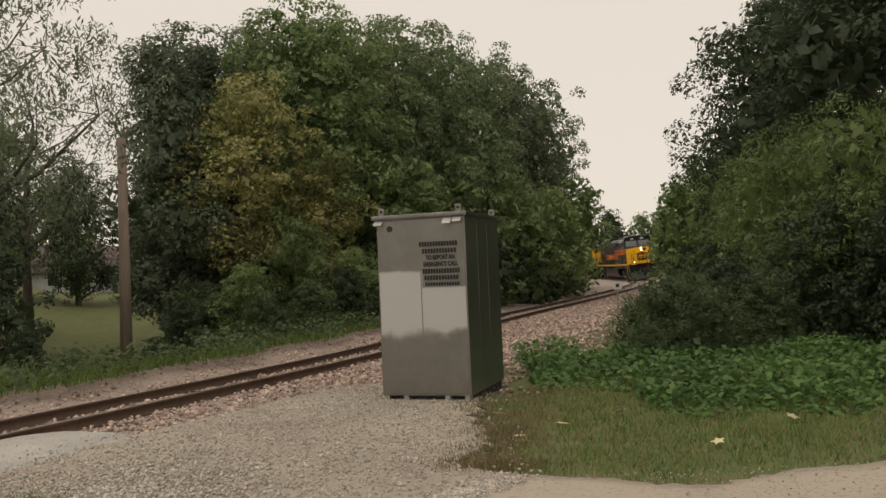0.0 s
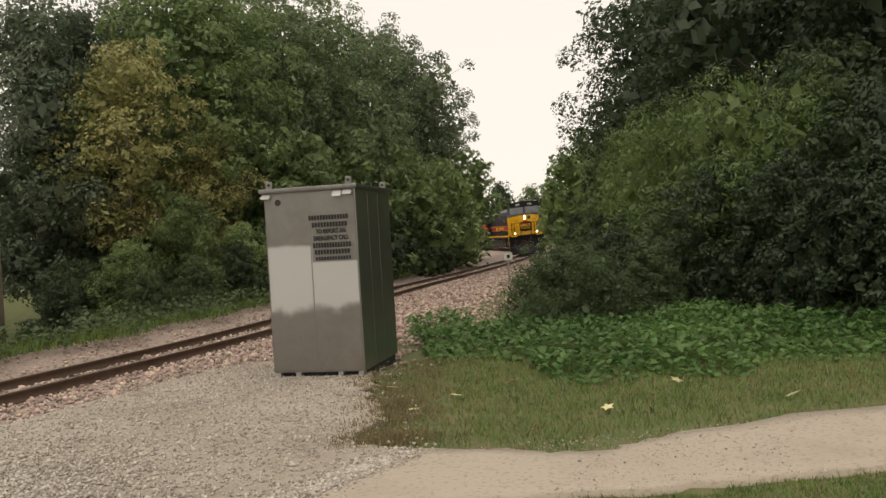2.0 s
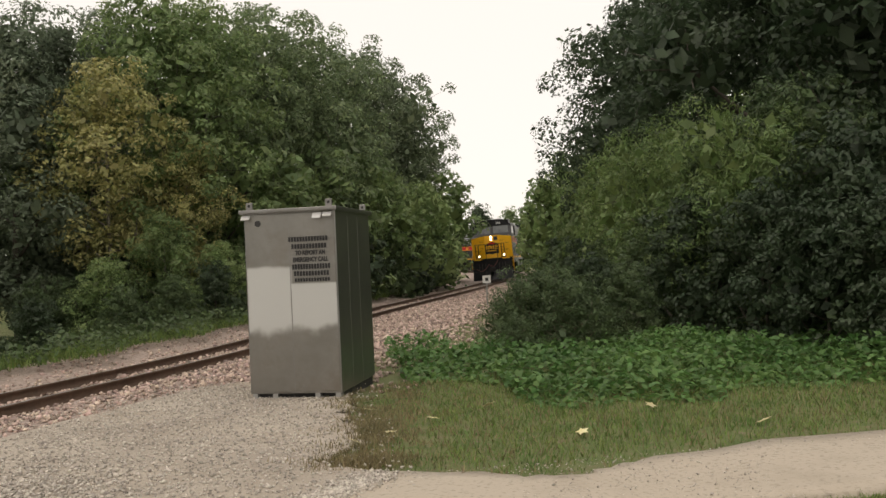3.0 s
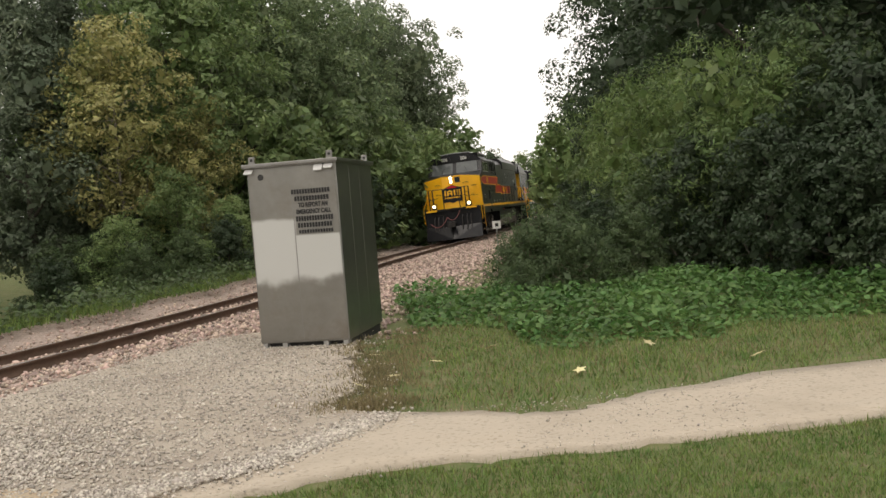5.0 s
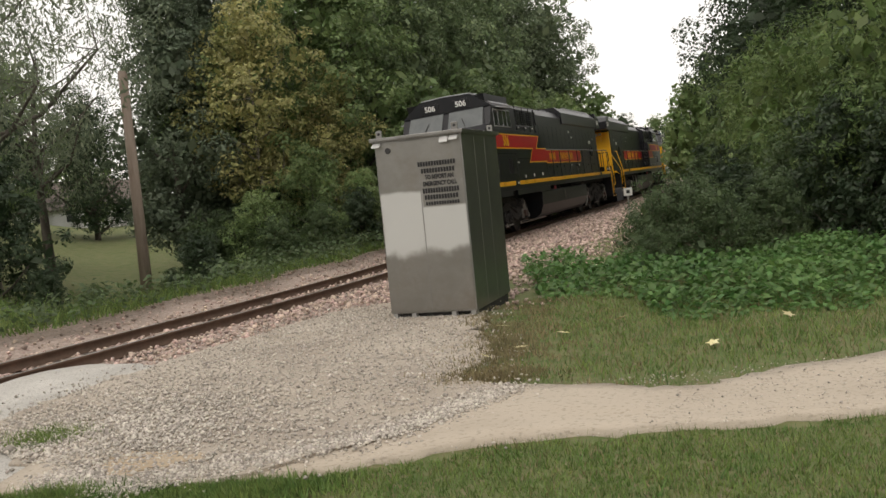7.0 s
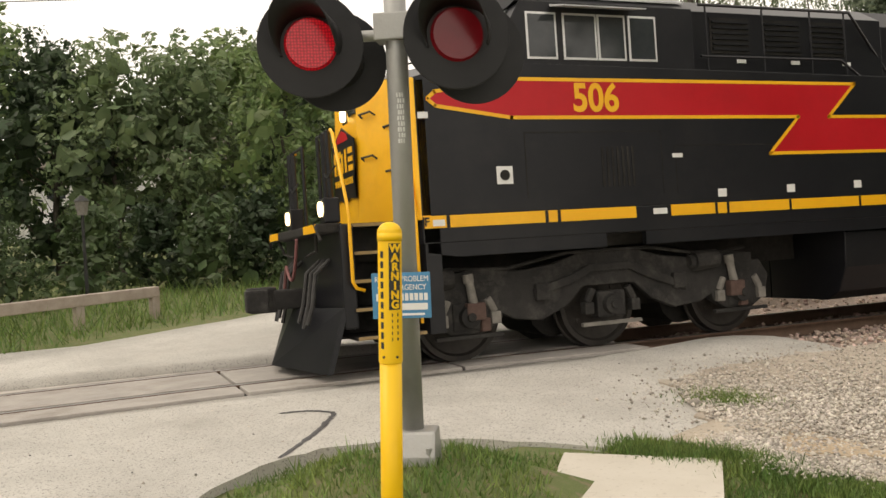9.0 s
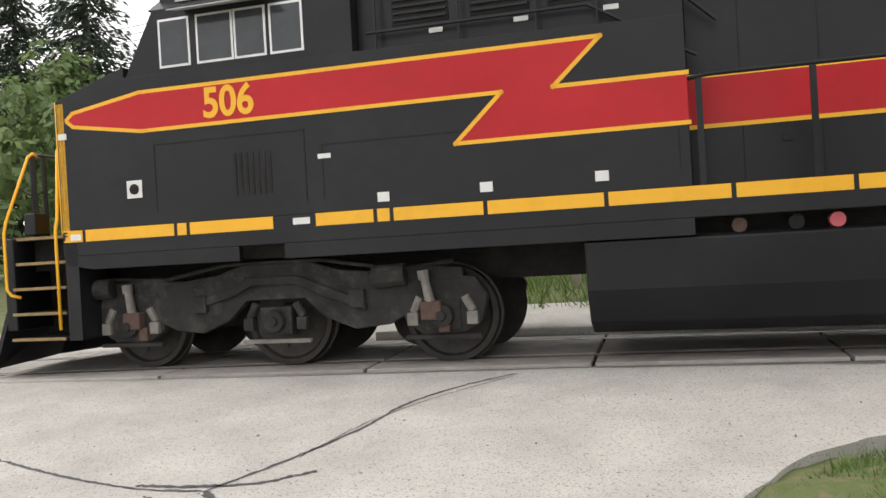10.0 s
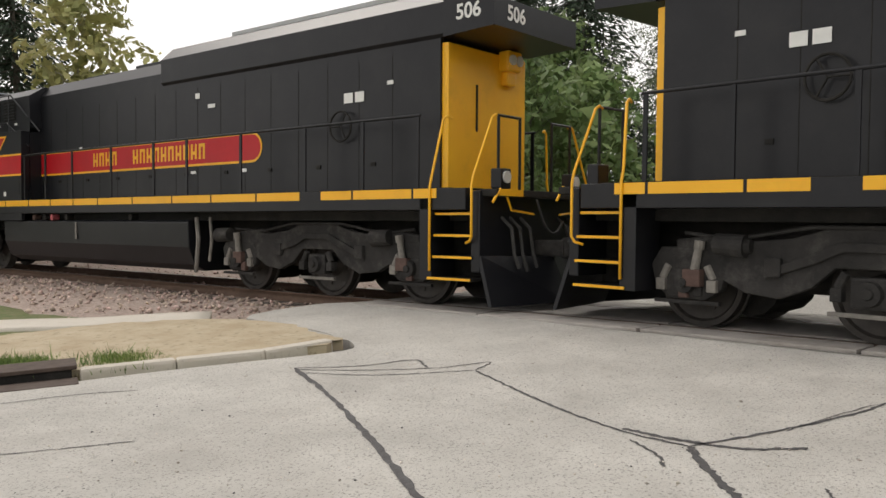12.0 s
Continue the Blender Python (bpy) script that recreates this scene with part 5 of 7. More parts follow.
# ---------- equipment cabinet ----------
def build_cabinet():
    w, d, h = 1.27, 1.7, 2.5
    c = empty("equipment_cabinet", pose(-0.98, 11.93, 0.0, 0, 0, -18.5), "tall weathered aluminium railway equipment cabinet with painted-over patch on gravel", "cabinet")
    # local: x along the front to the right, y into the depth, z up
    bm = bmesh.new()
    bx(bm, 0, w, 0, d, 0.09, h)
    part("body", bm, M["boxalu"], c, bevel=0.008)
    bm = bmesh.new()
    bx(bm, -0.05, w + 0.04, -0.06, d + 0.05, h, h + 0.045)
    bx(bm, -0.04, w + 0.03, -0.05, d + 0.04, h - 0.012, h)
    part("lid", bm, M["boxalu"], c, "overhanging sheet-metal lid", bevel=0.006)
    bm = bmesh.new()
    bx(bm, 0.02, w - 0.02, -0.012, 0.0, 0.12, h - 0.03)
    part("door", bm, M["boxdoor"], c, "front door with a band of brighter cover paint", bevel=0.004)
    for x in (0.62,):
        bm = bmesh.new()
        bx(bm, x, x + 0.012, -0.0135, -0.012, 0.13, h - 0.06)
        part("seam", bm, M["boxalu"], c)
    for y in (0.55, 1.05):
        bm = bmesh.new()
        bx(bm, w, w + 0.0025, y, y + 0.012, 0.12, h - 0.05)
        part("seam", bm, M["boxalu"], c)
    for x, y in ((0.06, 0.06), (w - 0.1, 0.06), (w - 0.06, d - 0.1), (0.06, d - 0.1)):
        bm = bmesh.new()
        bx(bm, x - 0.045, x + 0.045, y - 0.012, y + 0.012, h + 0.045, h + 0.15)
        bx(bm, x - 0.045, x + 0.045, y - 0.012, y + 0.06, h + 0.045, h + 0.058)
        lug = part("lifting_lug", bm, M["boxalu"], c, bevel=0.004)
        bm = bmesh.new()
        cyl(bm, (x, y - 0.014, h + 0.105), (x, y + 0.014, h + 0.105), 0.02)
        part("hole", bm, M["ink"], lug)
    bm = bmesh.new()
    cyl(bm, (0.2, -0.02, h - 0.14), (0.2, -0.008, h - 0.14), 0.042, n=20)
    part("vent_hole", bm, M["ink"], c, "round black hole")
    for x, dz in ((0.04, 0), (1.03, 0.02), (1.17, 0)):
        bm = bmesh.new()
        prism_x(bm, [(-0.012, h - 0.02), (-0.075, h - 0.075 - dz), (-0.075, h - 0.09 - dz), (-0.012, h - 0.06)], x - 0.06, x + 0.06)
        part("latch_cover", bm, M["silverpaint"], c, bevel=0.004)
    for x in (0.06, 0.34, w - 0.34, w - 0.06):
        bm = bmesh.new()
        bx(bm, x - 0.035, x + 0.035, 0.0, 0.14, -0.06, 0.09)
        part("foot", bm, M["galv"], c, bevel=0.004)
    bm = bmesh.new()
    bx(bm, 0.03, w - 0.03, 0.08, d - 0.05, -0.05, 0.09)
    part("plinth", bm, M["ink"], c)
    # stencilled notice: name, phone and street lines are bars
    face = lambda x, z: pose(x, -0.026, z, 90, 0, 0)
    def bars(z, x0, x1, hh, n):
        wd = (x1 - x0) / n
        for i in range(n):
            bm = bmesh.new()
            bx(bm, x0 + i * wd, x0 + (i + 0.72) * wd, -0.027, -0.0235, z - hh / 2, z + hh / 2)
            part("stencil_bar", bm, M["ink"], c)
    bars(2.13, 0.62, 1.17, 0.062, 14)
    bars(2.035, 0.66, 1.15, 0.062, 12)
    words("TO REPORT AN", 0.083, M["ink"], c, face(0.915, 1.945), wide=0.70, bold=0.003)
    words("EMERGENCY CALL", 0.083, M["ink"], c, face(0.915, 1.855), wide=0.70, bold=0.003)
    bars(1.765, 0.66, 1.19, 0.066, 14)
    bars(1.675, 0.68, 1.17, 0.062, 12)
    bars(1.59, 0.69, 1.18, 0.045, 13)


build_cabinet()


# ---------- crossing signals ----------
def lamp_head(parent, x, z, lit, back=False, y0=0.0, turn=0.0):
    """One flashing lamp: backing disc, hood and lens, facing local -y before its turn."""
    bm = bmesh.new()
    cyl(bm, (0, 0.05, 0), (0, 0.07, 0), 0.31, n=40)
    disc = part("backing", bm, M["lampblack"], parent, "round black backing disc", bevel=0.004, m=pose(x, y0, z, 0, 0, turn + (180 if back else 0)))
    bm = bmesh.new()
    cyl(bm, (0, 0.07, 0), (0, 0.17, 0), 0.17, 0.12, n=24)
    part("housing", bm, M["lampblack"], disc)
    bm = bmesh.new()
    cyl(bm, (0, 0.02, 0), (0, 0.05, 0), 0.142, 0.155, n=32)
    part("lens", bm, M["redlit"] if lit else M["reddim"], disc, "lit red lens" if lit else "dim red lens")
    bm = bmesh.new()
    prev = None
    for i in range(25):
        a = radians(-25 + 230 * i / 24)
        depth = 0.34 * max(0.12, math.sin(radians(180 * i / 24))) ** 0.6
        pr = [bm.verts.new((math.cos(a) * r, y, math.sin(a) * r)) for r, y in ((0.178, 0.05), (0.192, 0.05 - depth), (0.186, 0.05 - depth), (0.17, 0.05))]
        if prev:
            for q in range(4):
                bm.faces.new((prev[q], prev[(q + 1) % 4], pr[(q + 1) % 4], pr[q]))
        prev = pr
    part("hood", bm, M["lampblack"], disc, "black visor", smooth=True, m=pose(0, 0, 0, -12, 0, -27))


def build_mast(m, label, tall, lamp_z, lit, arm_only=False, crossbuck=0.0, turn=0.0):
    t = empty("crossing_signal", m, label, "crossing signal", "railway crossing signals")
    bm = bmesh.new()
    cyl(bm, (0, 0, 0.1), (0, 0, tall), 0.066, n=24)
    part("mast", bm, M["galv"], t, "galvanised steel mast", smooth=True)
    bm = bmesh.new()
    prism_x(bm, [(-0.16, -0.05), (0.16, -0.05), (0.15, 0.06), (0.09, 0.2), (-0.09, 0.2), (-0.15, 0.06)], -0.15, 0.15)
    part("base_casting", bm, M["galv"], t, "bolted cast base", bevel=0.02)
    for bxp in (-0.11, 0.11):
        for byp in (-0.13, 0.13):
            bm = bmesh.new()
            cyl(bm, (bxp, byp, 0.05), (bxp, byp, 0.11), 0.02, n=6)
            part("bolt", bm, M["galv"], t)
    bm = bmesh.new()
    cyl(bm, (-0.46, -0.02, lamp_z + 0.08), (0.4, -0.02, lamp_z + 0.08), 0.035, n=12)
    bx(bm, -0.12, 0.12, -0.09, 0.09, lamp_z + 0.04, lamp_z + 0.2)
    part("lamp_arm", bm, M["galv"], t, "cross arm with junction box", bevel=0.01)
    for x, l in ((-0.46, lit[0]), (0.4, lit[1])):
        lamp_head(t, x, lamp_z + 0.02, l, y0=-0.24, turn=turn)
        lamp_head(t, x + 0.04, lamp_z - 0.03, l and crossbuck < 3.9, back=True, y0=0.2, turn=turn)
    if crossbuck:
        for a in (45, -45):
            bm = bmesh.new()
            bx(bm, -0.6, 0.6, -0.09, -0.075, -0.11, 0.11)
            part("crossbuck_blade", bm, M["signwhite"], t, "faded white crossbuck blade", m=pose(0, 0, crossbuck, 0, a, 0))
    return t


near_mast = build_mast(pose(-3.82, 3.52, 0.27, 0, 0, 38) @ pose(0, 0, 0, 0, 0.2, 0), "galvanised crossing signal mast with flashing red lamps", 4.6, 2.5, (True, False), crossbuck=3.9, turn=17)
# the blue notice on the mast: phone lines are bars
bm = bmesh.new()
bx(bm, -0.2, 0.155, -0.085, -0.078, 0.885, 1.16)
notice = part("notice", bm, M["blue"], near_mast, "small blue notice with white lettering", bevel=0.002)
words("REPORT PROBLEM", 0.047, M["white"], near_mast, pose(-0.018, -0.088, 1.12, 90), wide=0.85)
words("OR EMERGENCY", 0.047, M["white"], near_mast, pose(-0.018, -0.088, 1.07, 90), wide=0.85)
for i in range(11):
    bm = bmesh.new()
    bx(bm, -0.175 + i * 0.029, -0.154 + i * 0.029, -0.0885, -0.0855, 0.992, 1.035)
    part("notice_bar", bm, M["white"], near_mast)
bm = bmesh.new()
bx(bm, -0.135, 0.135, -0.088, -0.0855, 0.935, 0.975)
part("notice_bar", bm, M["white"], near_mast)
bm = bmesh.new()
bx(bm, -0.165, 0.115, -0.088, -0.0855, 0.902, 0.916)
part("notice_bar", bm, M["white"], near_mast)

for i in range(9):
    bm = bmesh.new()
    z0 = 1.93 + i * 0.034
    for k in range(3):
        a0 = radians(-92 + k * 13 + (i % 2) * 4)
        a1 = a0 + radians(10 - (i * 3 + k * 2) % 5)
        bm.faces.new([bm.verts.new((0.0675 * math.cos(a), 0.0675 * math.sin(a), z)) for a, z in ((a0, z0), (a1, z0), (a1, z0 + 0.026), (a0, z0 + 0.026))])
    part("sticker_bar", bm, M["signwhite"], near_mast, "worn white sticker remains")

far_mast = build_mast(pose(-14.6, 2.9, -0.03, 0, 0, 72 + 180) @ pose(0, 0, 0, 0, 2.2, 0), "grey crossing signal mast with crossbuck and red lamps", 4.55, 2.35, (False, True), crossbuck=3.65)


def build_marker():
    t = empty("warning_post", pose(-2.897, 2.503, 0.0, 0, 0, 48) @ pose(0, 0, 0, 0, 2.2, 0), "bright yellow plastic pipeline warning marker post", "marker post")
    bm = bmesh.new()
    cyl(bm, (0, 0, -0.05), (0, 0, 1.17), 0.05, n=24)
    part("lower_tube", bm, M["postyellow"], t, smooth=True)
    bm = bmesh.new()
    cyl(bm, (0, 0, 1.12), (0, 0, 1.7), 0.0535, n=24)
    part("sleeve", bm, M["postyellow"], t, smooth=False)
    bm = bmesh.new()
    for k in range(5):
        a, b = radians(90 * k / 5), radians(90 * (k + 1) / 5)
        cyl(bm, (0, 0, 1.7 + 0.05 * math.sin(a)), (0, 0, 1.7 + 0.05 * math.sin(b)), 0.056 * math.cos(a), 0.056 * math.cos(b) + 1e-4, 24, caps=False)
    cyl(bm, (0, 0, 1.665), (0, 0, 1.7), 0.056, n=24)
    part("cap", bm, M["postyellow"], t, "domed cap", smooth=True)
    bm = bmesh.new()
    n = 8
    for i in range(n):
        a0, a1 = radians(-90 - 5 + 60 * i / n), radians(-90 - 5 + 60 * (i + 1) / n)
        v = [bm.verts.new((0.0545 * math.cos(a), 0.0545 * math.sin(a), z)) for a, z in ((a0, 1.36), (a1, 1.36), (a1, 1.655), (a0, 1.655))]
        bm.faces.new(v)
    part("warning_label", bm, M["ink"], t, "black vertical label")
    for i, ch in enumerate("WARNING"):
        words(ch, 0.05, M["postyellow"], t, pose(0.056 * math.cos(radians(-66)), 0.056 * math.sin(radians(-66)), 1.632 - i * 0.0415, 90, 0, 24), bold=0.002, name="letter")
    def mark(a0, a1, z0, z1):
        bm = bmesh.new()
        bm.faces.new([bm.verts.new((0.0545 * math.cos(a), 0.0545 * math.sin(a), z)) for a, z in ((a0, z0), (a1, z0), (a1, z1), (a0, z1))])
        part("print_mark", bm, M["ink"], t)
    for i in range(5):
        mark(radians(-82), radians(-48), 1.33 - i * 0.027, 1.344 - i * 0.027)
        for q in range(2):
            mark(radians(-140), radians(-122), 1.59 - i * 0.09 - q * 0.045, 1.62 - i * 0.09 - q * 0.045)
    for x in (-0.03, 0.03):
        bm = bmesh.new()
        cyl(bm, (x, -0.056, 1.15), (x, -0.05, 1.15), 0.006, n=8)
        part("screw", bm, M["ink"], t)


build_marker()


# ---------- poles, wires, sign, houses, guard rail, lamp ----------
def utility_pole(x, y, tall, lean, arms=1, label="weathered wooden utility pole with a crossarm", r=0.15, yaw=40, z=None):
    t = empty("utility_pole", pose(x, y, gz(x, y) if z is None else z, lean[0], lean[1], 0), label, "utility pole", "utility poles along the street")
    bm = bmesh.new()
    cyl(bm, (0, 0, -0.2), (0, 0, tall), r, r * 0.68, 14)
    part("pole", bm, M["polewood"], t, smooth=True)
    for i in range(arms):
        zz = tall - 0.35 - 0.9 * i
        bm = bmesh.new()
        bx(bm, -1.15, 1.15, -r - 0.1, -r, zz - 0.06, zz + 0.06)
        arm = part("crossarm", bm, M["polewood"], t, bevel=0.01, m=pose(0, 0, 0, 0, 0, yaw))
        for q in (-1.0, -0.5, 0.5, 1.0):
            bm = bmesh.new()
            cyl(bm, (q, -r - 0.05, zz + 0.06), (q, -r - 0.05, zz + 0.2), 0.045, 0.03, 8)
            part("insulator", bm, M["pale"], arm)
        for q in (-0.6, 0.6):
            bm = bmesh.new()
            cyl(bm, (q, -r - 0.04, zz - 0.05), (0, -r, zz - 0.65), 0.018, n=5)
            part("brace", bm, M["galv"], arm)
    return t


utility_pole(-9.75, 26.2, 7.5, (0, 0.5), 0, z=-1.3, label="short weathered grey utility pole without crossarm", r=0.19)
utility_pole(-12.6, 18.8, 9.2, (0, -0.6), 1, yaw=-20)
utility_pole(-29.7, 38.9, 7.6, (0, 0.3), 1, yaw=-20, r=0.17)
utility_pole(-37.5, 46.6, 6.6, (0, -0.3), 1, yaw=-20, r=0.16)
utility_pole(-52.5, 62.0, 7.0, (0, 0.2), 1, yaw=-20, r=0.16)


def wire(a, b, sag, r=0.012):
    a, b = Vector(a), Vector(b)
    pts = [a.lerp(b, i / 16) - Vector((0, 0, sag * 4 * (i / 16) * (1 - i / 16))) for i in range(17)]
    bm = bmesh.new()
    tube(bm, pts, r, 5)
    tagged(part("overhead_wire", bm, M["ink"]), "thin black overhead wire", "wire", "overhead wires")


for dx, z in ((-1.0, 8.95), (0.0, 8.95), (1.0, 8.95), (0, 7.6)):
    wire((-12.6 + dx, 18.8 - 0.3 * dx, z), (-29.7 + dx, 38.9 - 0.3 * dx, z), 0.4)
    wire((-12.6 + dx, 18.8 - 0.3 * dx, z), (-42 + dx, -18, z + 0.6), 0.7)
wire((-12.6, 18.8, 6.2), (-30, 18, 7.4), 0.3, 0.03)

# guy wire guard and low post by the pole
bm = bmesh.new()
tube(bm, [(-12.2, 18.6, 0), (-12.35, 18.7, 1.1), (-12.5, 18.78, 3.2)], 0.03, 6)
tagged(part("guy_wire", bm, M["white"]), "white guy wire guard at the pole foot", "guy wire")
bm = bmesh.new()
tube(bm, [(-11.7, 17.8, 0), (-11.7, 17.8, 0.75), (-11.55, 17.8, 0.9)], 0.05, 8)
tagged(part("bent_pipe", bm, M["pale"]), "short bent pale pipe in the grass", "pipe")


def trackside_sign():
    t = empty("trackside_sign", pose(6.1, 30.9, gz(6.1, 30.9), 0, 0, 10), "small faded white sign on a thin post beside the track", "sign")
    bm = bmesh.new()
    bx(bm, -0.025, 0.025, -0.02, 0.02, -0.1, 1.05)
    part("post", bm, M["galv"], t)
    bm = bmesh.new()
    bx(bm, -0.16, 0.16, -0.03, -0.022, 0.85, 1.13)
    part("plate", bm, M["signwhite"], t, bevel=0.003)
    bm = bmesh.new()
    bx(bm, -0.06, 0.06, -0.034, -0.0305, 0.93, 1.05)
    part("mark", bm, M["ink"], t)


trackside_sign()


def house(x, y, z, yaw, w, d, h, label, storeys=1, windows=3, porch=False):
    t = empty("house", pose(x, y, z, 0, 0, yaw), label, "house", "houses behind the trees")
    bm = bmesh.new()
    bx(bm, -w / 2, w / 2, 0, d, -0.5, h)
    v = [bm.verts.new(p) for p in ((-w / 2, 0, h), (-w / 2, d, h), (-w / 2, d / 2, h + d * 0.32), (w / 2, 0, h), (w / 2, d, h), (w / 2, d / 2, h + d * 0.32))]
    bm.faces.new((v[0], v[1], v[2]))
    bm.faces.new((v[3], v[5], v[4]))
    part("wall", bm, M["siding"], t)
    bm = bmesh.new()
    e = 0.45
    for sgn in (0, 1):
        y0 = -e if sgn == 0 else d + e
        q = [(-w / 2 - e, y0, h - e * 0.64), (w / 2 + e, y0, h - e * 0.64), (w / 2 + e, d / 2, h + d * 0.32 + 0.03), (-w / 2 - e, d / 2, h + d * 0.32 + 0.03)]
        lo = [bm.verts.new(p) for p in q]
        hi = [bm.verts.new((p[0], p[1], p[2] + 0.14)) for p in q]
        for i in range(4):
            bm.faces.new((lo[i], lo[(i + 1) % 4], hi[(i + 1) % 4], hi[i]))
        bm.faces.new(lo[::-1])
        bm.faces.new(hi)
    roof = part("roof", bm, M["roofing"], t)
    bm = bmesh.new()
    bx(bm, w * 0.2, w * 0.2 + 0.6, d * 0.55, d * 0.55 + 0.6, h, h + d * 0.32 + 0.8)
    part("chimney", bm, M["rustyred"], roof)
    for s in range(storeys):
        for i in range(windows):
            xx = -w / 2 + w * (i + 0.5) / windows
            zz = 0.9 + s * 2.7
            bm = bmesh.new()
            bx(bm, xx - 0.5, xx + 0.5, -0.05, 0.02, zz, zz + 1.35)
            win = part("window", bm, M["white"], t, bevel=0.01)
            for q in (0, 1):
                bm = bmesh.new()
                bx(bm, xx - 0.43, xx + 0.43, -0.065, -0.045, zz + 0.07 + q * 0.62, zz + 0.65 + q * 0.62)
                part("pane", bm, M["darkglass"], win)
    if porch:
        bm = bmesh.new()
        bx(bm, -w / 2, w / 2, -1.8, 0, 2.3, 2.45)
        bx(bm, -w / 2, w / 2, -1.8, -1.72, 0.5, 0.62)
        for i in range(9):
            xx = -w / 2 + 0.05 + (w - 0.1) * i / 8
            bx(bm, xx - 0.05, xx + 0.05, -1.8, -1.7, -0.3, 2.3)
        part("porch", bm, M["siding"], t, "white railed porch")


hx, hy = polar(21.6, 92)
house(hx, hy, 1.0, 10, 7, 6, 2.6, "white single-storey house with brown roof behind a lawn", 1, 4)
hx, hy = polar(25.2, 84)
house(hx, hy, 0.9, 20, 10, 7, 2.3, "low white house beyond the lawn", 1, 4)
hx, hy = polar(64, 47)
house(hx, hy, -0.4, 62, 11, 8, 5.4, "white two-storey house with railed porch behind trees", 2, 4, True)
hx, hy = polar(73, 66)
house(hx, hy, 0, 70, 10, 8, 3.0, "pale house far behind the trees", 1, 3)


def guard_rail(x0, y0, x1, y1):
    t = empty("guard_rail", pose(x0, y0, gz(x0, y0), 0, 0, math.degrees(math.atan2(y1 - y0, x1 - x0))), "weathered timber guard rail on posts beside the street", "guard rail")
    L = math.hypot(x1 - x0, y1 - y0)
    bm = bmesh.new()
    bx(bm, 0, L, -0.08, 0.08, 0.42, 0.62)
    part("beam", bm, M["guard"], t, bevel=0.02)
    n = int(L / 2.2) + 1
    for i in range(n + 1):
        bm = bmesh.new()
        bx(bm, L * i / n * 0.98, L * i / n * 0.98 + 0.16, -0.07, 0.07, -0.3, 0.5)
        part("post", bm, M["guard"], t, bevel=0.015)


a, b = polar(63.5, 17.3), polar(73, 15.6)
guard_rail(*a, *b)
a, b = polar(74.4, 16.4), polar(78.5, 16.8)
guard_rail(*a, *b)


def street_lamp(x, y):
    t = empty("street_lamp", pose(x, y, gz(x, y)), "small black lantern lamp post among bushes", "street lamp")
    bm = bmesh.new()
    cyl(bm, (0, 0, -0.1), (0, 0, 2.1), 0.045, 0.035, 10)
    part("post", bm, M["ink"], t)
    bm = bmesh.new()
    cyl(bm, (0, 0, 2.1), (0, 0, 2.42), 0.11, 0.17, 8)
    part("lantern", bm, M["pale"], t, "frosted lantern glass")
    bm = bmesh.new()
    cyl(bm, (0, 0, 2.42), (0, 0, 2.56), 0.19, 0.03, 8)
    part("cap", bm, M["ink"], t)


street_lamp(*polar(67.6, 21.5))
bm = bmesh.new()
bx(bm, -0.16, 0.16, -0.02, 0.02, 0.5, 1.0)
bx(bm, -0.04, 0.04, -0.02, 0.02, -0.1, 0.5)
xx, yy = polar(47.6, 27)
tagged(part("yard_sign", bm, M["signwhite"], m=pose(xx, yy, gz(xx, yy), 0, 0, 45)), "small pale yard sign in the grass", "sign")


# ---------- locomotives ----------
# local space: x forward from the nose corner, y towards the left of travel (the camera's side), z up from the rail
AXLES = (0.62, 2.52, 4.48, 14.8, 16.85, 18.9)


def P2(u):
    return -u


def decal_y(name, pts, y, mat, parent, label="", thick=0.004):
    """A flat painted shape on a side: outline in u (behind the nose) and z."""
    bm = bmesh.new()
    s = 1 if y > 0 else -1
    prism_y(bm, [(-u, z) for u, z in pts], y, y + s * thick)
    return part(name, bm, mat, parent, label)


def line_y(pts, half, y, mat, parent):
    """A painted line of even width along an open outline in u, z."""
    bm = bmesh.new()
    s = 1 if y > 0 else -1
    for (u0, z0), (u1, z1) in zip(pts, pts[1:]):
        d = Vector((u1 - u0, z1 - z0))
        L = d.length
        d /= L
        n = Vector((-d.y, d.x))
        e = half if L > 0.2 else half * 0.16
        q = [Vector((u0, z0)) - d * e + n * half, Vector((u1, z1)) + d * e + n * half, Vector((u1, z1)) + d * e - n * half, Vector((u0, z0)) - d * e - n * half]
        prism_y(bm, [(-p.x, p.y) for p in q], y, y + s * 0.003)
    return part("pinstripe", bm, mat, parent)


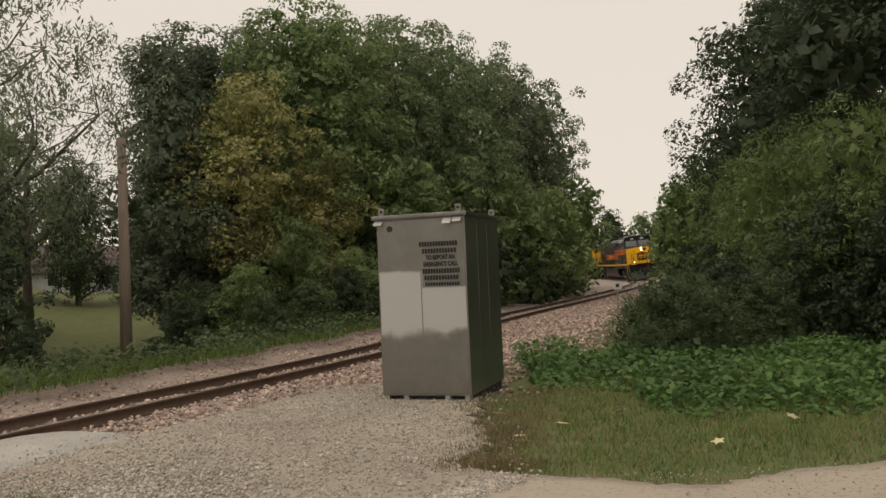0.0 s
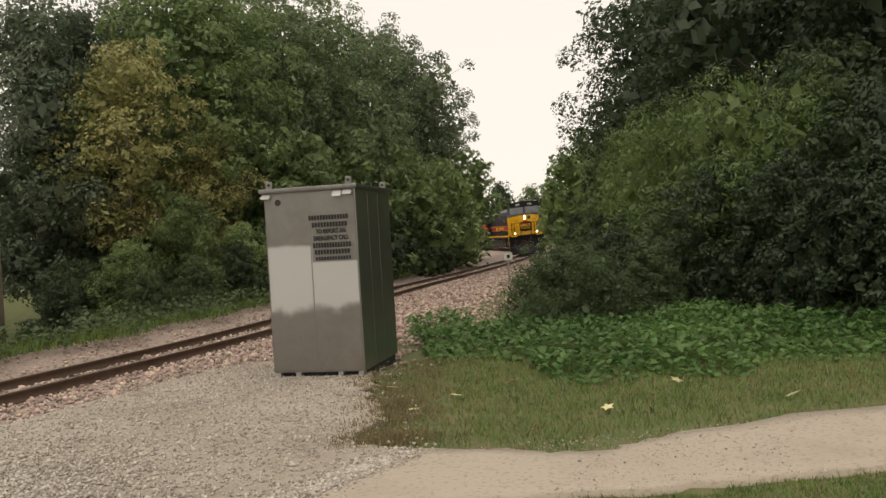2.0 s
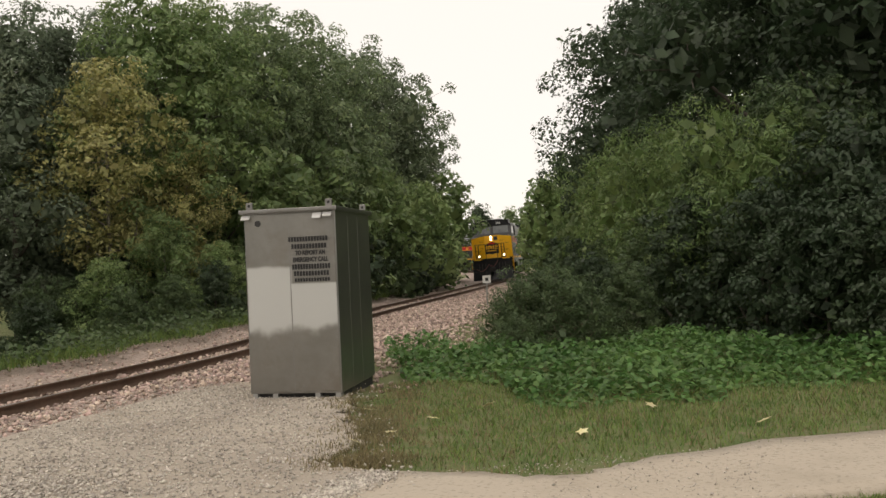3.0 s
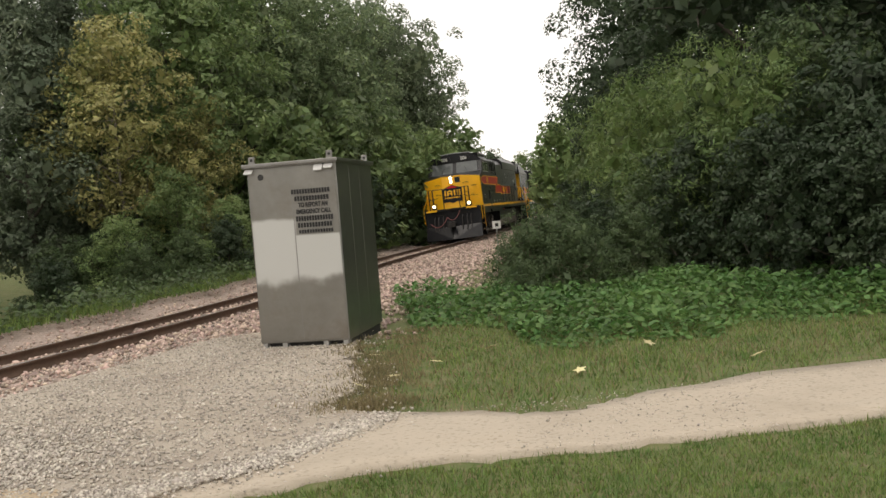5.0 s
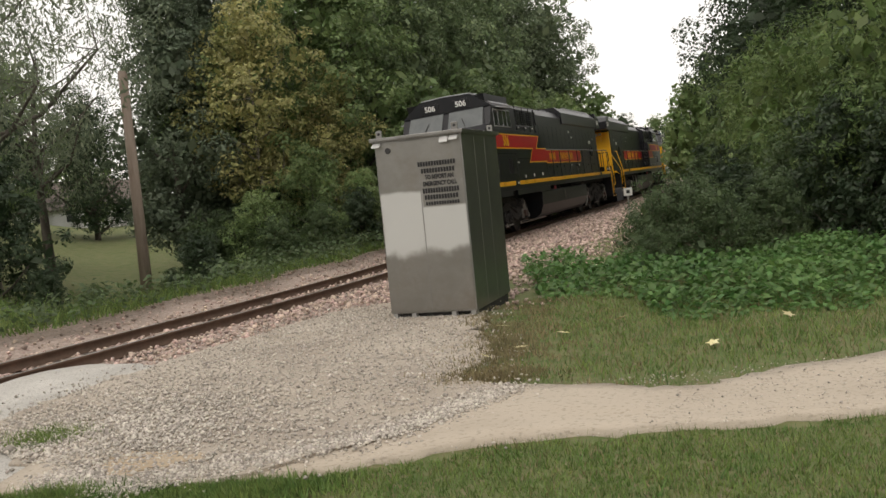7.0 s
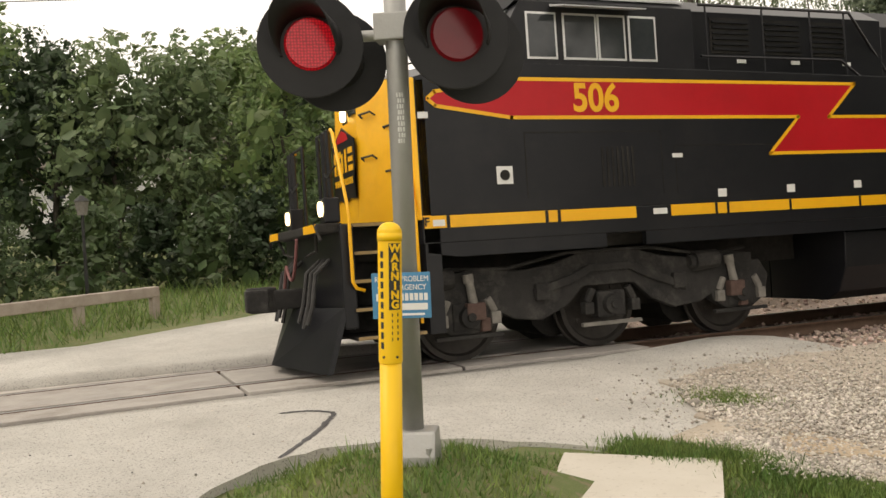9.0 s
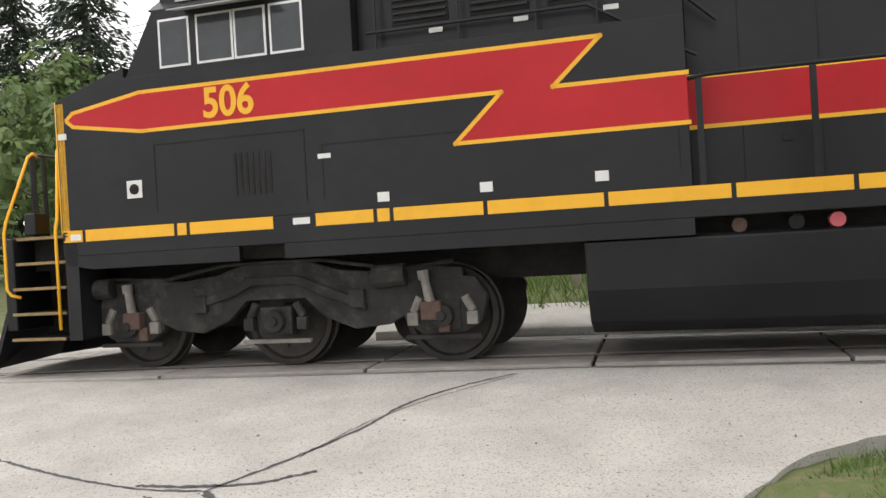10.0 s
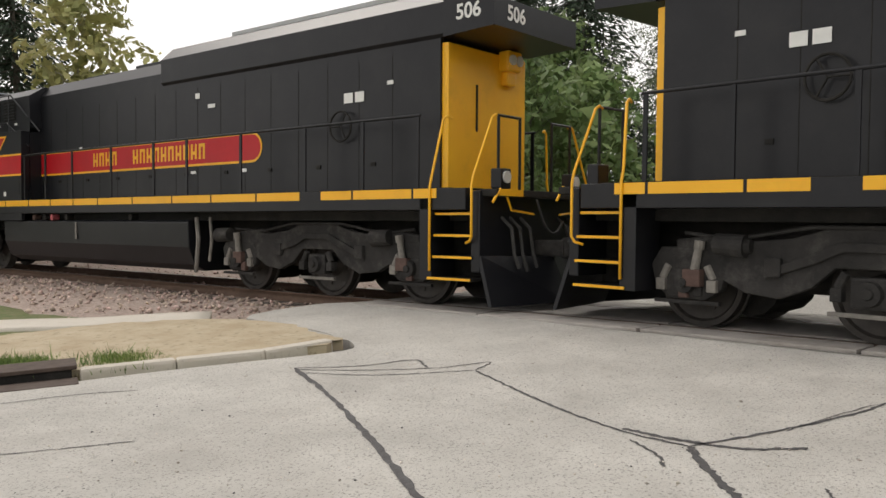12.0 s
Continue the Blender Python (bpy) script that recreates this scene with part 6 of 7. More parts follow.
def build_truck(parent, u_axles, flip):
    um = u_axles[1]
    t = new("truck")
    t.parent = parent
    t.matrix_basis = pose(-um, 0, 0)
    t["label"] = "dusty six-wheel truck with cast side frames"
    a = [um - u for u in u_axles]        # local x of the axles, front first
    for side in (1, -1):
        y0, y1 = (1.02, 1.14) if side > 0 else (-1.14, -1.02)
        top = [(2.15, 1.04), (1.75, 1.08), (1.2, 1.03), (0.75, 1.08), (0.38, 1.2), (-0.38, 1.2), (-0.8, 1.08), (-1.3, 1.03), (-1.8, 1.08), (-2.2, 1.04)]
        bot = [(-2.2, 0.74), (-1.75, 0.66), (-1.35, 0.46), (-0.95, 0.42), (-0.6, 0.56), (-0.36, 0.78), (0.36, 0.78), (0.6, 0.56), (0.95, 0.42), (1.3, 0.46), (1.7, 0.66), (2.15, 0.74)]
        bm = bmesh.new()
        prism_y(bm, top + bot, y0, y1)
        bmesh.ops.triangulate(bm, faces=[f for f in bm.faces if len(f.verts) > 4])
        part("side_frame", bm, M["truck"], t, "curved cast side frame", bevel=0.018)
        yo = y1 + 0.03 * side if side > 0 else y0 + 0.03 * side
        # raised rib, pockets and brackets on the frame
        bm = bmesh.new()
        rib = [(1.05, 0.80), (0.55, 0.93), (0.3, 1.04), (-0.3, 1.04), (-0.6, 0.92), (-1.1, 0.72), (-1.1, 0.63), (-0.55, 0.82), (-0.27, 0.95), (0.27, 0.95), (0.5, 0.84), (1.05, 0.70)]
        prism_y(bm, rib, *sorted((y1 * 1.0 if side > 0 else y0, (y1 if side > 0 else y0) + 0.05 * side)))
        bmesh.ops.triangulate(bm, faces=[f for f in bm.faces if len(f.verts) > 4])
        part("frame_rib", bm, M["truck"], t, bevel=0.01)
        for x in (0.95, -1.0):
            bm = bmesh.new()
            bx(bm, x - 0.09, x + 0.09, *sorted(((y1 if side > 0 else y0), (y1 if side > 0 else y0) + 0.07 * side)), 0.66, 0.86)
            part("pocket", bm, M["truck"], t, bevel=0.012)
        for i, x in enumerate(a):
            yy = 1.16 * side
            # axle box
            bm = bmesh.new()
            bx(bm, x - 0.2, x + 0.2, *sorted((0.98 * side, 1.17 * side)), 0.38, 0.7)
            ab = part("axle_box", bm, M["truck"], t, bevel=0.03)
            bm = bmesh.new()
            cyl(bm, (x, 1.15 * side, 0.54), (x, 1.24 * side, 0.54), 0.135, 0.12, 18)
            cyl(bm, (x, 1.24 * side, 0.54), (x, 1.27 * side, 0.54), 0.06, 0.05, 10)
            part("bearing_cap", bm, M["truck"], ab)
            if i != 1:
                bm = bmesh.new()
                prism_y(bm, [(x - 0.5, 0.74), (x - 0.36, 0.95), (x + 0.36, 0.95), (x + 0.5, 0.74), (x + 0.42, 0.46), (x + 0.22, 0.34), (x - 0.22, 0.34), (x - 0.42, 0.46)], *sorted((1.0 * side, 1.145 * side)))
                part("pedestal_casting", bm, M["truck"], ab, bevel=0.03)
            # brake hanger and link pieces
            for q in (-0.33, 0.33):
                bm = bmesh.new()
                bx(bm, x + q - 0.06, x + q + 0.06, *sorted((1.08 * side, 1.2 * side)), 0.44, 0.58)
                cyl(bm, (x + q, 1.14 * side, 0.58), (x + q * 0.75, 1.14 * side, 0.74), 0.05, n=8)
                part("pedestal_spring", bm, M["pale"] if i != 1 else M["truck"], ab, bevel=0.01)
            bm = bmesh.new()
            bx(bm, x - 0.42, x + 0.42, *sorted((1.12 * side, 1.18 * side)), 0.29, 0.335)
            part("tie_bar", bm, M["pale"] if i == 1 else M["truck"], ab, bevel=0.006)
        for x, lean in ((a[0] - 0.05, 0.05), (a[2] + 0.12, 0.06)):
            bm = bmesh.new()
            cyl(bm, (x, 1.2 * side, 0.68), (x + lean, 1.2 * side, 1.0), 0.055, 0.045, 10)
            cyl(bm, (x + lean * 0.9, 1.2 * side, 0.93), (x + lean * 1.1, 1.2 * side, 1.03), 0.062, 0.062, 10)
            part("damper", bm, M["pale"], t, "pale shock damper")
            bm = bmesh.new()
            cyl(bm, (x + 0.2 + lean, 1.18 * side, 1.0), (x + 0.62, 1.18 * side, 0.98), 0.12, 0.13, 14)
            cyl(bm, (x + 0.62, 1.18 * side, 0.98), (x + 0.68, 1.18 * side, 0.98), 0.09, 0.07, 14)
            part("brake_cylinder", bm, M["truck"], t, "round brake cylinder")
            bm = bmesh.new()
            bx(bm, x - 0.13, x + 0.1, *sorted((1.14 * side, 1.26 * side)), 0.5, 0.7)
            bx(bm, x - 0.2, x - 0.08, *sorted((1.14 * side, 1.22 * side)), 0.36, 0.52)
            part("brake_rigging", bm, M["rustyred"], t, "rusty brake rigging", bevel=0.02)
        bm = bmesh.new()
        tube(bm, [(2.2, 1.1 * side, 1.1), (1.4, 1.15 * side, 1.06), (0.6, 1.15 * side, 1.2), (-0.6, 1.15 * side, 1.2), (-1.5, 1.15 * side, 1.05), (-2.1, 1.12 * side, 1.12)], 0.022, 6)
        part("brake_pipe", bm, M["truck"], t)
    bm = bmesh.new()
    bx(bm, -2.0, 2.0, -0.55, 0.55, 0.45, 0.95)
    for x in a:
        cyl(bm, (x + 0.45, -0.5, 0.5), (x + 0.45, 0.5, 0.5), 0.36, n=14)
    part("bolster", bm, M["under"], t)
    wheels = []
    for x in a:
        bm = bmesh.new()
        cyl(bm, (0, -1.05, 0), (0, 1.05, 0), 0.09, n=12)
        prof = [(0.66, 0.0), (0.665, 0.565), (0.695, 0.56), (0.70, 0.535), (0.82, 0.53), (0.825, 0.47), (0.79, 0.44), (0.745, 0.2), (0.79, 0.14), (0.84, 0.12), (0.84, 0.0)]
        n = 36
        for side in (1, -1):
            rings = []
            for yv, r in prof:
                rings.append([bm.verts.new((math.cos(2 * math.pi * k / n) * max(r, 1e-4), yv * side, math.sin(2 * math.pi * k / n) * max(r, 1e-4))) for k in range(n)])
            for q in range(len(rings) - 1):
                for k in range(n):
                    bm.faces.new((rings[q][k], rings[q][(k + 1) % n], rings[q + 1][(k + 1) % n], rings[q + 1][k]))
            for k in range(4):
                ang = k * math.pi / 2 + 0.3
                cyl(bm, (math.cos(ang) * 0.32, 0.76 * side, math.sin(ang) * 0.32), (math.cos(ang) * 0.32, 0.785 * side, math.sin(ang) * 0.32), 0.03, n=8)
        w = part("wheelset", bm, M["wheel"], t, "steel wheelset with worn treads", smooth=False)
        w.matrix_basis = pose(x, 0, 0.53)
        wheels.append(w)
    return wheels


def rail_posts(parent, us, y, z0, z1, mat, tilt=0.0):
    for u in us:
        bm = bmesh.new()
        bx(bm, -u - 0.03, -u + 0.03, y - 0.012, y + 0.012, z0, z1)
        part("stanchion", bm, mat, parent)


def build_loco(m):
    L = empty("locomotive", m, "black diesel locomotive with red stripe, yellow nose and trim", "locomotive", "locomotives of the train")
    for side in (1, -1):
        s = side
        # side sill and its yellow edge stripe, in pieces
        bm = bmesh.new()
        bx(bm, -20.2, 0.0, *sorted((1.1 * s, 1.5 * s)), 1.40, 1.70)
        part("side_sill", bm, M["black"], L, bevel=0.01)
        bm = bmesh.new()
        prism_y(bm, [(-2.3, 1.40), (-0.05, 1.40), (-0.05, 1.30), (-0.4, 1.24), (-2.3, 1.24)], *sorted((1.42 * s, 1.5 * s)))
        prism_y(bm, [(-7.1, 1.40), (-2.85, 1.40), (-2.85, 1.24), (-7.1, 1.24)], *sorted((1.42 * s, 1.5 * s)))
        part("valance", bm, M["black"], L)
        u = 0.0
        for q in (0.28, 1.2, 0.14, 1.05, None, 0.68, 0.16, 0.98, 1.18, 1.15, 1.02, 1.0, 1.0, 1.3, 1.35, 1.2, 1.25, 1.1, None, 0.7, 1.2, 0.45):
            if q is None:
                u += 0.46
                continue
            bm = bmesh.new()
            bx(bm, -u - q, -u - 0.025, *sorted((1.5 * s, 1.507 * s)), 1.565, 1.70)
            part("sill_stripe", bm, M["yellow"], L)
            u += q + 0.02
        # low side cabinet below the cab, with nose side
        bm = bmesh.new()
        prism_y(bm, [(0.0, 1.70), (0.0, 3.22), (-0.95, 3.52), (-0.95, 3.4), (-7.1, 3.32), (-7.1, 1.70)], *sorted((1.30 * s, 1.5 * s)))
        part("cab_side", bm, M["black"], L, bevel=0.008)
        # stripes on the cab side: red field, then the zig-zag
        y = 1.503 * s
        for red in ([(0.12, 2.98), (0.2, 3.05), (1.15, 3.21), (6.32, 3.21), (5.84, 2.77), (1.15, 2.77), (0.2, 2.91)], [(4.82, 2.30), (7.1, 2.30), (7.1, 2.77), (5.32, 2.77)]):
            decal_y("red_stripe", red, y, M["red"], L, "red side stripe with yellow edges", 0.002)
        line_y([(7.1, 2.77), (5.84, 2.77), (6.32, 3.21), (1.15, 3.21), (0.24, 3.06), (0.14, 2.98), (0.24, 2.90), (1.15, 2.77), (5.32, 2.77), (4.82, 2.30), (7.1, 2.30)], 0.021, 1.5055 * s, M["yellow"], L)
        words("506", 0.46, M["yellow"], L, pose(-2.27, 1.511 * s, 2.985, 90, 0, 0 if s < 0 else 180), bold=0.012, wide=0.92, label="yellow road number")
        # cabinet doors, seams and decals
        for u0, u1, z0, z1 in ((1.3, 3.15, 1.85, 2.6), (3.35, 7.0, 1.85, 2.42)):
            line_y([(u0, z0), (u0, z1), (u1, z1), (u1, z0)], 0.006, 1.501 * s, M["under"], L)
        bm = bmesh.new()
        for k in range(7):
            bx(bm, -2.75 + k * 0.07, -2.72 + k * 0.07, *sorted((1.5 * s, 1.506 * s)), 1.95, 2.42)
        part("louvre", bm, M["under"], L)
        for u0, z0, w, h in ((0.92, 2.12, 0.2, 0.2), (3.3, 2.3, 0.15, 0.05), (3.95, 1.82, 0.13, 0.1), (5.05, 1.84, 0.13, 0.1), (6.2, 1.86, 0.13, 0.1), (0.02, 2.8, 0.12, 0.07), (0.12, 1.62, 0.14, 0.07), (2.97, 1.63, 0.2, 0.07)):
            decal_y("decal", [(u0, z0 - h / 2), (u0 + w, z0 - h / 2), (u0 + w, z0 + h / 2), (u0, z0 + h / 2)], 1.506 * s if z0 > 1.7 else 1.509 * s, M["white"], L)
        bm = bmesh.new()
        cyl(bm, (-1.02, 1.5 * s, 2.12), (-1.02, 1.52 * s, 2.12), 0.06, n=16)
        part("filler_cap", bm, M["under"], L)
        words("F", 0.13, M["ink"], L, pose(-0.05, 1.511 * s, 1.632, 90, 0, 0 if s < 0 else 180), bold=0.003, name="letter")
        # cab upper side with windows
        bm = bmesh.new()
        prism_y(bm, [(-0.95, 3.4), (-1.35, 4.12), (-3.75, 4.12), (-3.75, 3.3), (-0.95, 3.3)], *sorted((1.28 * s, 1.47 * s)))
        part("cab_wall", bm, M["black"], L, bevel=0.01)
        for u0, u1, m2 in ((1.42, 1.82, "glass"), (1.9, 2.36, "windshield"), (2.37, 2.76, "glass"), (2.8, 3.2, "glass")):
            bm = bmesh.new()
            bx(bm, -u1, -u0, *sorted((1.46 * s, 1.478 * s)), 3.45, 4.0)
            win = part("side_window", bm, M["alu"], L, "aluminium-framed side window", bevel=0.004)
            bm = bmesh.new()
            bx(bm, -u1 + 0.028, -u0 - 0.028, *sorted((1.47 * s, 1.482 * s)), 3.478, 3.972)
            part("pane", bm, M["glass"], win)
        bm = bmesh.new()
        prism_x(bm, [(1.46 * s, 4.1), (1.8 * s, 4.0), (1.8 * s, 3.985), (1.46 * s, 4.07)], -2.85, -1.75)
        part("awning", bm, M["silverroof"], L, "sloping window awning")
        # cab roof slope and hand rail on the walkway
        bm = bmesh.new()
        prism_x(bm, [(1.47 * s, 4.12), (0.85 * s, 4.56), (0, 4.6), (0, 4.1), (1.28 * s, 4.1)], -3.75, -1.3)
        part("cab_roof", bm, M["black"], L)
        bm = bmesh.new()
        prism_x(bm, [(0.82 * s, 4.585), (0.82 * s, 4.61), (0, 4.64), (0, 4.61)], -3.7, -1.4)
        prism_x(bm, [(1.38 * s, 4.205), (1.38 * s, 4.225), (0.86 * s, 4.59), (0.86 * s, 4.57)], -3.7, -1.6)
        part("roof_sheet", bm, M["silverroof"], L, "silver-grey cab roof sheet")
        # upper cabinet behind the cab with grilles
        bm = bmesh.new()
        prism_x(bm, [(1.3 * s, 3.3), (1.3 * s, 4.15), (0.95 * s, 4.38), (0, 4.4), (0, 3.3)], -7.1, -3.75)
        part("blower_cabinet", bm, M["black"], L, bevel=0.01)
        for u0 in (4.15, 5.0, 5.8):
            bm = bmesh.new()
            bx(bm, -u0 - 0.62, -u0, *sorted((1.3 * s, 1.312 * s)), 3.62, 4.08)
            gr = part("grille", bm, M["under"], L)
            for k in range(6):
                bm = bmesh.new()
                bx(bm, -u0 - 0.6, -u0 - 0.02, *sorted((1.31 * s, 1.335 * s)), 3.66 + k * 0.07, 3.69 + k * 0.07)
                part("slat", bm, M["black"], gr)
        for u0 in (4.55, 5.45, 6.35):
            decal_y("decal", [(u0, 3.5), (u0 + 0.15, 3.5), (u0 + 0.15, 3.55), (u0, 3.55)], 1.305 * s, M["white"], L)
        bm = bmesh.new()
        tube(bm, [(-3.9, 1.42 * s, 3.55), (-6.2, 1.42 * s, 3.55), (-7.2, 1.36 * s, 2.95)], 0.02, 6)
        tube(bm, [(-3.9, 1.42 * s, 4.2), (-6.4, 1.42 * s, 4.2), (-7.4, 1.2 * s, 3.3)], 0.02, 6)
        for u0 in (4.0, 4.9, 5.7, 6.3):
            cyl(bm, (-u0, 1.42 * s, 3.35), (-u0, 1.42 * s, 4.2), 0.014, n=6)
        part("upper_handrail", bm, M["black"], L)
        # engine hood with doors and the lettered stripe
        hy = 1.02
        bm = bmesh.new()
        prism_x(bm, [(hy * s, 1.70), (hy * s, 4.15), (0.8 * s, 4.42), (0, 4.46), (0, 1.70)], -19.35, -7.1)
        part("engine_hood", bm, M["black"], L, bevel=0.008)
        bm = bmesh.new()
        prism_y(bm, [(-7.1, 2.30), (-7.1, 2.80)] + [(-15.0 - 0.27 * math.sin(radians(a)), 2.55 + 0.25 * math.cos(radians(a))) for a in range(0, 181, 20)], *sorted((hy * s + 0.002 * s, hy * s + 0.005 * s)))
        bmesh.ops.triangulate(bm, faces=[f for f in bm.faces if len(f.verts) > 4])
        part("red_stripe", bm, M["red"], L, "red hood stripe with yellow edges")
        line_y([(7.1, 2.80), (15.0, 2.80)] + [(15.0 + 0.27 * math.sin(radians(a)), 2.55 + 0.25 * math.cos(radians(a))) for a in range(20, 161, 20)] + [(15.0, 2.30), (7.1, 2.30)], 0.021, (hy + 0.006) * s, M["yellow"], L)
        # the railway's name: plain upright bars and blocks
        for u0, n0 in ((9.5, 4), (11.1, 10)):
            for k in range(n0):
                bm = bmesh.new()
                a0 = u0 + k * 0.256
                y0, y1 = sorted(((hy + 0.007) * s, (hy + 0.010) * s))
                bx(bm, -a0 - 0.06, -a0, y0, y1, 2.41, 2.70)
                bx(bm, -a0 - 0.19, -a0 - 0.13, y0, y1, 2.41, 2.70)
                bx(bm, -a0 - 0.13, -a0 - 0.06, y0, y1, 2.50 + 0.14 * (k % 2), 2.56 + 0.14 * (k % 2))
                part("name_block", bm, M["yellow"], L, "yellow lettering block")
        for k in range(16):
            u0 = 7.6 + k * 0.72
            line_y([(u0, 1.75), (u0, 3.75)], 0.005, hy * s + 0.0005 * s, M["under"], L)
        for k in range(9):
            u0 = 8.0 + k * 1.25
            bm = bmesh.new()
            bx(bm, -u0 - 0.05, -u0 + 0.05, *sorted((hy * s, (hy + 0.02) * s)), 2.1, 2.16)
            part("door_latch", bm, M["under"], L)
        for u0, z0, w, h in ((13.3, 3.6, 0.14, 0.1), (13.7, 3.38, 0.22, 0.07), (14.65, 2.15, 0.2, 0.06), (13.15, 2.16, 0.16, 0.05), (17.35, 3.2, 0.2, 0.16), (17.6, 3.2, 0.2, 0.16), (18.3, 3.36, 0.13, 0.06), (8.9, 2.83, 0.13, 0.07)):
            decal_y("decal", [(u0, z0 - h / 2), (u0 + w, z0 - h / 2), (u0 + w, z0 + h / 2), (u0, z0 + h / 2)], (hy + 0.008) * s, M["white"], L)
        # brake wheel
        bm = bmesh.new()
        ring = [(-17.35 + 0.24 * math.cos(k * math.pi / 10), (hy + 0.09) * s, 2.75 + 0.24 * math.sin(k * math.pi / 10)) for k in range(21)]
        tube(bm, ring, 0.018, 6)
        for k in range(3):
            cyl(bm, (-17.35, (hy + 0.08) * s, 2.75), (-17.35 + 0.23 * math.cos(k * 2.1), (hy + 0.09) * s, 2.75 + 0.23 * math.sin(k * 2.1)), 0.013, n=5)
        part("brake_wheel", bm, M["under"], L)
        # radiator wings at the rear
        bm = bmesh.new()
        prism_x(bm, [(hy * s, 3.9), (1.07 * s, 3.95), (1.07 * s, 4.4), (0.8 * s, 4.66), (0, 4.7), (0, 3.9)], -19.45, -12.2)
        part("radiator_wing", bm, M["black"], L, "flared radiator section", bevel=0.01)
        bm = bmesh.new()
        bx(bm, -19.3, -14.1, *sorted((0.2 * s, 0.78 * s)), 4.67, 4.74)
        part("radiator_grille", bm, M["silverroof"], L, "pale roof grille")
        words("506", 0.3, M["white"], L, pose(-19.9, 1.078 * s, 4.2, 90, 0, 0 if s < 0 else 180), bold=0.006, name="number_board")
        # walkway handrail
        rail_posts(L, (7.2, 8.2, 9.4, 11.0, 12.55, 13.65, 15.25, 16.9, 18.2, 19.3), 1.46 * s, 1.70, 2.74, M["black"])
        bm = bmesh.new()
        tube(bm, [(-6.7, 1.47 * s, 2.66), (-7.3, 1.46 * s, 2.74), (-19.35, 1.46 * s, 2.74)], 0.021, 8)
        part("handrail", bm, M["black"], L)
        bm = bmesh.new()
        bx(bm, -19.9, -7.1, *sorted((1.02 * s, 1.49 * s)), 1.66, 1.71)
        part("walkway", bm, M["under"], L)
        # steps and yellow grab rails, both ends
        for e0, e1, dr in ((0.0, 0.82, 1), (-19.5, -20.32, -1)):
            bm = bmesh.new()
            x0, x1 = sorted((e0 - 0.02 * dr, e0 - 0.10 * dr + 0.02))
            bx(bm, x0 - 0.12, x1, *sorted((1.0 * s, 1.5 * s)), 0.42, 1.66)
            part("step_side", bm, M["black"], L)
            bm = bmesh.new()
            x0, x1 = sorted((e0, e1))
            bx(bm, x0, x1, *sorted((0.78 * s, 0.86 * s)), 0.4, 1.66)
            part("step_back", bm, M["under"], L)
            for k in range(5):
                z = 0.46 + 0.3 * k
                bm = bmesh.new()
                bx(bm, x0 + 0.02, x1 - 0.02, *sorted((0.86 * s, (1.5 - 0.03 * k) * s)), z - 0.035, z)
                st = part("step", bm, M["under"], L)
                bm = bmesh.new()
                bx(bm, x0 + 0.03, x1 - 0.03, *sorted(((1.5 - 0.03 * k) * s, (1.515 - 0.03 * k) * s)), z - 0.03, z + 0.004)
                part("step_edge", bm, M["stepedge"] if dr > 0 else M["yellow"], st)
            for ex, y0, zb in ((e0 + 0.08 * dr, 1.24, 0.55), (e1, 0.98, 0.95)):
                bm = bmesh.new()
                foot = [(ex, 1.52 * s, zb)] if y0 > 1.1 else [(ex, 1.52 * s, zb + 0.1), (ex - 0.04 * dr, 1.5 * s, zb + 0.03), (ex - 0.14 * dr, 1.46 * s, zb)]
                tube(bm, [(ex + (0.12 if y0 > 1.1 else 0) * dr, (y0 - 0.07) * s, 2.7), (ex + (0.1 if y0 > 1.1 else 0) * dr, y0 * s, 2.73), (ex + (0.08 if y0 > 1.1 else 0) * dr, (y0 + 0.08) * s, 2.68), (ex, 1.48 * s, 1.86), (ex, 1.52 * s, 1.72)] + foot, 0.019, 8)
                part("grab_rail", bm, M["yellow"], L, "yellow grab rail", smooth=True)
            # dark end railing
            bm = bmesh.new()
            xe = e1 + 0.02 * dr
            for yy in (0.42, 0.94):
                cyl(bm, (xe, yy * s, 1.66), (xe, yy * s, 2.72), 0.022, n=6)
            tube(bm, [(xe, 0.4 * s, 2.72), (xe, 0.96 * s, 2.72)], 0.02, 6)
            part("end_railing", bm, M["black"], L)
            # bent yellow uncoupling lever
            bm = bmesh.new()
            xl = e1 + 0.22 * dr
            tube(bm, [(xl, 0.35 * s, 1.35), (xl, 0.9 * s, 1.4), (xl + 0.05 * dr, 1.1 * s, 1.62), (xl + 0.1 * dr, 1.3 * s, 1.68), (xl + 0.08 * dr, 1.45 * s, 1.5)], 0.018, 7)
            part("uncoupling_lever", bm, M["under"], L, "bent dark uncoupling lever") if dr > 0 else part("uncoupling_lever", bm, M["yellow"], L, "bent yellow uncoupling lever")
        # fuel tank, half each side
        bm = bmesh.new()
        prism_x(bm, [(0, 0.30), (1.05 * s, 0.30), (1.28 * s, 0.42), (1.42 * s, 0.75), (1.44 * s, 1.22), (1.38 * s, 1.25), (0, 1.25)], -13.65, -6.05)
        part("fuel_tank", bm, M["black"], L, "large black fuel tank", bevel=0.02)
        bm = bmesh.new()
        bx(bm, -9.56, -9.5, *sorted((1.44 * s, 1.46 * s)), 0.85, 1.2)
        part("sight_glass", bm, M["pale"], L)
        for u0, mm in ((7.5, "rustyred"), (8.35, "pink"), (8.0, "under"), (9.0, "under"), (11.6, "under")):
            bm = bmesh.new()
            cyl(bm, (-u0, 1.25 * s, 1.31), (-u0, 1.40 * s, 1.31), 0.07, n=12)
            part("tank_fitting", bm, M[mm], L)
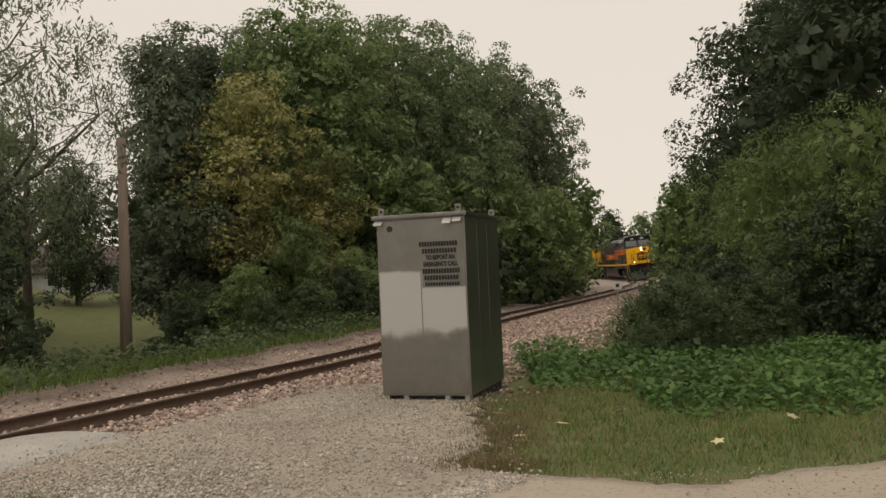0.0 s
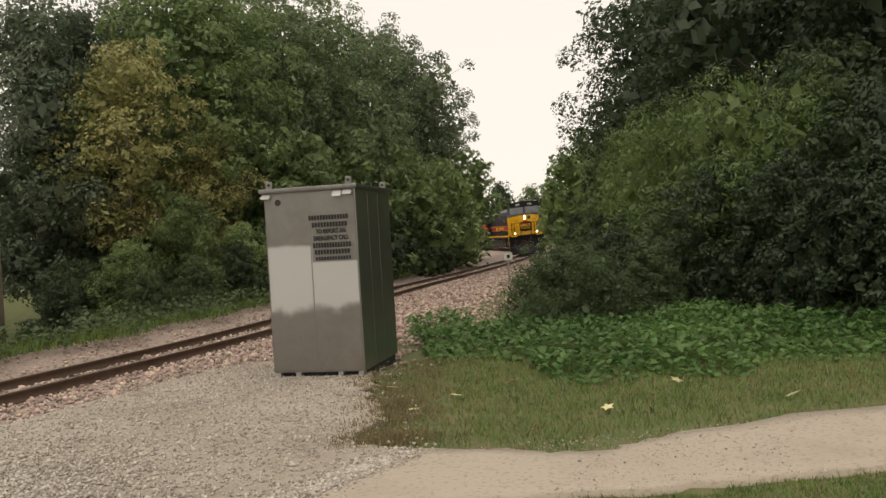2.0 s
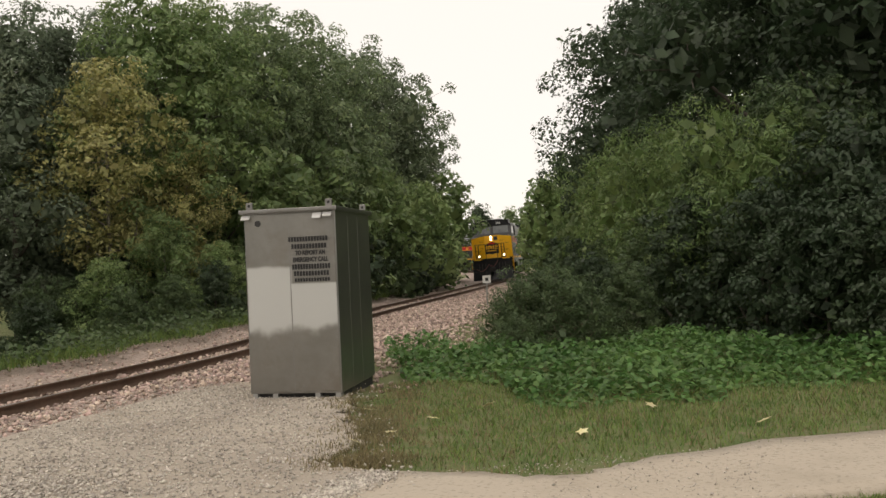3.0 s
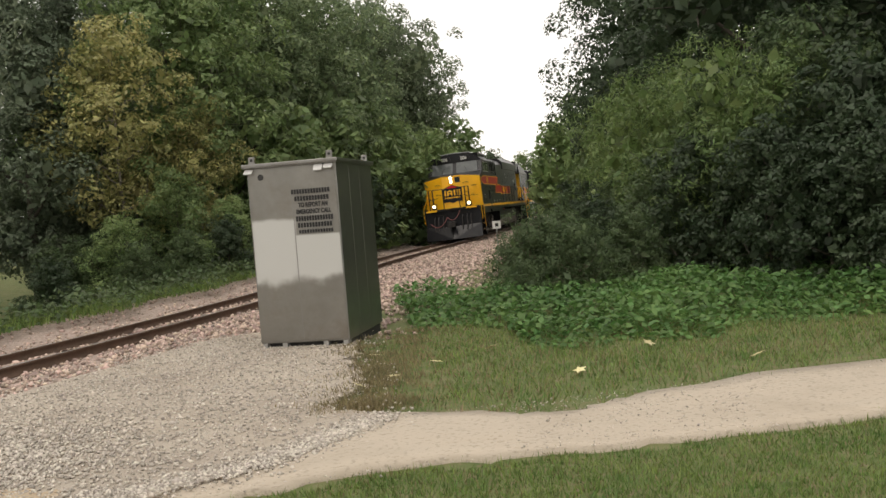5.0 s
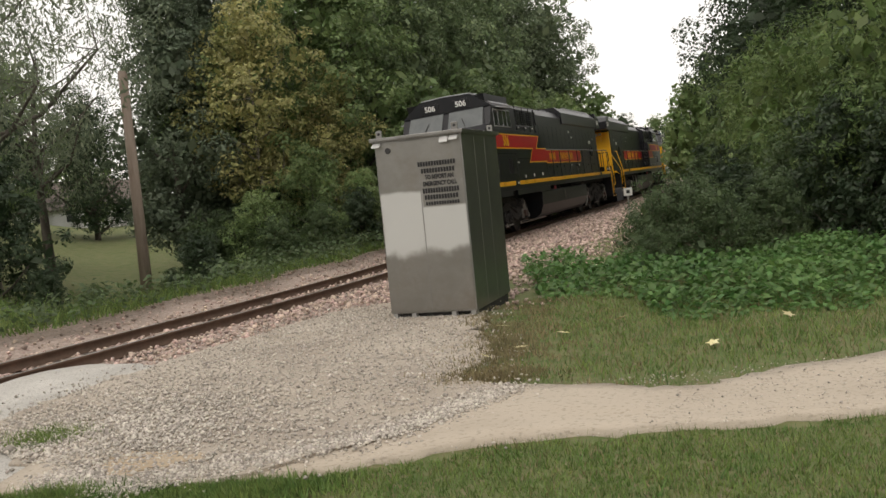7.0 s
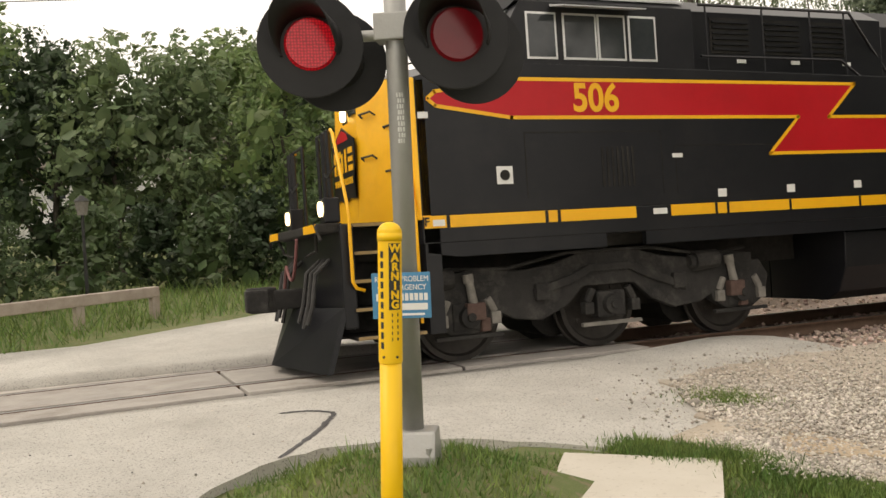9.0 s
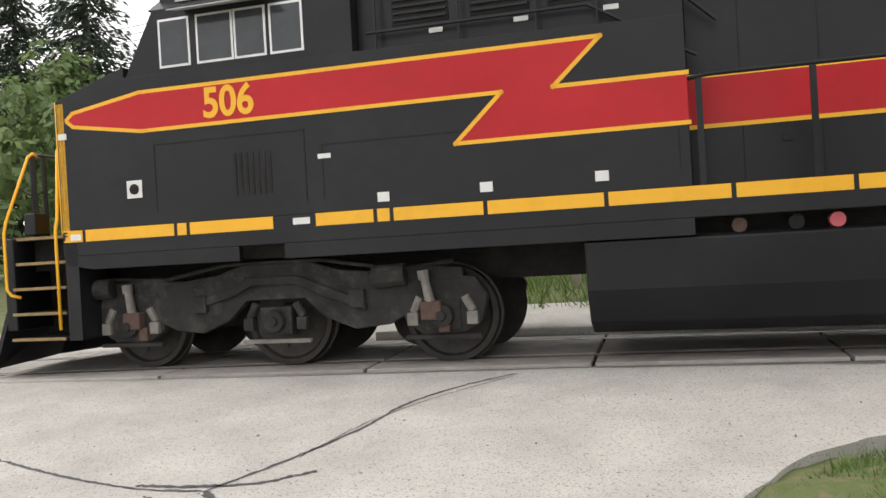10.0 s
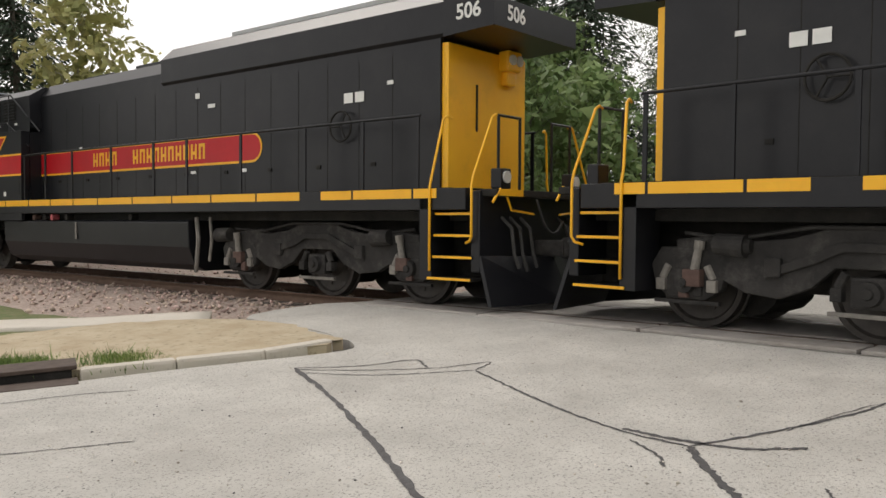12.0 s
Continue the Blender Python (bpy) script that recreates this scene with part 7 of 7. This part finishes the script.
        bm = bmesh.new()
        tube(bm, [(-13.72, 1.3 * s, 1.3), (-13.85, 1.35 * s, 0.9), (-13.8, 1.35 * s, 0.5), (-13.7, 1.3 * s, 0.3)], 0.04, 7)
        tube(bm, [(-14.0, 1.2 * s, 1.3), (-14.12, 1.25 * s, 0.9), (-14.05, 1.25 * s, 0.5)], 0.03, 7)
        part("drain_pipe", bm, M["pale"], L)
    # deck over everything, frame beneath
    bm = bmesh.new()
    bx(bm, -20.3, 0.9, -1.1, 1.1, 1.25, 1.68)
    part("underframe", bm, M["under"], L)
    bm = bmesh.new()
    bx(bm, -19.9, 0.6, -0.5, 0.5, 0.88, 1.25)
    part("centre_sill", bm, M["under"], L)
    bm = bmesh.new()
    bx(bm, -7.1, -0.9, -1.29, 1.29, 1.7, 3.4)
    part("cab_floor_block", bm, M["black"], L)
    # yellow nose: flat centre and two raked facets, sloping black top
    ring0 = [(0.42, -0.5), (0.42, 0.5), (0.04, 1.47), (0.0, 1.5), (-0.12, 1.5), (-0.12, -1.5), (0.0, -1.5), (0.04, -1.47)]
    tops = [3.36, 3.36, 3.22, 3.2, 3.2, 3.2, 3.2, 3.22]
    bm = bmesh.new()
    a = [bm.verts.new((x, y, 1.66)) for x, y in ring0]
    b = [bm.verts.new((x - (0.06 if x > 0.3 else 0), y, z)) for (x, y), z in zip(ring0, tops)]
    for i in range(8):
        bm.faces.new((a[i], a[(i + 1) % 8], b[(i + 1) % 8], b[i]))
    bm.faces.new(a[::-1])
    bm.faces.new(b)
    bmesh.ops.triangulate(bm, faces=[f for f in bm.faces if len(f.verts) > 4])
    nose = part("nose", bm, M["yellow"], L, "yellow wide nose", bevel=0.015)
    bm = bmesh.new()
    c0 = [(0.34, -0.5, 3.37), (0.34, 0.5, 3.37), (0.0, 1.48, 3.22), (-0.95, 1.45, 3.52), (-0.95, -1.45, 3.52), (0.0, -1.48, 3.22)]
    top = [bm.verts.new(p) for p in c0]
    low = [bm.verts.new((p[0], p[1], 3.0)) for p in c0]
    for i in range(6):
        bm.faces.new((top[i], low[i], low[(i + 1) % 6], top[(i + 1) % 6]))
    bmesh.ops.triangulate(bm, faces=[bm.faces.new(top), bm.faces.new(low[::-1])])
    part("nose_top", bm, M["black"], L, "black sloping nose top")
    # windshields and number boards
    for sgn in (1, -1):
        bm = bmesh.new()
        q = [(-0.93, 0.1, 3.5), (-0.93, 1.25, 3.5), (-1.33, 1.22, 4.12), (-1.33, 0.1, 4.12)]
        v = [bm.verts.new((x, y * sgn, z)) for x, y, z in q]
        w = [bm.verts.new((x - 0.05, y * sgn, z)) for x, y, z in q]
        for i in range(4):
            bm.faces.new((v[i], v[(i + 1) % 4], w[(i + 1) % 4], w[i]))
        bm.faces.new(v)
        bm.faces.new(w[::-1])
        ws = part("windshield", bm, M["windshield"], L, "wide cab windshield")
        bm = bmesh.new()
        tube(bm, [(-0.92, 0.7 * sgn, 3.5), (-1.12, 0.55 * sgn, 3.85)], 0.012, 5)
        part("wiper", bm, M["ink"], ws)
        bm = bmesh.new()
        bx(bm, -1.6, -1.28, *sorted((0.22 * sgn, 0.82 * sgn)), 4.16, 4.44)
        nb = part("number_board", bm, M["black"], L, bevel=0.015)
        words("506", 0.24, M["white"], L, pose(-1.275, 0.52 * sgn, 4.3, 90, 0, 90), name="number", bold=0.004)
    bm = bmesh.new()
    q = [(-0.97, 3.42), (-0.97, 3.5), (-1.37, 4.14), (-1.3, 4.5), (-3.7, 4.5), (-3.7, 3.42)]
    prism_y(bm, q, -1.29, 1.29)
    part("cab_front", bm, M["black"], L)
    # doors, grab irons, headlights and emblem on the nose
    bm = bmesh.new()
    bx(bm, 0.37, 0.40, 0.19, 0.47, 2.99, 3.27)
    part("nose_window", bm, M["glass"], nose, "small dark nose window", bevel=0.03, m=pose(0, 0.02, 0))
    for z in (3.24, 3.05):
        bm = bmesh.new()
        cyl(bm, (0.36, 0.0, z), (0.42, 0.0, z), 0.078, n=20)
        part("headlight", bm, M["headlight"], nose, "lit headlight")
    bm = bmesh.new()
    bx(bm, 0.34, 0.385, -0.11, 0.11, 2.94, 3.35)
    part("headlight_box", bm, M["black"], nose, bevel=0.02)
    # shield-shaped emblem: dark field, red cap, plain yellow blocks
    bm = bmesh.new()
    sh = [(-0.5, 2.0), (-0.42, 2.15), (-0.5, 2.4), (-0.52, 2.7), (-0.3, 2.78), (0, 2.9), (0.3, 2.78), (0.52, 2.7), (0.5, 2.4), (0.42, 2.15), (0.5, 2.0), (0.2, 2.02), (0, 1.95), (-0.2, 2.02)]
    prism_x(bm, sh, 0.425, 0.435)
    bmesh.ops.triangulate(bm, faces=[f for f in bm.faces if len(f.verts) > 4])
    em = part("emblem", bm, M["black"], nose, "dark shield emblem with yellow blocks", m=pose(0, 0.02, 0))
    bm = bmesh.new()
    prism_x(bm, [(-0.28, 2.72), (-0.2, 2.8), (0, 2.86), (0.2, 2.8), (0.28, 2.72)], 0.436, 0.44)
    part("emblem_cap", bm, M["red"], em)
    bm = bmesh.new()
    for y0, y1, z0, z1 in ((-0.42, -0.34, 2.34, 2.62), (-0.28, -0.2, 2.34, 2.58), (-0.2, -0.08, 2.54, 2.62), (-0.08, 0.0, 2.34, 2.58), (-0.2, -0.08, 2.42, 2.48), (0.08, 0.16, 2.34, 2.62), (0.24, 0.44, 2.34, 2.41), (0.24, 0.44, 2.55, 2.62), (0.24, 0.44, 2.45, 2.51)):
        bx(bm, 0.436, 0.441, y0, y1, z0, z1)
    for k in range(9):
        bx(bm, 0.436, 0.441, -0.42 + k * 0.094, -0.36 + k * 0.094, 2.19, 2.27)
    part("emblem_block", bm, M["yellow"], em)
    for y, z in ((0.75, 2.95), (0.75, 2.45), (1.15, 2.75), (1.15, 2.25), (-0.75, 2.95), (-0.75, 2.45), (-1.15, 2.75), (-1.15, 2.25)):
        x = 0.42 - (abs(y) - 0.5) * 0.40
        bm = bmesh.new()
        sg = 1 if y > 0 else -1
        tube(bm, [(x + 0.02, y - 0.12 * sg, z - 0.04), (x + 0.06, y - 0.12 * sg, z), (x + 0.0, y + 0.12 * sg, z), (x - 0.06, y + 0.12 * sg, z - 0.04)], 0.013, 6)
        part("grab_iron", bm, M["ink"], nose)
    # rear yellow hood end, rear headlights
    bm = bmesh.new()
    bx(bm, -19.47, -19.34, -0.98, 0.98, 1.70, 3.84)
    rear = part("hood_end", bm, M["yellow"], L, "yellow rear hood end", bevel=0.015)
    bm = bmesh.new()
    bx(bm, -19.66, -19.45, -0.62, -0.26, 3.58, 3.9)
    bx(bm, -19.60, -19.45, -0.56, -0.32, 3.36, 3.60)
    hb = part("lamp_housing", bm, M["yellow"], rear, bevel=0.04)
    for yl in (-0.53, -0.35):
        bm = bmesh.new()
        cyl(bm, (-19.65, yl, 3.75), (-19.69, yl, 3.75), 0.08, n=16)
        part("rear_lamp", bm, M["lens"], hb)
    bm = bmesh.new()
    prism_y(bm, [(-19.44, 3.9), (-20.35, 3.95), (-20.35, 4.36), (-19.8, 4.6), (-19.44, 4.66)], -1.075, 1.075)
    part("rear_overhang", bm, M["black"], L)
    words("506", 0.3, M["white"], L, pose(-20.358, 0.55, 4.16, 90, 0, -90), bold=0.006, name="number")
    bm = bmesh.new()
    bx(bm, -19.49, -19.47, 0.3, 0.33, 2.6, 3.3)
    part("rear_rod", bm, M["under"], rear)
    # pilots, ploughs, couplers, hoses, ditch lights
    for x0, dr in ((0.86, 1), (-20.36, -1)):
        bm = bmesh.new()
        bx(bm, *sorted((x0 - 0.1 * dr, x0 + 0.05 * dr)), -1.45, 1.45, 0.55, 1.66)
        part("pilot_plate", bm, M["black"], L, bevel=0.02)
        bm = bmesh.new()
        bx(bm, *sorted((x0, x0 + 0.28 * dr)), -1.4, 1.4, 1.58, 1.68)
        part("anticlimber", bm, M["under"], L, bevel=0.02)
        for yy in (1.05, -1.05):
            bm = bmesh.new()
            bx(bm, *sorted((x0 + 0.06 * dr, x0 + 0.285 * dr)), yy - 0.28, yy + 0.28, 1.585, 1.675)
            part("anticlimber_corner", bm, M["yellow"], L, "worn orange-yellow corner", m=pose(0.004 * dr, 0, 0.003))
        bm = bmesh.new()
        for sgn in (1, -1):
            q = [(x0 + 0.06 * dr, 1.44 * sgn, 0.78), (x0 + 0.28 * dr, 1.48 * sgn, 0.1), (x0 + 0.6 * dr, 0.0, 0.1), (x0 + 0.3 * dr, 0.0, 0.74)]
            v = [bm.verts.new(p) for p in q]
            w = [bm.verts.new((p[0] - 0.06 * dr, p[1], p[2])) for p in q]
            for i in range(4):
                bm.faces.new((v[i], v[(i + 1) % 4], w[(i + 1) % 4], w[i]))
            bm.faces.new(v)
            bm.faces.new(w[::-1])
        part("snow_plough", bm, M["black"], L, "scuffed black pilot plough")
        bm = bmesh.new()
        bx(bm, *sorted((x0, x0 + 0.55 * dr)), -0.14, 0.14, 0.75, 0.98)
        bx(bm, *sorted((x0 + 0.5 * dr, x0 + 0.82 * dr)), -0.2, 0.12, 0.72, 1.02)
        bx(bm, *sorted((x0 + 0.62 * dr, x0 + 0.88 * dr)), 0.08, 0.24, 0.74, 1.0)
        part("coupler", bm, M["truck"], L, "knuckle coupler", bevel=0.03)
        for k, yy in enumerate((-0.95, -0.75, -0.5, 0.5, 0.75, 0.95)):
            bm = bmesh.new()
            tube(bm, [(x0 + 0.05 * dr, yy, 1.3), (x0 + 0.22 * dr, yy, 1.15), (x0 + 0.28 * dr, yy * 1.02, 0.8), (x0 + 0.34 * dr, yy * 0.98, 0.55 + 0.05 * (k % 2))], 0.026, 7)
            part("brake_hose", bm, M["rubber"], L)
        bm = bmesh.new()
        for ya, za, yb, zb, sag in ((0.45, 1.55, -0.25, 1.25, 0.3), (-0.25, 1.25, -1.15, 0.98, 0.32)):
            tube(bm, [(x0 + 0.3 * dr, ya + (yb - ya) * k / 10, za + (zb - za) * k / 10 - 4 * sag * (k / 10) * (1 - k / 10)) for k in range(11)], 0.02, 7)
        part("jumper_hose", bm, M["hose"] if dr > 0 else M["rubber"], L, "faded red jumper hose" if dr > 0 else "")
        for yy in (0.92, -0.92):
            bm = bmesh.new()
            bx(bm, *sorted((x0 - 0.08 * dr, x0 + 0.1 * dr)), yy - 0.12, yy + 0.12, 1.7, 1.98)
            db = part("ditch_light_box", bm, M["black"], L, bevel=0.02)
            bm = bmesh.new()
            cyl(bm, (x0 + 0.1 * dr, yy, 1.86), (x0 + 0.13 * dr, yy, 1.86), 0.085, n=16)
            part("ditch_light", bm, M["ditch"] if dr > 0 else M["lens"], db, "lit ditch light" if dr > 0 else "unlit lamp")
    # dark cages on the front platform
    for yy in (0.95, -0.95):
        bm = bmesh.new()
        for a0 in (-0.2, 0.0):
            cyl(bm, (0.86, yy + a0, 1.66), (0.86, yy + a0, 2.72), 0.03, n=6)
        tube(bm, [(0.86, yy - 0.28, 2.3), (0.88, yy, 2.2), (0.86, yy + 0.28, 2.3)], 0.012, 6)
        part("platform_guard", bm, M["black"], L, "dark railing and chain on the front platform")
    # cooling hoods and horn on the roof
    for u0, w in ((8.2, 0.5), (10.5, 0.6)):
        bm = bmesh.new()
        bx(bm, -u0 - 1.2, -u0, -w, w, 4.44, 4.55)
        part("roof_hatch", bm, M["black"], L, bevel=0.02)
    bm = bmesh.new()
    cyl(bm, (-12.4, 0, 4.3), (-12.4, 0, 4.52), 0.32, 0.28, 12)
    part("exhaust_stack", bm, M["under"], L)
    wheels = build_truck(L, AXLES[:3], False) + build_truck(L, AXLES[3:], True)
    return L, wheels


def wheels_of(thing):
    return [o for o in thing.children_recursive if o.name.startswith("wheelset")]


loco, _w = build_loco(pose(0, 0, 0))
second = copy_thing(loco, pose(0, 0, 0))
third = copy_thing(loco, pose(0, 0, 0))
tagged(second, "second black diesel locomotive coupled behind, hood end leading")
tagged(third, "third black diesel locomotive farther back in the train")
for o in second.children_recursive + third.children_recursive:
    if o.type == "MESH" and o.name.split(".")[0] in ("ditch_light", "headlight"):
        o.data = o.data.copy()
        o.data.materials[0] = M["lens"]
        o["label"] = "unlit lamp"


def build_wagon(mat_low, mat_high, label):
    W = empty("freight_wagon", pose(0, 0, 0), label, "freight wagon", "wagons of the train")
    bm = bmesh.new()
    bx(bm, -16.5, 0, -1.35, 1.35, 0.75, 1.1)
    part("well_frame", bm, M["under"], W, bevel=0.02)
    for z0, z1, mt in ((1.1, 3.6, mat_low), (3.65, 5.2, mat_high)):
        bm = bmesh.new()
        bx(bm, -14.7, -1.8, -1.22, 1.22, z0, z1)
        c = part("container", bm, M[mt], W, bevel=0.02)
        for side in (1, -1):
            for k in range(32):
                bm = bmesh.new()
                x = -14.5 + k * 0.4
                bx(bm, x, x + 0.2, *sorted((1.22 * side, 1.255 * side)), z0 + 0.12, z1 - 0.12)
                part("rib", bm, M[mt], c)
    for u in (1.6, 3.3, 13.2, 14.9):
        bm = bmesh.new()
        for s in (1, -1):
            cyl(bm, (0, 0.68 * s, 0), (0, 0.82 * s, 0), 0.45, n=24)
        cyl(bm, (0, -0.9, 0), (0, 0.9, 0), 0.08, n=10)
        w = part("wheelset", bm, M["wheel"], W)
        w.matrix_basis = pose(-u, 0, 0.45)
    for u in (2.45, 14.05):
        bm = bmesh.new()
        for s in (1, -1):
            prism_y(bm, [(-u - 1.2, 0.6), (-u - 0.5, 0.3), (-u + 0.5, 0.3), (-u + 1.2, 0.6), (-u + 0.5, 0.75), (-u - 0.5, 0.75)], *sorted((0.9 * s, 1.05 * s)))
        part("bogie_frame", bm, M["truck"], W)
    return W


wagon_a = build_wagon("contred", "contblue", "freight wagon with stacked blue and red steel containers")
wagon_b = copy_thing(wagon_a, pose(0, 0, 0))


# ---------- motion of the train ----------
NOSE_ROWS = [(0.0, 64.3), (0.5, 68.6), (1.0, 73.0), (1.5, 77.6), (2.0, 82.4), (2.5, 87.3), (3.0, 92.1), (4.0, 101.6), (5.0, 111.6), (5.5, 116.6), (6.0, 121.55), (6.5, 126.55), (7.0, 131.7), (7.5, 137.0),
             (8.0, 142.3), (8.3, 145.4), (8.5, 147.35), (9.0, 152.22), (9.5, 157.15), (10.0, 162.55), (10.5, 168.0), (11.0, 173.45), (11.5, 178.67), (12.0, 184.25)]


def nose_at(t):
    return float(np.interp(t, [r[0] for r in NOSE_ROWS], [r[1] for r in NOSE_ROWS]))


def rolling_pose(s, u1, u2, back=False):
    """The pose of a vehicle whose origin is s metres along the track and whose trucks lie u1 and u2 behind it."""
    a, b = on_line(s - u1), on_line(s - u2)
    d = (a - b) / np.linalg.norm(a - b)
    o = a + d * u1
    m = pose(o[0], o[1], bank_z(0), 0, 0, math.degrees(math.atan2(d[1], d[0]))) @ pose(0, 0, 0, BANK, 0, 0)
    if back:
        m = m @ pose(-20.0, 0, 0, 0, 0, 180)
    return m


def motions():
    times = sorted({r[0] for r in NOSE_ROWS} | {0.25 * k for k in range(49)})
    spin = [k / 15 for k in range(181)]
    train = [(loco, 0.0, 2.52, 16.85, False, 0.53), (second, 22.2, 2.52, 16.85, True, 0.53), (third, 44.4, 2.52, 16.85, False, 0.53), (wagon_a, 67.0, 2.45, 14.05, False, 0.45), (wagon_b, 84.0, 2.45, 14.05, False, 0.45)]
    for thing, lag, u1, u2, back, r in train:
        rows = []
        for t in times:
            s = nose_at(t) - lag
            rows.append((t, rolling_pose(s, u1, u2, back)))
        walk(thing, rows)
        if lag > 30:
            continue
        for w in wheels_of(thing):
            at = w.matrix_basis.translation.copy()
            sgn = -1 if back else 1
            walk(w, [(t, Matrix.Translation(at) @ pose(0, 0, 0, 0, sgn * math.degrees((nose_at(t) - 64.3) / r), 0)) for t in spin])


motions()
